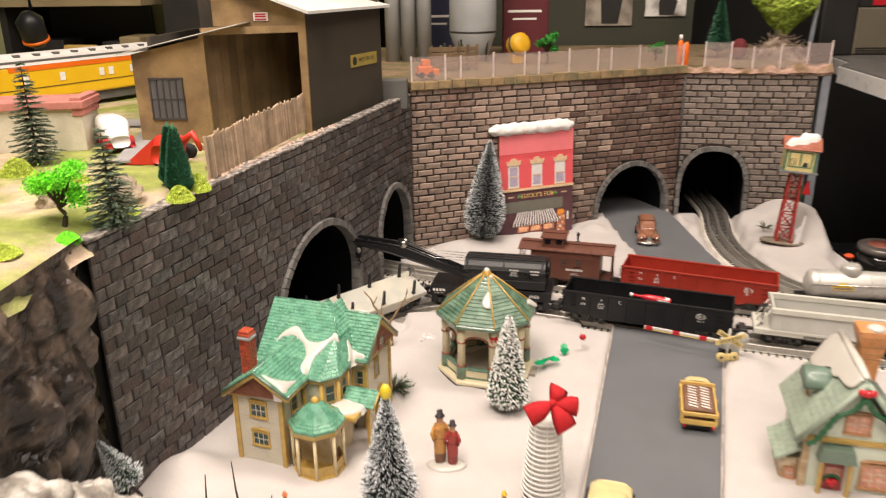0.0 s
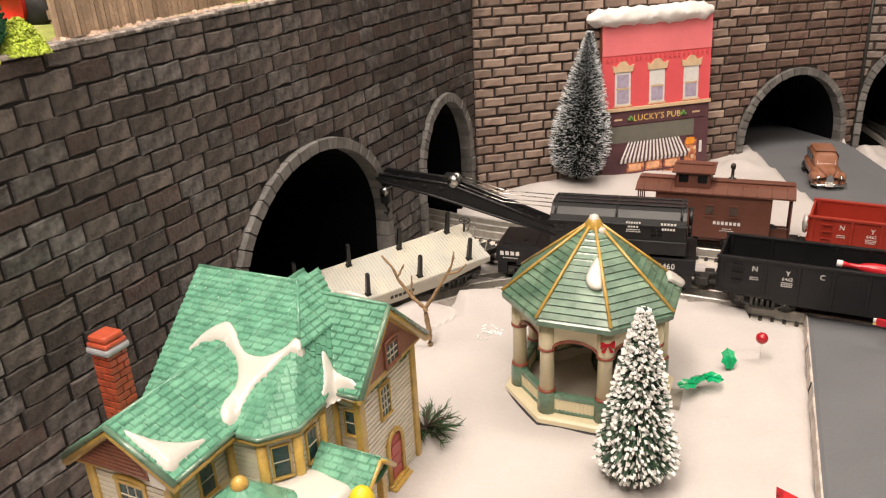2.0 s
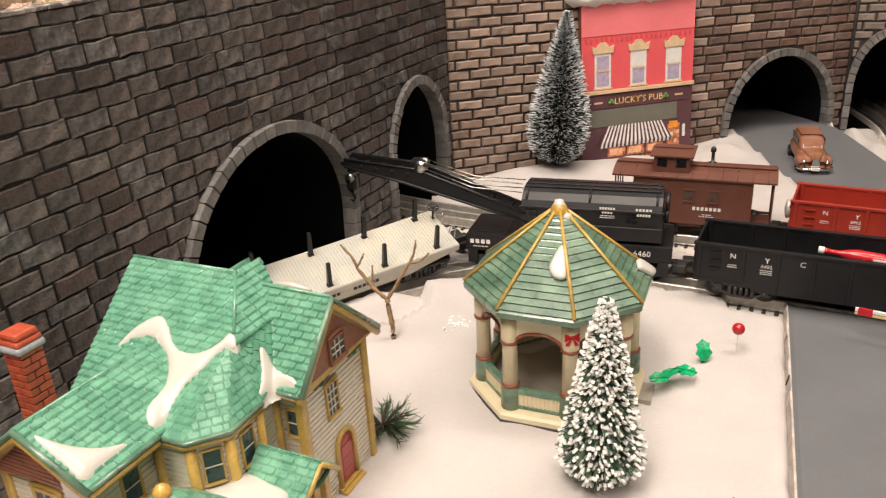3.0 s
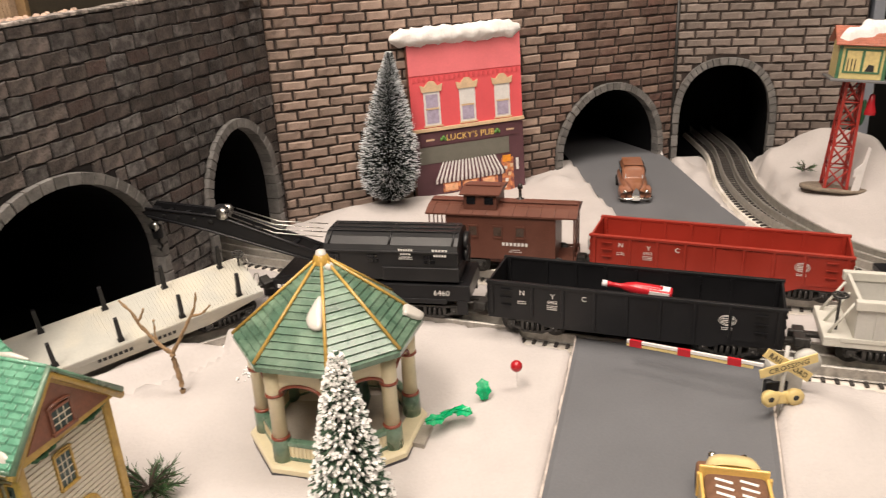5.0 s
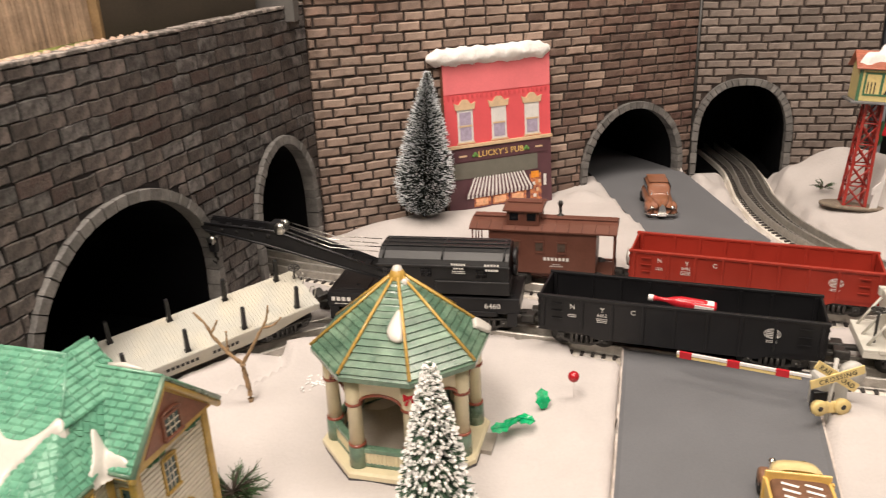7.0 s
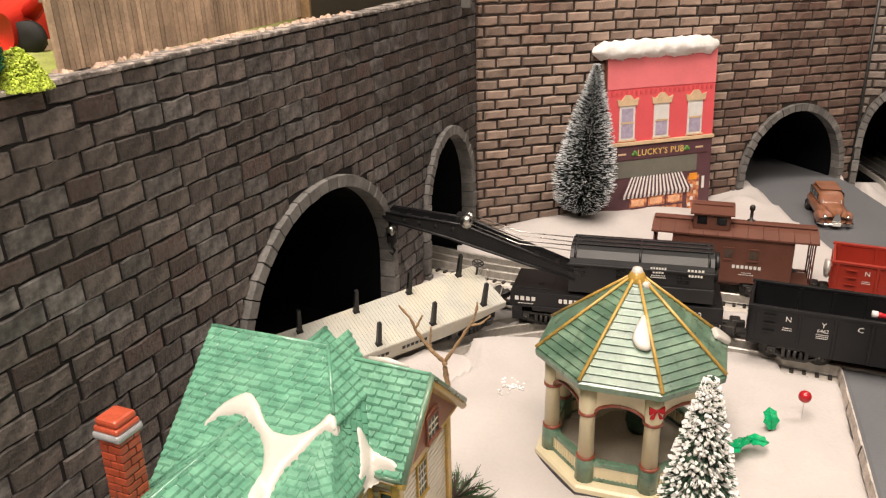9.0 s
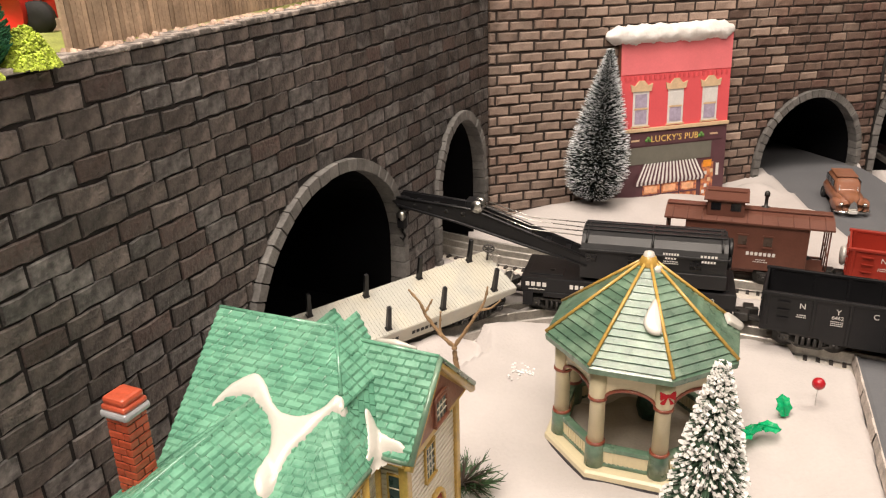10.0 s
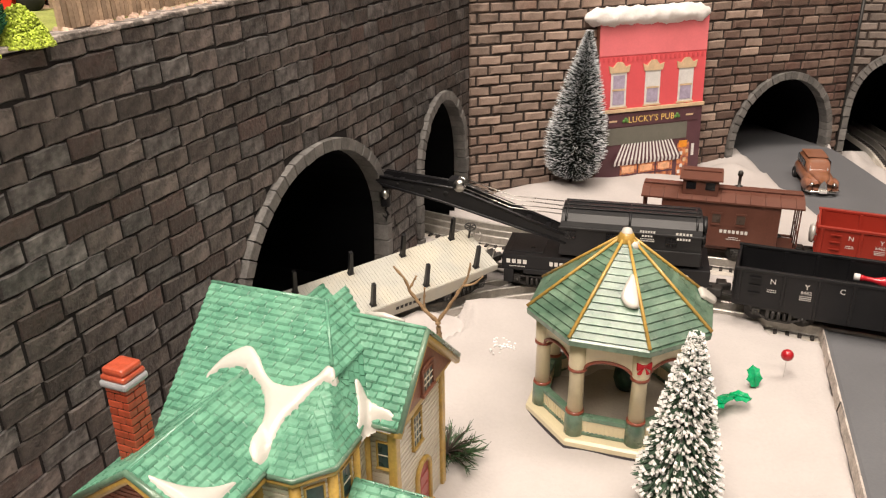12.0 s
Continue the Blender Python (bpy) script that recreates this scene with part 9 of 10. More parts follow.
part("window_frame", G().box(-0.3275, -0.2865, 0.9525, 0.9545, 0.3155, 0.3175).box(-0.3275, -0.2865, 0.9525, 0.9545, 0.2690, 0.2712).box(-0.3275, -0.2865, 0.9526, 0.9544, 0.2920, 0.2934), mat("dark_bar", (0.05, 0.045, 0.045), 0.6), wn)
# tall building behind the fence
tb = thing("engine_house", pose(0, 0, 0), "tall dark brown engine house with a pale sheet roof", "building")
part("front_gable", G().prism([(-0.2600, 0.3710), (-0.1500, 0.3690), (-0.1500, 0.3850), (-0.2600, 0.4250)], 1.0030, 1.0070, "y"), SHED_TAN, tb)
part("door_post", G().box(-0.1590, -0.1500, 1.0030, 1.0080, UP, 0.3700), SHED_TAN, tb)
part("door_post", G().box(-0.2600, -0.2540, 1.0030, 1.0080, UP, 0.3720), SHED_TAN, tb)
a2, b2 = Vector((-0.1520, 1.0075)), Vector((-0.0800, 1.1980))
dd = (b2 - a2).normalized()
nn = Vector((-dd.y, dd.x)) * 0.004
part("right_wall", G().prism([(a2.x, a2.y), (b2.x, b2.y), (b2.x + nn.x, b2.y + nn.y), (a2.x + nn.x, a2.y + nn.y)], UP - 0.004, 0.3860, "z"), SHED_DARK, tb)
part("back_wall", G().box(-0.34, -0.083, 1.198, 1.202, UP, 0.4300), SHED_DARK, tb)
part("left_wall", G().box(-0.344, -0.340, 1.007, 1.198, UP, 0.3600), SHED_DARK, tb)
part("roof", G().add([(-0.142, 0.985, 0.3850), (-0.066, 1.205, 0.3850), (-0.300, 1.225, 0.4450), (-0.300, 0.985, 0.4430), (-0.142, 0.985, 0.3885), (-0.066, 1.205, 0.3885), (-0.300, 1.225, 0.4485), (-0.300, 0.985, 0.4465)], [(3, 2, 1, 0), (4, 5, 6, 7), (0, 1, 5, 4), (1, 2, 6, 5), (3, 0, 4, 7), (2, 3, 7, 6)]), TIN, tb)
ang = math.degrees(math.atan2(dd.y, dd.x))
os_ = part("oil_sign", G().box(0, 0.076, -0.0014, 0, -0.0080, 0.0080, pose(a2.x + dd.x * 0.110, a2.y + dd.y * 0.110, 0.3185, 0, 0, ang)), mat("mustard_sign", (0.36, 0.27, 0.06), 0.6, var=0.15, scale=60), tb, "mustard motor oil sign")
lettering("MOTOR OIL", 0.0085, BLACK_INK, os_, pose(a2.x + dd.x * 0.155 + dd.y * 0.0016, a2.y + dd.y * 0.155 - dd.x * 0.0016, 0.3185, 90, 0, ang))
part("round_emblem", G().lathe([(0.0045, -0.0002), (0.0058, -0.0002), (0.0058, 0.0002), (0.0045, 0.0002)], 20, pose(a2.x + dd.x * 0.120 + dd.y * 0.0016, a2.y + dd.y * 0.120 - dd.x * 0.0016, 0.3185, 90, 0, ang)), BLACK_INK, os_)
ds = part("danger_sign", G().box(-0.2105, -0.1935, 1.0015, 1.0030, 0.3775, 0.3870), PEN_WHITE, tb, "small white notice with red print")
for z in (0.3792, 0.3824, 0.3850):
    part("painted_marking", G().box(-0.2085, -0.1955, 1.0010, 1.0014, z - 0.0008, z + 0.0008), PEN_RED, ds)
GREY_C = mat("grey_concrete_card", (0.11, 0.105, 0.10), 0.8, var=0.2, scale=40)
solo("concrete_block", G().box(-0.085, -0.045, 1.205, 1.235, 0.2400, 0.2820, bevel=0.001), GREY_C, "grey concrete abutment beside the engine house", "abutment", kind="structure")

# trees and bushes of the upper level
def layered_spruce(m, h, spread, layers, label, seed):
    """A spruce whose needles sit on separate drooping branches, layer over layer."""
    r = random.Random(seed)
    tree = thing("spruce_tree", m, label, "tree", "spruce trees")
    part("trunk", G().cyl((0, 0, -0.002), (0, 0, h * 0.96), 0.0018, 0.0005, 8), TRUNK, tree)
    needles, wood = G(), G()
    for i in range(layers):
        t = i / (layers - 1)
        z, reach = h * (0.06 + 0.92 * t), spread * (1 - t) ** 0.85 * (0.7 + 0.3 * min(1, t * 9)) + 0.0022
        arms = 13 - int(7 * t)
        for k in range(arms):
            a = 6.2832 * (k + r.uniform(-0.3, 0.3)) / arms + i * 0.9
            ln = reach * r.uniform(0.75, 1.12)
            out = Vector((math.cos(a), math.sin(a), 0))
            p0 = Vector((0, 0, z + r.uniform(-0.001, 0.001)))
            tip = p0 + out * ln + Vector((0, 0, ln * (0.25 * t - 0.20) + r.uniform(-0.0012, 0.0012)))
            wood.tube([p0, (p0 + tip) / 2 + Vector((0, 0, 0.0006)), tip], [0.0006, 0.0004, 0.0002], 4)
            n = max(5, int(ln / 0.0011))
            for j in range(n):
                q = p0.lerp(tip, 0.12 + 0.88 * (j + r.random()) / n)
                for sgn in (-1, 1):
                    side = Vector((-out.y, out.x, 0)) * sgn
                    spike(needles, q, out * 0.8 + side * r.uniform(0.3, 1.1) + Vector((0, 0, r.uniform(-0.5, 0.45))), r.uniform(0.0030, 0.0046), 0.00042)
    part("branchwork", wood, TRUNK, tree, kind="stuff")
    part("crown", needles, NEEDLE_SP, tree)


layered_spruce(pose(-0.2500, 0.6550, UP + ground_drop(-0.2500, 0.6550)), 0.080, 0.0225, 15, "dark green model spruce near the wall edge", 51)
layered_spruce(pose(-0.4150, 0.8500, UP), 0.106, 0.0255, 18, "tall dark green model spruce behind the path", 52)
CONE_G = mat("green_flock_cone", (0.02, 0.115, 0.055), 0.9, var=0.3, scale=300, bump=0.9, island=0.3)
for x, y, h in ((-0.2250, 0.7420, 0.070), (-0.2380, 0.7620, 0.066)):
    c = thing("cypress_tree", pose(x, y, UP + ground_drop(x, y)), "dense dark green conical tree by the fence", "tree", "cypress trees")
    g = G()
    rr = random.Random(int(h * 1e4))
    for k in range(1700):
        t = rr.random()
        a = rr.uniform(0, 6.283)
        r0 = 0.0135 * (1 - t) ** 0.8 * min(1, 0.55 + t * 4)
        p = Vector((r0 * math.cos(a), r0 * math.sin(a), 0.003 + t * (h - 0.003)))
        spike(g, p * 0.86, Vector((math.cos(a), math.sin(a), 0.7)), 0.0040, 0.0008)
    part("crown", g, CONE_G, c)
    part("core", G().lathe([(0.004, 0), (0.0105, 0.008), (0.0068, h * 0.5), (0.0003, h * 0.95)], 10), CONE_G, c)


def clump_tree(m, h, w, leaf_mat, label, seed, count=1100, trunk=0.35, size=0.0022, name="leafy_tree", group=""):
    """A tapered bent trunk with limbs and a ragged crown of small leaf flakes in clumps."""
    r = random.Random(seed)
    t = thing(name, m, label, "tree", group)
    part("trunk", G().tube(spline([(0, 0, -0.002), (h * 0.05, 0, h * 0.2), (-h * 0.04, 0, h * trunk), (h * 0.02, 0, h * 0.7)], 5), [0.0024 - 0.0016 * k / 15 for k in range(16)], 7), TRUNK, t)
    g = G()
    centres = []
    for k in range(11):
        a = k * 2.4
        q = Vector((math.cos(a) * w * 0.36, math.sin(a) * w * 0.30, h * (trunk + 0.12 + 0.5 * ((k * 0.37) % 1))))
        centres.append(q)
        part("limb", G().tube([Vector((0, 0, h * trunk * 0.9)), q * 0.5 + Vector((0, 0, h * trunk * 0.5)), q], [0.0012, 0.0009, 0.0005], 5), TRUNK, t)
    for k in range(count):
        c = centres[k % len(centres)]
        p = c + Vector((r.gauss(0, 1), r.gauss(0, 1), r.gauss(0, 0.7))) * w * 0.105
        n = Vector((r.uniform(-1, 1), r.uniform(-1, 1), r.uniform(-0.4, 1)))
        s = n.orthogonal().normalized() * size * r.uniform(0.6, 1.3)
        u = n.cross(s).normalized() * size * r.uniform(0.5, 1.0)
        g.add([p - s, p - u * 0.8 + n * 0.0002, p + s, p + u], [(0, 1, 2, 3)])
    part("crown", g, leaf_mat, t)
    return t


LIME = mat("lime_foliage", (0.20, 0.74, 0.03), 0.8, var=0.3, scale=200, bump=0, island=0.4)
MIDG = mat("mid_green_foliage", (0.035, 0.26, 0.03), 0.8, var=0.3, scale=200, bump=0, island=0.4)
YELG = mat("yellow_green_lichen", (0.46, 0.56, 0.08), 0.9, var=0.3, scale=200, bump=0, island=0.4)
clump_tree(pose(-0.2870, 0.6450, UP + ground_drop(-0.2870, 0.6450)), 0.050, 0.042, LIME, "bright lime green model tree with a crooked trunk", 61, 5200, 0.35, 0.0012)
clump_tree(pose(0.1950, 1.5200, 0.2745), 0.052, 0.036, MIDG, "bright green round model tree behind the plastic fence", 62, 900)
clump_tree(pose(0.4050, 1.5600, 0.2745), 0.030, 0.026, MIDG, "small bright green model tree behind the plastic fence", 63, 600)


def bush(m, w, h, mm, label, seed, n=3200):
    r = random.Random(seed)
    g = G()
    for k in range(n):
        a, q = r.uniform(0, 6.283), math.sqrt(r.random())
        p = Vector((math.cos(a) * q * w, math.sin(a) * q * w, h * (1 - q * q) * r.uniform(0.3, 1.05)))
        s = 0.0008
        d = Vector((r.uniform(-1, 1), r.uniform(-1, 1), r.uniform(0.2, 1))).normalized()
        e = d.orthogonal().normalized() * s
        u = d.cross(e)
        g.add([p - e, p - u, p + e, p + u, p + d * s * 1.2], [(0, 1, 4), (1, 2, 4), (2, 3, 4), (3, 0, 4), (3, 2, 1, 0)])
    solo("lichen_bush", g, mm, label, "bush", m, "lichen bushes")


for k, (x, y, w, h) in enumerate(((-0.2130, 0.7560, 0.012, 0.016), (-0.2200, 0.7250, 0.013, 0.013), (-0.2500, 0.6850, 0.010, 0.008), (-0.2420, 0.7850, 0.012, 0.009), (-0.2700, 0.6150, 0.010, 0.008), (-0.4100, 0.8000, 0.018, 0.018), (-0.3400, 0.7700, 0.018, 0.010), (-0.2980, 0.5700, 0.016, 0.008))):
    bush(pose(x, y, UP - 0.001 + ground_drop(x, y)), w, h, YELG if k != 4 else LIME, "yellow-green lichen bush on the upper ground", 70 + k)
OUTC = mat("tan_outcrop", (0.30, 0.24, 0.17), 0.85, var=0.35, scale=80, bump=1.0)
for k, (x, y, r0) in enumerate(((-0.262, 0.712, 0.014), (-0.275, 0.735, 0.012), (-0.320, 0.690, 0.010))):
    bm = bmesh.new()
    bmesh.ops.create_icosphere(bm, subdivisions=3, radius=r0)
    for v in bm.verts:
        v.co *= 1 + 0.5 * noise.noise(v.co / r0 * 1.6 + Vector((k * 7, 3, 0)))
    solo("rock_outcrop", G().take(bm), OUTC, "small tan rock outcrop beside the bushes", "rock", pose(x, y, UP + 0.002), "rock outcrops")

# vehicles and buildings of the upper level
YEL_TRAIN = mat("union_yellow", (0.78, 0.47, 0.015), 0.35, var=0.06, scale=30, coat=0.3)
ORANGE = mat("bright_orange", (0.78, 0.15, 0.01), 0.4, var=0.08)
coach = thing("yellow_coach", pose(-0.575, 1.270, UP + 0.004, 0, 0, 63), "yellow streamlined coach with an orange stripe and grey roof", "train car")
part("body", G().box(-0.150, 0.150, -0.026, 0.026, 0.016, 0.066, bevel=0.003), YEL_TRAIN, coach)
part("stripe", G().box(-0.120, 0.151, -0.0266, 0.0266, 0.0585, 0.0657), ORANGE, coach)
part("roof", G().prism([(-0.0265, 0.066), (0.0265, 0.066), (0.022, 0.077), (0.010, 0.082), (-0.010, 0.082), (-0.022, 0.077)], -0.152, 0.152, "x"), TIN, coach)
part("underframe", G().box(-0.145, 0.145, -0.020, 0.020, 0.002, 0.016), GREY_C, coach)
for x in (-0.100, -0.040, 0.030, 0.048, 0.090):
    part("window", G().box(x, x + 0.009, -0.0270, -0.0262, 0.040, 0.052), PEN_WHITE, coach, "white shaded window")
for k in range(9):
    part("roof_vent", G().box(-0.135 + k * 0.032, -0.125 + k * 0.032, -0.0200, -0.0130, 0.0775, 0.0815, bevel=0.0006), GREY_C, coach)
part("roof_rib", G().box(-0.151, 0.151, -0.0252, -0.0238, 0.0705, 0.0735), GREY_C, coach)
part("stripe_line", G().box(-0.150, 0.150, -0.0268, -0.0262, 0.0330, 0.0338), BLACK_INK, coach)
depot = thing("white_depot", pose(-0.456, 0.935, UP, 0, 0, 8), "cream stucco building with a dull red roof", "building")
part("wall", G().box(-0.065, 0.060, -0.028, 0.028, 0, 0.048, bevel=0.0008), mat("cream_stucco", (0.62, 0.57, 0.47), 0.8, var=0.12, scale=60, bump=0.5), depot)
part("roof", G().box(-0.070, 0.064, -0.033, 0.033, 0.048, 0.057, bevel=0.0012), mat("dull_red_roof", (0.52, 0.20, 0.17), 0.7, var=0.25, scale=50, bump=0.4), depot)
part("parapet", G().box(0.050, 0.062, -0.030, 0.030, 0.040, 0.061, bevel=0.0008), mat("dull_red_roof", (0.36, 0.10, 0.085), 0.7), depot)
van = thing("white_van", pose(-0.366, 0.930, UP + 0.001, 0, 0, -145), "white and red vintage toy van", "van", "toy vehicles")
part("body", loft([(-0.032, 0.012, 0.006, 0.030), (-0.028, 0.015, 0.005, 0.036), (0.012, 0.0155, 0.005, 0.037), (0.018, 0.013, 0.005, 0.022), (0.034, 0.010, 0.005, 0.018)]), PEN_WHITE, van)
for s in (-1, 1):
    part("fender", loft([(0.012, 0.003, 0.004, 0.010), (0.022, 0.005, 0.004, 0.016), (0.034, 0.003, 0.004, 0.010)]), PEN_RED, van).location = (s * 0.012, 0, 0)
    part("sill", G().box(min(s * 0.012, s * 0.0155), max(s * 0.012, s * 0.0155), -0.028, 0.014, 0.004, 0.012), PEN_RED, van)
    for y in (-0.020, 0.023):
        tyre(van, s * 0.0135, y, 0.0068, 0.004)
RED_P = mat("red_toy_plastic", (0.62, 0.035, 0.02), 0.4, var=0.08)
digger = thing("toy_tractor", pose(-0.275, 0.855, UP), "red plastic tractor shape parked behind the fence", "vehicle")
part("body", loft([(-0.020, 0.012, 0.002, 0.022), (0.0, 0.016, 0.002, 0.030), (0.018, 0.014, 0.002, 0.026)]), RED_P, digger)
part("ramp", G().add([(-0.045, -0.010, 0.0), (-0.012, -0.014, 0.0), (-0.012, 0.014, 0.0), (-0.045, 0.010, 0.0), (-0.012, -0.014, 0.026), (-0.012, 0.014, 0.026)], [(0, 1, 4), (3, 5, 2), (0, 4, 5, 3), (1, 2, 5, 4), (0, 3, 2, 1)]), RED_P, digger)
part("arm", G().tube([(0.014, -0.006, 0.020), (0.030, -0.008, 0.032), (0.038, -0.008, 0.014)], [0.005, 0.004, 0.003], 7), RED_P, digger)
for s in (-1, 1):
    part("wheel", G().lathe([(0.002, -0.003), (0.0085, -0.003), (0.0085, 0.003), (0.002, 0.003)], 18, pose(0.016, s * 0.014, 0.0085, 90, 0, 0)), RUBBER, digger)
ASPH = mat("upper_grey_road", (0.30, 0.29, 0.29), 0.8, var=0.1, scale=30)
solo("upper_road", G().prism([(-0.33, 0.84), (-0.29, 0.85), (-0.35, 1.10), (-0.60, 1.12), (-0.60, 1.08), (-0.38, 1.06)], UP + 0.002, UP + 0.0042, "z"), ASPH, "pale grey road strip on the upper level", "road", kind="structure")

# ---- upper level behind the back walls ----
EARTH = mat("upper_tan_earth", (0.23, 0.155, 0.09), 0.9, var=0.3, scale=40, bump=0.9, second=(0.14, 0.12, 0.05), patch=18)
g = G()
g.prism([(CORNER.x - 0.02, CORNER.y + 0.012), (SEAM.x, SEAM.y + 0.012), (RIGHT_END.x + 0.01, RIGHT_END.y + 0.012), (0.72, 1.95), (-0.30, 1.95), (-0.20, 1.20)], 0.2520, 0.2705, "z")
solo("upper_ground", g, EARTH, "tan upper ground behind the back wall", "ground", kind="structure")
PANEL = bpy.data.materials.new("pink_clear_plastic")
PANEL.use_nodes = True
pn = PANEL.node_tree.nodes
pb = pn["Principled BSDF"]
pb.inputs["Base Color"].default_value = (0.55, 0.44, 0.42, 1)
pb.inputs["Roughness"].default_value = 0.25
pb.inputs["Alpha"].default_value = 0.22
POST_P = mat("pinkish_plastic_post", (0.60, 0.50, 0.48), 0.4, var=0.1)
def plastic_fence(m, posts, tops, foot):
    """Clear panels between thin uneven posts, at the given places along a wall."""
    pf = thing("plastic_fence", m, "clear pinkish plastic panel fence along the wall top", "fence", "plastic fences")
    for k, u in enumerate(posts):
        part("post", G().box(u - 0.0013, u + 0.0013, 0.0028, 0.0048, foot, tops[k]), POST_P, pf)
        if k + 1 < len(posts):
            part("panel", G().box(u + 0.0014, posts[k + 1] - 0.0014, 0.0035, 0.0042, foot + 0.0005, min(tops[k], tops[k + 1]) - 0.0015), PANEL, pf)


span_back = (SEAM - CORNER).length
plastic_fence(M_BACK, [0.004 + (span_back - 0.010) * (k + 0.25 * math.sin(k * 2.1) * (0 < k < 11)) / 11 for k in range(12)], [0.3120 + 0.0016 * math.sin(k * 2.3) for k in range(12)], 0.2740)
plastic_fence(M_RIGHT, [0.0300, 0.0730, 0.1100, 0.1540, 0.1970, 0.2340], [0.3150, 0.3152, 0.3065, 0.3085, 0.3147, 0.3176], 0.2700)
SILO = mat("grey_silo_paint", (0.36, 0.37, 0.38), 0.5, var=0.1, scale=30)
for k in range(3):
    s = thing("silo", pose(-0.098 + k * 0.031, 1.610, 0.2705), "tall narrow pale grey silo", "silo", "grey silos")
    part("shell", G().lathe([(0.0142, 0), (0.0142, 0.30), (0.0002, 0.306)], 22), SILO, s)
bs = thing("storage_silo", pose(0.0590, 1.610, 0.2705), "large grey storage silo with a tapered foot and dark band", "silo")
part("shell", G().lathe([(0.022, 0.0), (0.030, 0.010), (0.0455, 0.052), (0.0455, 0.30), (0.0002, 0.31)], 30), SILO, bs)
part("band", G().lathe([(0.0455, 0.0545), (0.0466, 0.0545), (0.0466, 0.0575), (0.0455, 0.0575)], 30), TRUCK_BLACK, bs)
for a in range(4):
    part("leg", G().cyl((0.034 * math.cos(a * 1.57 + 0.8), 0.034 * math.sin(a * 1.57 + 0.8), 0), (0.041 * math.cos(a * 1.57 + 0.8), 0.041 * math.sin(a * 1.57 + 0.8), 0.055), 0.002), TRUCK_BLACK, bs)
br = thing("yellow_mixer", pose(0.1440, 1.5500, 0.2705, 0, 0, 15), "yellow toy drum standing behind the plastic fence", "drum")
part("drum", G().lathe([(0.0130, -0.020), (0.0200, -0.012), (0.0210, 0.0), (0.0200, 0.012), (0.0150, 0.016)], 22, pose(0, 0, 0.034, 70, 0, 20)), mat("yellow_drum", (0.66, 0.37, 0.02), 0.4, var=0.12), br)
part("stand", G().box(-0.014, 0.010, -0.010, 0.012, 0, 0.018, bevel=0.002), mat("yellow_drum", (0.66, 0.37, 0.02), 0.4), br)
part("ring", G().lathe([(0.0205, -0.002), (0.0222, -0.002), (0.0222, 0.002), (0.0205, 0.002)], 22, pose(0, 0, 0.034, 70, 0, 20)), TRUCK_BLACK, br)
ov = thing("orange_loader", pose(-0.022, 1.300, 0.2745, 0, 0, 20), "small bright orange toy loader on the wall corner", "vehicle", "toy vehicles")
part("body", G().box(-0.012, 0.012, -0.008, 0.008, 0.004, 0.018, bevel=0.002).box(-0.005, 0.008, -0.006, 0.006, 0.018, 0.028, bevel=0.001), ORANGE, ov)
part("bucket", G().box(0.012, 0.022, -0.009, 0.009, 0.004, 0.013, bevel=0.001), ORANGE, ov)
for s in (-1, 1):
    for x in (-0.008, 0.008):
        part("wheel", G().lathe([(0.001, -0.002), (0.0048, -0.002), (0.0048, 0.002), (0.001, 0.002)], 14, pose(x, s * 0.0085, 0.0048, 90, 0, 0)), RUBBER, ov)
tr = thing("timber_trestle", pose(-0.010, 1.420, 0.2705, 0, 0, 18), "brown timber wagon side behind the corner", "wagon")
for k in range(4):
    part("board", G().box(-0.010, 0.080, -0.002, 0.002, 0.006 + k * 0.009, 0.0135 + k * 0.009, bevel=0.0006), SHED_MID, tr)
for k in range(6):
    part("stake", G().box(-0.008 + k * 0.0165, -0.004 + k * 0.0165, -0.004, -0.002, 0.0, 0.044), SHED_MID, tr)
for x, y, h in ((0.4240, 1.4640, 0.0470), (0.4355, 1.4660, 0.0430)):
    bt = thing("orange_bottle", pose(x, y, 0.2705), "small orange bottle standing behind the plastic fence", "bottle", "orange bottles")
    part("body", G().lathe([(0.0046, 0), (0.0050, 0.004), (0.0050, h - 0.006), (0.0028, h - 0.001), (0.0002, h)], 14), ORANGE, bt)
    if h > 0.045:
        part("cap", G().lathe([(0.0030, h - 0.001), (0.0030, h + 0.008), (0.0002, h + 0.008)], 12), PEN_WHITE, bt)
brush_tree(pose(0.5400, 1.6200, 0.2705), 0.125, [(0, 0.010), (0.08, 0.0290), (0.5, 0.0170), (1, 0.002)], 2200, 0.014, 0.0010, 0.0, -0.3, mat("pine_plastic", (0.022, 0.095, 0.05), 0.6, var=0.3, island=0.3, bump=0), FROST, "green plastic pine behind the wall", 81, name="pine_tree")
brush_tree(pose(0.0050, 1.5350, 0.2705), 0.040, [(0, 0.008), (0.1, 0.011), (1, 0.001)], 600, 0.007, 0.0005, 0.0, -0.2, NEEDLE_SP, FROST, "tiny dark spruce behind the plastic fence", 82, name="spruce_tree")
brush_tree(pose(0.0360, 1.5350, 0.2705), 0.046, [(0, 0.008), (0.1, 0.012), (1, 0.001)], 700, 0.007, 0.0005, 0.0, -0.2, NEEDLE_SP, FROST, "tiny dark spruce behind the plastic fence", 83, name="spruce_tree")
PALE_L = mat("pale_lime_foliage", (0.30, 0.40, 0.05), 0.85, var=0.3, scale=100, bump=0, island=0.25)
willow = thing("weeping_tree", pose(0.655, 1.600, 0.2705), "large pale lime tree with a drooping solid crown", "tree")
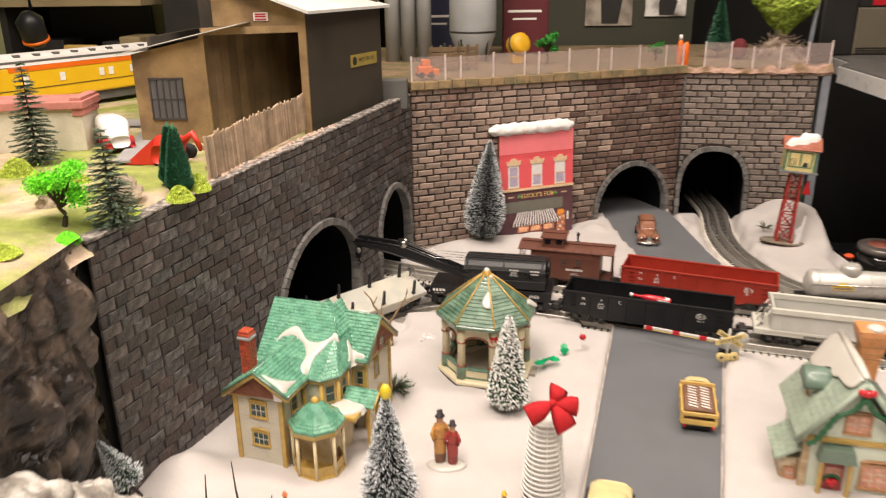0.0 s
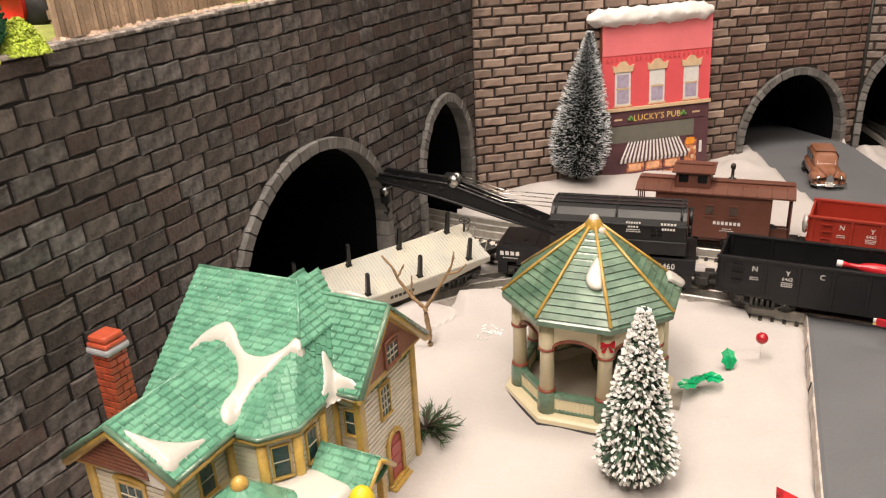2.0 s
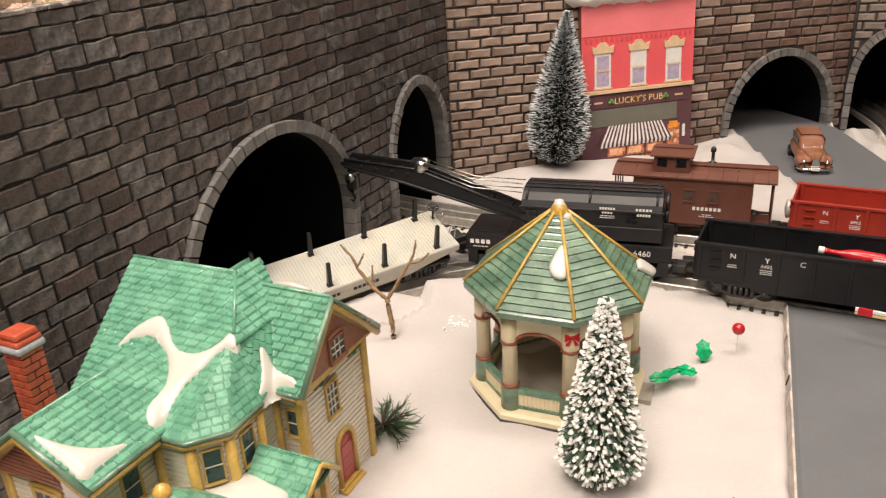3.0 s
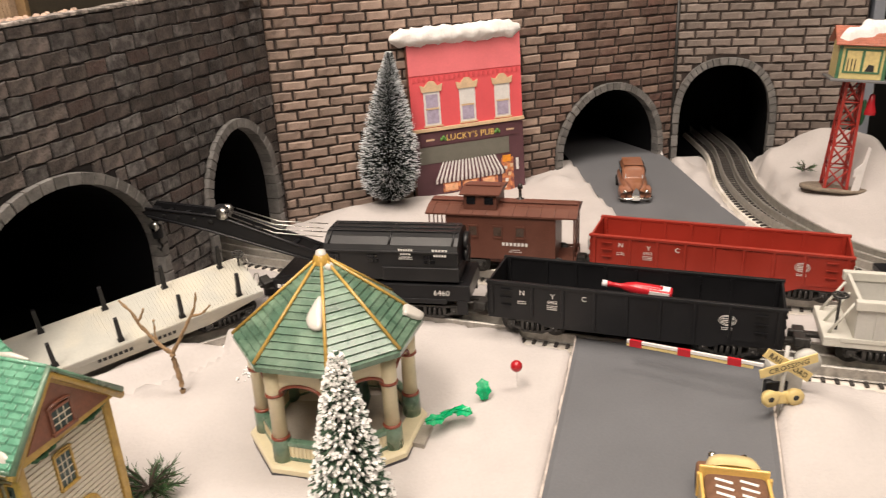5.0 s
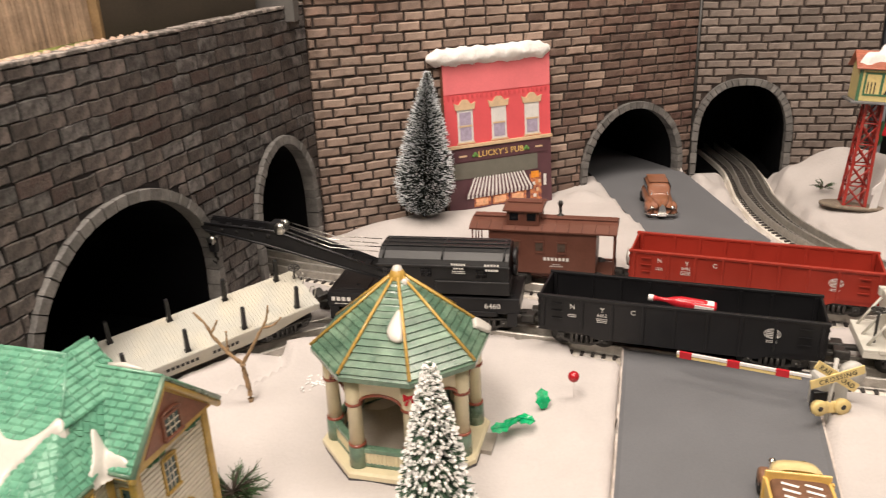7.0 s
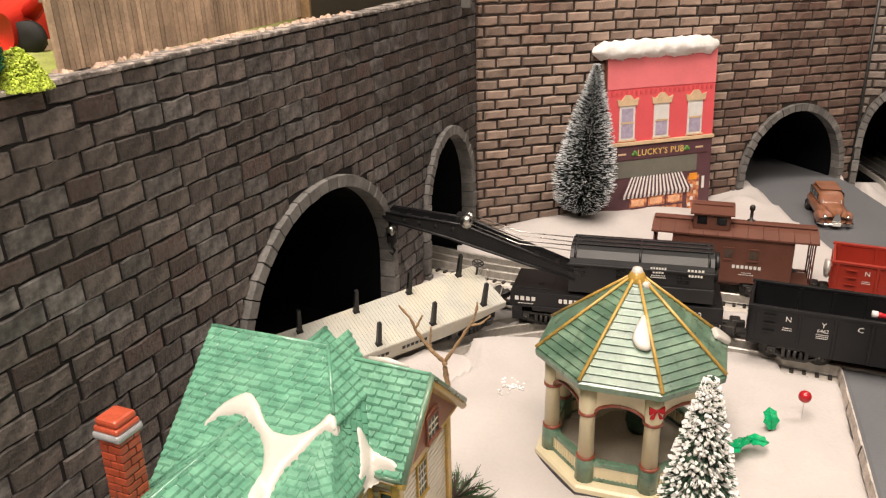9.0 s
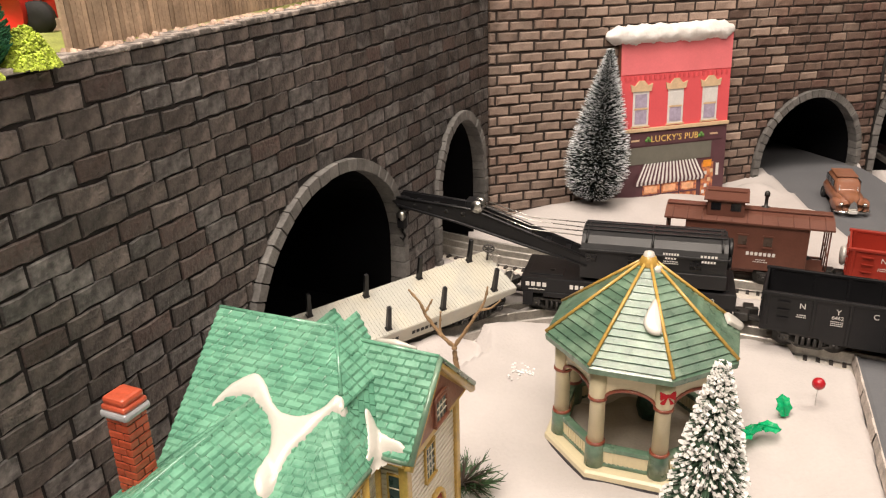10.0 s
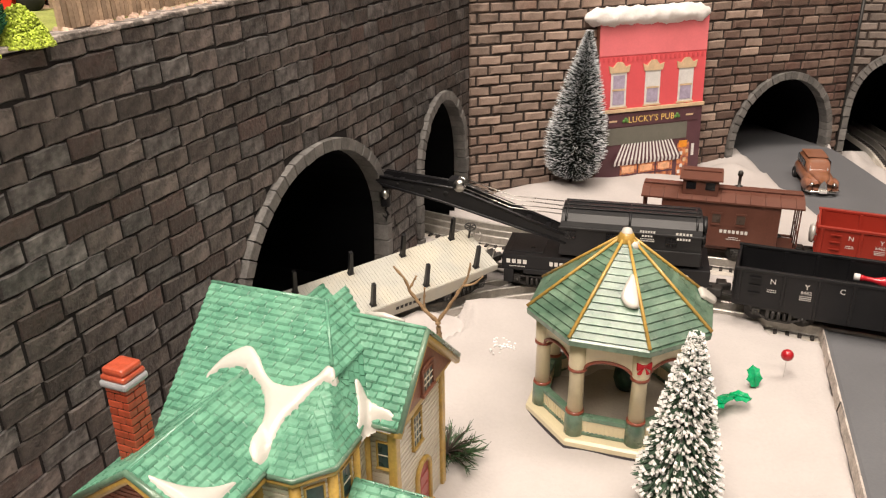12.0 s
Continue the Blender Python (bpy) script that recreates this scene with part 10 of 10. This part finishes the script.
part("trunk", G().tube(spline([(0.006, 0.004, -0.002), (0.0, 0.004, 0.030), (0.004, 0, 0.070), (0, 0, 0.110)], 5), [0.0040 - 0.0020 * k / 15 for k in range(16)], 8), TRUNK, willow)
r = random.Random(85)
g = G()
crown = [(0.044, 0.007), (0.058, 0.018), (0.074, 0.034), (0.090, 0.052), (0.110, 0.060), (0.135, 0.050), (0.165, 0.012)]
for k in range(9000):
    h = r.uniform(0.044, 0.163)
    a = r.uniform(0, 6.283)
    rad = along(crown, h) * (1 + 0.22 * noise.noise(Vector((math.cos(a) * 2, math.sin(a) * 2, h * 40)))) * r.uniform(0.80, 1.03)
    p = Vector((rad * math.cos(a), rad * math.sin(a), h))
    n = Vector((math.cos(a), math.sin(a), r.uniform(-0.2, 0.8))) + Vector((r.uniform(-0.6, 0.6), r.uniform(-0.6, 0.6), 0))
    e = n.orthogonal().normalized() * 0.0032 * r.uniform(0.6, 1.2)
    q = n.cross(e).normalized() * 0.0032 * r.uniform(0.7, 1.2)
    g.add([p - e, p - q, p + e, p + q], [(0, 1, 2, 3)])
part("crown", g, PALE_L, willow)
part("inner_crown", G().lathe([(0.0002, 0.046), (0.014, 0.060), (0.028, 0.076), (0.043, 0.092), (0.050, 0.112), (0.040, 0.135), (0.0002, 0.158)], 24), PALE_L, willow)
BROWN_H = mat("brown_brush_heap", (0.15, 0.105, 0.075), 0.9, var=0.4, scale=150, bump=1.2, second=(0.32, 0.25, 0.19), patch=70)
heap = thing("brush_heap", pose(0.645, 1.575, 0.2690), "heap of brown brushwood and rubble under the pale tree", "heap")
g = G()
n_r, n_a = 12, 32
v = [(0, 0, 0.040)]
for i in range(1, n_r + 1):
    for k in range(n_a):
        a, q = 6.2832 * k / n_a, i / n_r
        x, y = 0.058 * q * math.cos(a), 0.040 * q * math.sin(a)
        v.append((x, y, max(0.0, 0.044 * (1 - q ** 1.6) * (1.0 - 5.5 * x) + 0.010 * noise.noise(Vector((x * 90, y * 90, 3))) * (1 - q))))
f = [(0, 1 + k, 1 + (k + 1) % n_a) for k in range(n_a)] + [(1 + i * n_a + k, 1 + (i + 1) * n_a + k, 1 + (i + 1) * n_a + (k + 1) % n_a, 1 + i * n_a + (k + 1) % n_a) for i in range(n_r - 1) for k in range(n_a)]
part("rubble", g.add(v, f), BROWN_H, heap)
g = G()
for k in range(150):
    a, q = r.uniform(0, 6.283), math.sqrt(r.random())
    p = Vector((0.055 * q * math.cos(a), 0.038 * q * math.sin(a), 0.040 * (1 - q ** 1.6) + 0.004))
    d = Vector((r.uniform(-1, 1), r.uniform(-1, 1), r.uniform(-0.1, 0.7))).normalized()
    g.tube([p, p + d * 0.010, p + d * 0.020 + Vector((0, 0, r.uniform(-0.004, 0.003)))], [0.0009, 0.0007, 0.0004], 5)
part("brushwood", g, BROWN_H, heap, kind="stuff")
solo("red_bundle", G().ball((0, 0, 0.020), 0.0160, 12, 1.2), mat("dull_maroon_cloth", (0.13, 0.016, 0.020), 0.85, var=0.3, scale=120, bump=0.8), "dark red bundle behind the plastic fence", "bundle", pose(0.568, 1.580, 0.2705))
solo("metal_pole", G().tube([(0, 0, 0), (0.004, 0, 0.05), (0.008, 0, 0.12)], 0.0045, 10), GREY_METAL, "grey metal pole beside the pale tree", "pole", pose(0.698, 1.580, 0.2600))

# ---- room ----
OLIVE = mat("dark_olive_panel", (0.035, 0.036, 0.022), 0.7, var=0.15, scale=12, bump=0.1)
PALEGREEN = mat("pale_green_wall", (0.34, 0.36, 0.17), 0.8, var=0.12, scale=6, bump=0.1, second=(0.28, 0.25, 0.14), patch=3)
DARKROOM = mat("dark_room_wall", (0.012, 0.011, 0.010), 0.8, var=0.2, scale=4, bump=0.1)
CEIL = mat("ceiling_white", (0.62, 0.60, 0.56), 0.9, var=0.06, scale=3, bump=0.1)
FLOORM = mat("dark_concrete_floor", (0.045, 0.042, 0.040), 0.8, var=0.2, scale=6, bump=0.2)
solo("floor", G().box(-2.6, 2.6, -2.2, 2.7, -1.0, -0.95), FLOORM, "dark concrete basement floor", "floor", kind="structure")
solo("ceiling", G().box(-2.6, 2.6, -2.2, 2.7, 1.56, 1.60), CEIL, "plain white basement ceiling", "ceiling", kind="structure")
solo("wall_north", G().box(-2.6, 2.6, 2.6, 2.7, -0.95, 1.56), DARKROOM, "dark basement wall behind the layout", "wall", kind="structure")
solo("wall_south", G().box(-2.6, 2.6, -2.2, -2.1, -0.95, 1.56), CEIL, "plain basement wall behind the camera", "wall", kind="structure")
solo("wall_west", G().box(-2.6, -2.5, -2.1, 2.6, -0.95, 1.56), PALEGREEN, "pale green basement wall", "wall", kind="structure")
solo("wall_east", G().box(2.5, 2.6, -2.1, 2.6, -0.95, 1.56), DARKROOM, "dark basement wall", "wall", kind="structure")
solo("backdrop_panel", G().box(-0.14, 0.585, 1.96, 1.98, 0.2, 1.0), OLIVE, "dark olive panel behind the back wall", "panel", kind="structure")
solo("backdrop_panel", G().box(-1.9, -0.16, 1.96, 1.98, 0.2, 1.2), PALEGREEN, "pale green panelled wall behind the upper level", "panel", kind="structure")
SHELF_W = mat("shelf_wood", (0.26, 0.20, 0.11), 0.7, var=0.2, scale=15, bump=0.2)
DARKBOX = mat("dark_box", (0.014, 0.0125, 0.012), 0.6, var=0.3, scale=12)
shf = thing("wall_shelf", pose(0, 0, 0), "brown wooden shelf with dark clutter on the green wall", "shelf")
part("board", G().box(-0.96, -0.64, 1.74, 1.95, 0.378, 0.390), SHELF_W, shf)
part("board", G().box(-0.96, -0.48, 1.74, 1.95, 0.244, 0.256), SHELF_W, shf)
# near-black panel added to paint the dark inside of the shelf
part("back_panel", G().box(-0.95, -0.70, 1.944, 1.95, 0.256, 0.378), DARKBOX, shf)
part("upright", G().box(-0.96, -0.945, 1.76, 1.95, 0.256, 0.378), DARKBOX, shf)
for x, y, w, h, mm in ((-0.880, 1.84, 0.070, 0.050, DARKBOX), (-0.800, 1.80, 0.080, 0.026, SHELF_W), (-0.735, 1.83, 0.040, 0.046, DARKBOX), (-0.680, 1.80, 0.045, 0.058, SHELF_W), (-0.640, 1.86, 0.030, 0.032, DARKBOX), (-0.560, 1.84, 0.110, 0.180, DARKBOX)):
    solo("storage_box", G().box(-w / 2, w / 2, -0.05, 0.05, 0, h, bevel=0.003), mm, "dark box of clutter standing on the shelf", "box", pose(x, y, 0.2562), "clutter boxes")
solo("yellow_block", G().box(-0.036, 0.036, -0.010, 0.010, 0, 0.014, bevel=0.002), TRUCK_Y, "dull yellow wooden block lying on a clutter box", "block", pose(-0.800, 1.775, 0.2824, 0, 0, -12))
sp = thing("hanging_spotlight", pose(-0.750, 1.500, 0.342), "black hanging spotlight with green and orange marks", "lamp")
part("cable", G().tube([(0.004, 0, 0.03), (0.0, 0, 0.12), (0.01, 0, 0.40), (0.0, 0, 1.20)], 0.004, 7), BLACK, sp)
part("housing", G().lathe([(0.012, -0.03), (0.022, -0.02), (0.024, 0.02), (0.010, 0.035), (0.0002, 0.036)], 18, pose(0, 0, 0, 20, 0, 0)), BLACK, sp)
part("ring", G().lathe([(0.0222, -0.020), (0.0240, -0.020), (0.0240, -0.015), (0.0222, -0.015)], 18, pose(0, 0, 0, 20, 0, 0)), ORANGE, sp)
for x0, x1, z0, z1, colour in ((0.330, 0.440, 0.315, 0.430, (0.34, 0.30, 0.25)), (0.470, 0.565, 0.335, 0.395, (0.62, 0.60, 0.58))):
    pic = thing("poster", pose(0, 0, 0), "small pinned picture on the dark olive panel", "poster", "posters")
    part("sheet", G().box(x0, x1, 1.955, 1.9585, z0, z1), mat("poster_%d" % int(x0 * 100), colour, 0.6, var=0.25, scale=18, bump=0, second=(0.16, 0.13, 0.11), patch=20), pic)
    part("dark_shape", G().prism([(x0 + (x1 - x0) * a, z0 + (z1 - z0) * b) for a, b in ((0.35, 0.05), (0.70, 0.05), (0.78, 0.55), (0.60, 0.9), (0.42, 0.85), (0.32, 0.5))], 1.9530, 1.9545, "y"), DARKBOX, pic)
rb = thing("maroon_box", pose(0.175, 1.760, 0.2705), "maroon box with pale print behind the layout", "box")
part("carton", G().box(-0.05, 0.045, -0.02, 0.02, 0, 0.115, bevel=0.002), mat("maroon_card", (0.10, 0.012, 0.018), 0.5, var=0.1), rb)
part("painted_marking", G().box(-0.040, 0.030, -0.0204, -0.0198, 0.085, 0.090).box(-0.030, 0.020, -0.0204, -0.0198, 0.070, 0.074), WHITE_INK, rb)
bb = thing("navy_box", pose(-0.010, 1.800, 0.2705), "navy box with pale print behind the silos", "box")
part("carton", G().box(-0.035, 0.030, -0.02, 0.02, 0, 0.20, bevel=0.002), mat("navy_card", (0.02, 0.025, 0.06), 0.5, var=0.1), bb)
part("painted_marking", G().box(-0.025, 0.020, -0.0204, -0.0198, 0.075, 0.080).box(-0.020, 0.015, -0.0204, -0.0198, 0.060, 0.064), WHITE_INK, bb)
# dark corner to the right of the layout
ws = thing("work_shelf", pose(0, 0, 0), "dark cabinet with a white shelf top beside the layout", "cabinet")
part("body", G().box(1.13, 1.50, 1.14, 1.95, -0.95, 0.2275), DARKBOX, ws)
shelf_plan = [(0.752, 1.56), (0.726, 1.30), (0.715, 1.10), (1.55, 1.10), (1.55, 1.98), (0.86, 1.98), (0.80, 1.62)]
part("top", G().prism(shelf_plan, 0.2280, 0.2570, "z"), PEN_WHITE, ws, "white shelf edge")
# thin grey sheet added: it puts the shelf top's dimness into colour
part("worktop", G().prism([(x + 0.004, y) for x, y in shelf_plan], 0.2572, 0.2600, "z"), mat("dimmed_shelf_top", (0.12, 0.115, 0.11), 0.5, var=0.2, scale=20), ws, "grey sheet that paints the white shelf top dim")
# beige enamel darkened: the heater's shade is put into its colour
fh = thing("heater", pose(0.866, 1.750, 0.2602), "beige metal heater with shade put into its colour and dark vent slots", "heater")
part("body", G().box(0, 0.35, 0, 0.16, 0, 0.097, bevel=0.004), mat("beige_enamel_shaded", (0.135, 0.115, 0.080), 0.55, var=0.12, scale=14), fh)
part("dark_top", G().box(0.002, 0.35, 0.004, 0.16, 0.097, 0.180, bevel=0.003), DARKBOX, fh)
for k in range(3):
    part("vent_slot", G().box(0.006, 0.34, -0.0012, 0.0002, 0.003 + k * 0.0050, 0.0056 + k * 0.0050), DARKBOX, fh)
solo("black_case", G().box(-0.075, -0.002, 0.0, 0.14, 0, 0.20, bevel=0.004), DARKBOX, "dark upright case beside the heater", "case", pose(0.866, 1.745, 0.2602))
part("painted_marking", G().box(0.030, 0.110, 0.0025, 0.0039, 0.101, 0.118), PEN_RED, fh, "dull red label")
solo("black_equipment", G().box(0.675, 1.10, 1.06, 1.46, -0.16, -0.060, bevel=0.004), mat("gloss_black_equipment", (0.006, 0.006, 0.007), 0.25, var=0.2), "black equipment case beside the layout edge", "case", pose(0, 0, 0))
stand = thing("case_stand", pose(0, 0, 0), "black stand under the equipment case", "stand")
part("panel", G().box(0.70, 1.08, 1.08, 1.44, -0.95, -0.160), DARKBOX, stand)
jar = thing("jar", pose(0.7180, 1.2450, -0.0598), "dark glass jar with a round printed lid", "jar")
part("glass", G().lathe([(0.034, 0), (0.038, 0.004), (0.038, 0.050), (0.032, 0.058)], 28), mat("dark_glass_jar", (0.01, 0.01, 0.01), 0.08, var=0.05, bump=0, coat=0.6), jar)
part("lid", G().lathe([(0.037, 0.056), (0.037, 0.066), (0.034, 0.068), (0.0002, 0.068)], 28), mat("grey_lid", (0.17, 0.15, 0.14), 0.35, 0.5, var=0.15), jar)
part("lid_print", G().lathe([(0.0002, 0.0681), (0.022, 0.0681), (0.022, 0.0685), (0.0002, 0.0685)], 24), mat("dull_red_print", (0.22, 0.07, 0.05), 0.5, var=0.3, scale=90), jar)
GLOW = bpy.data.materials.new("red_indicator")
GLOW.use_nodes = True
GLOW.node_tree.nodes["Principled BSDF"].inputs["Emission Color"].default_value = (1, 0.12, 0.03, 1)
GLOW.node_tree.nodes["Principled BSDF"].inputs["Emission Strength"].default_value = 0.8
GLOW.node_tree.nodes["Principled BSDF"].inputs["Base Color"].default_value = (0.3, 0.02, 0.01, 1)
for x, y, r0 in ((0.738, 1.380, 0.008), (0.770, 1.390, 0.005), (0.795, 1.37, 0.007)):
    solo("indicator_lamp", G().lathe([(r0, 0), (r0, 0.002), (r0 * 0.6, 0.004), (0.0002, 0.0045)], 14), GLOW, "small glowing red indicator lamp on the black case", "indicator", pose(x, y, -0.0602), "indicator lamps")
# fittings added above the assumed, unseen lamps
for k, (x, y) in enumerate(((-0.33, 0.15), (0.60, -0.35), (0.45, 0.95))):
    cl = thing("ceiling_light", pose(x, y, 1.515, 0, 0, 90 if k == 0 else 0), "unseen white fluorescent ceiling light fitting", "ceiling light", "ceiling lights")
    part("fitting", G().box(-0.62, 0.62, -0.19, 0.19, 0.012, 0.045, bevel=0.004), PEN_WHITE, cl)
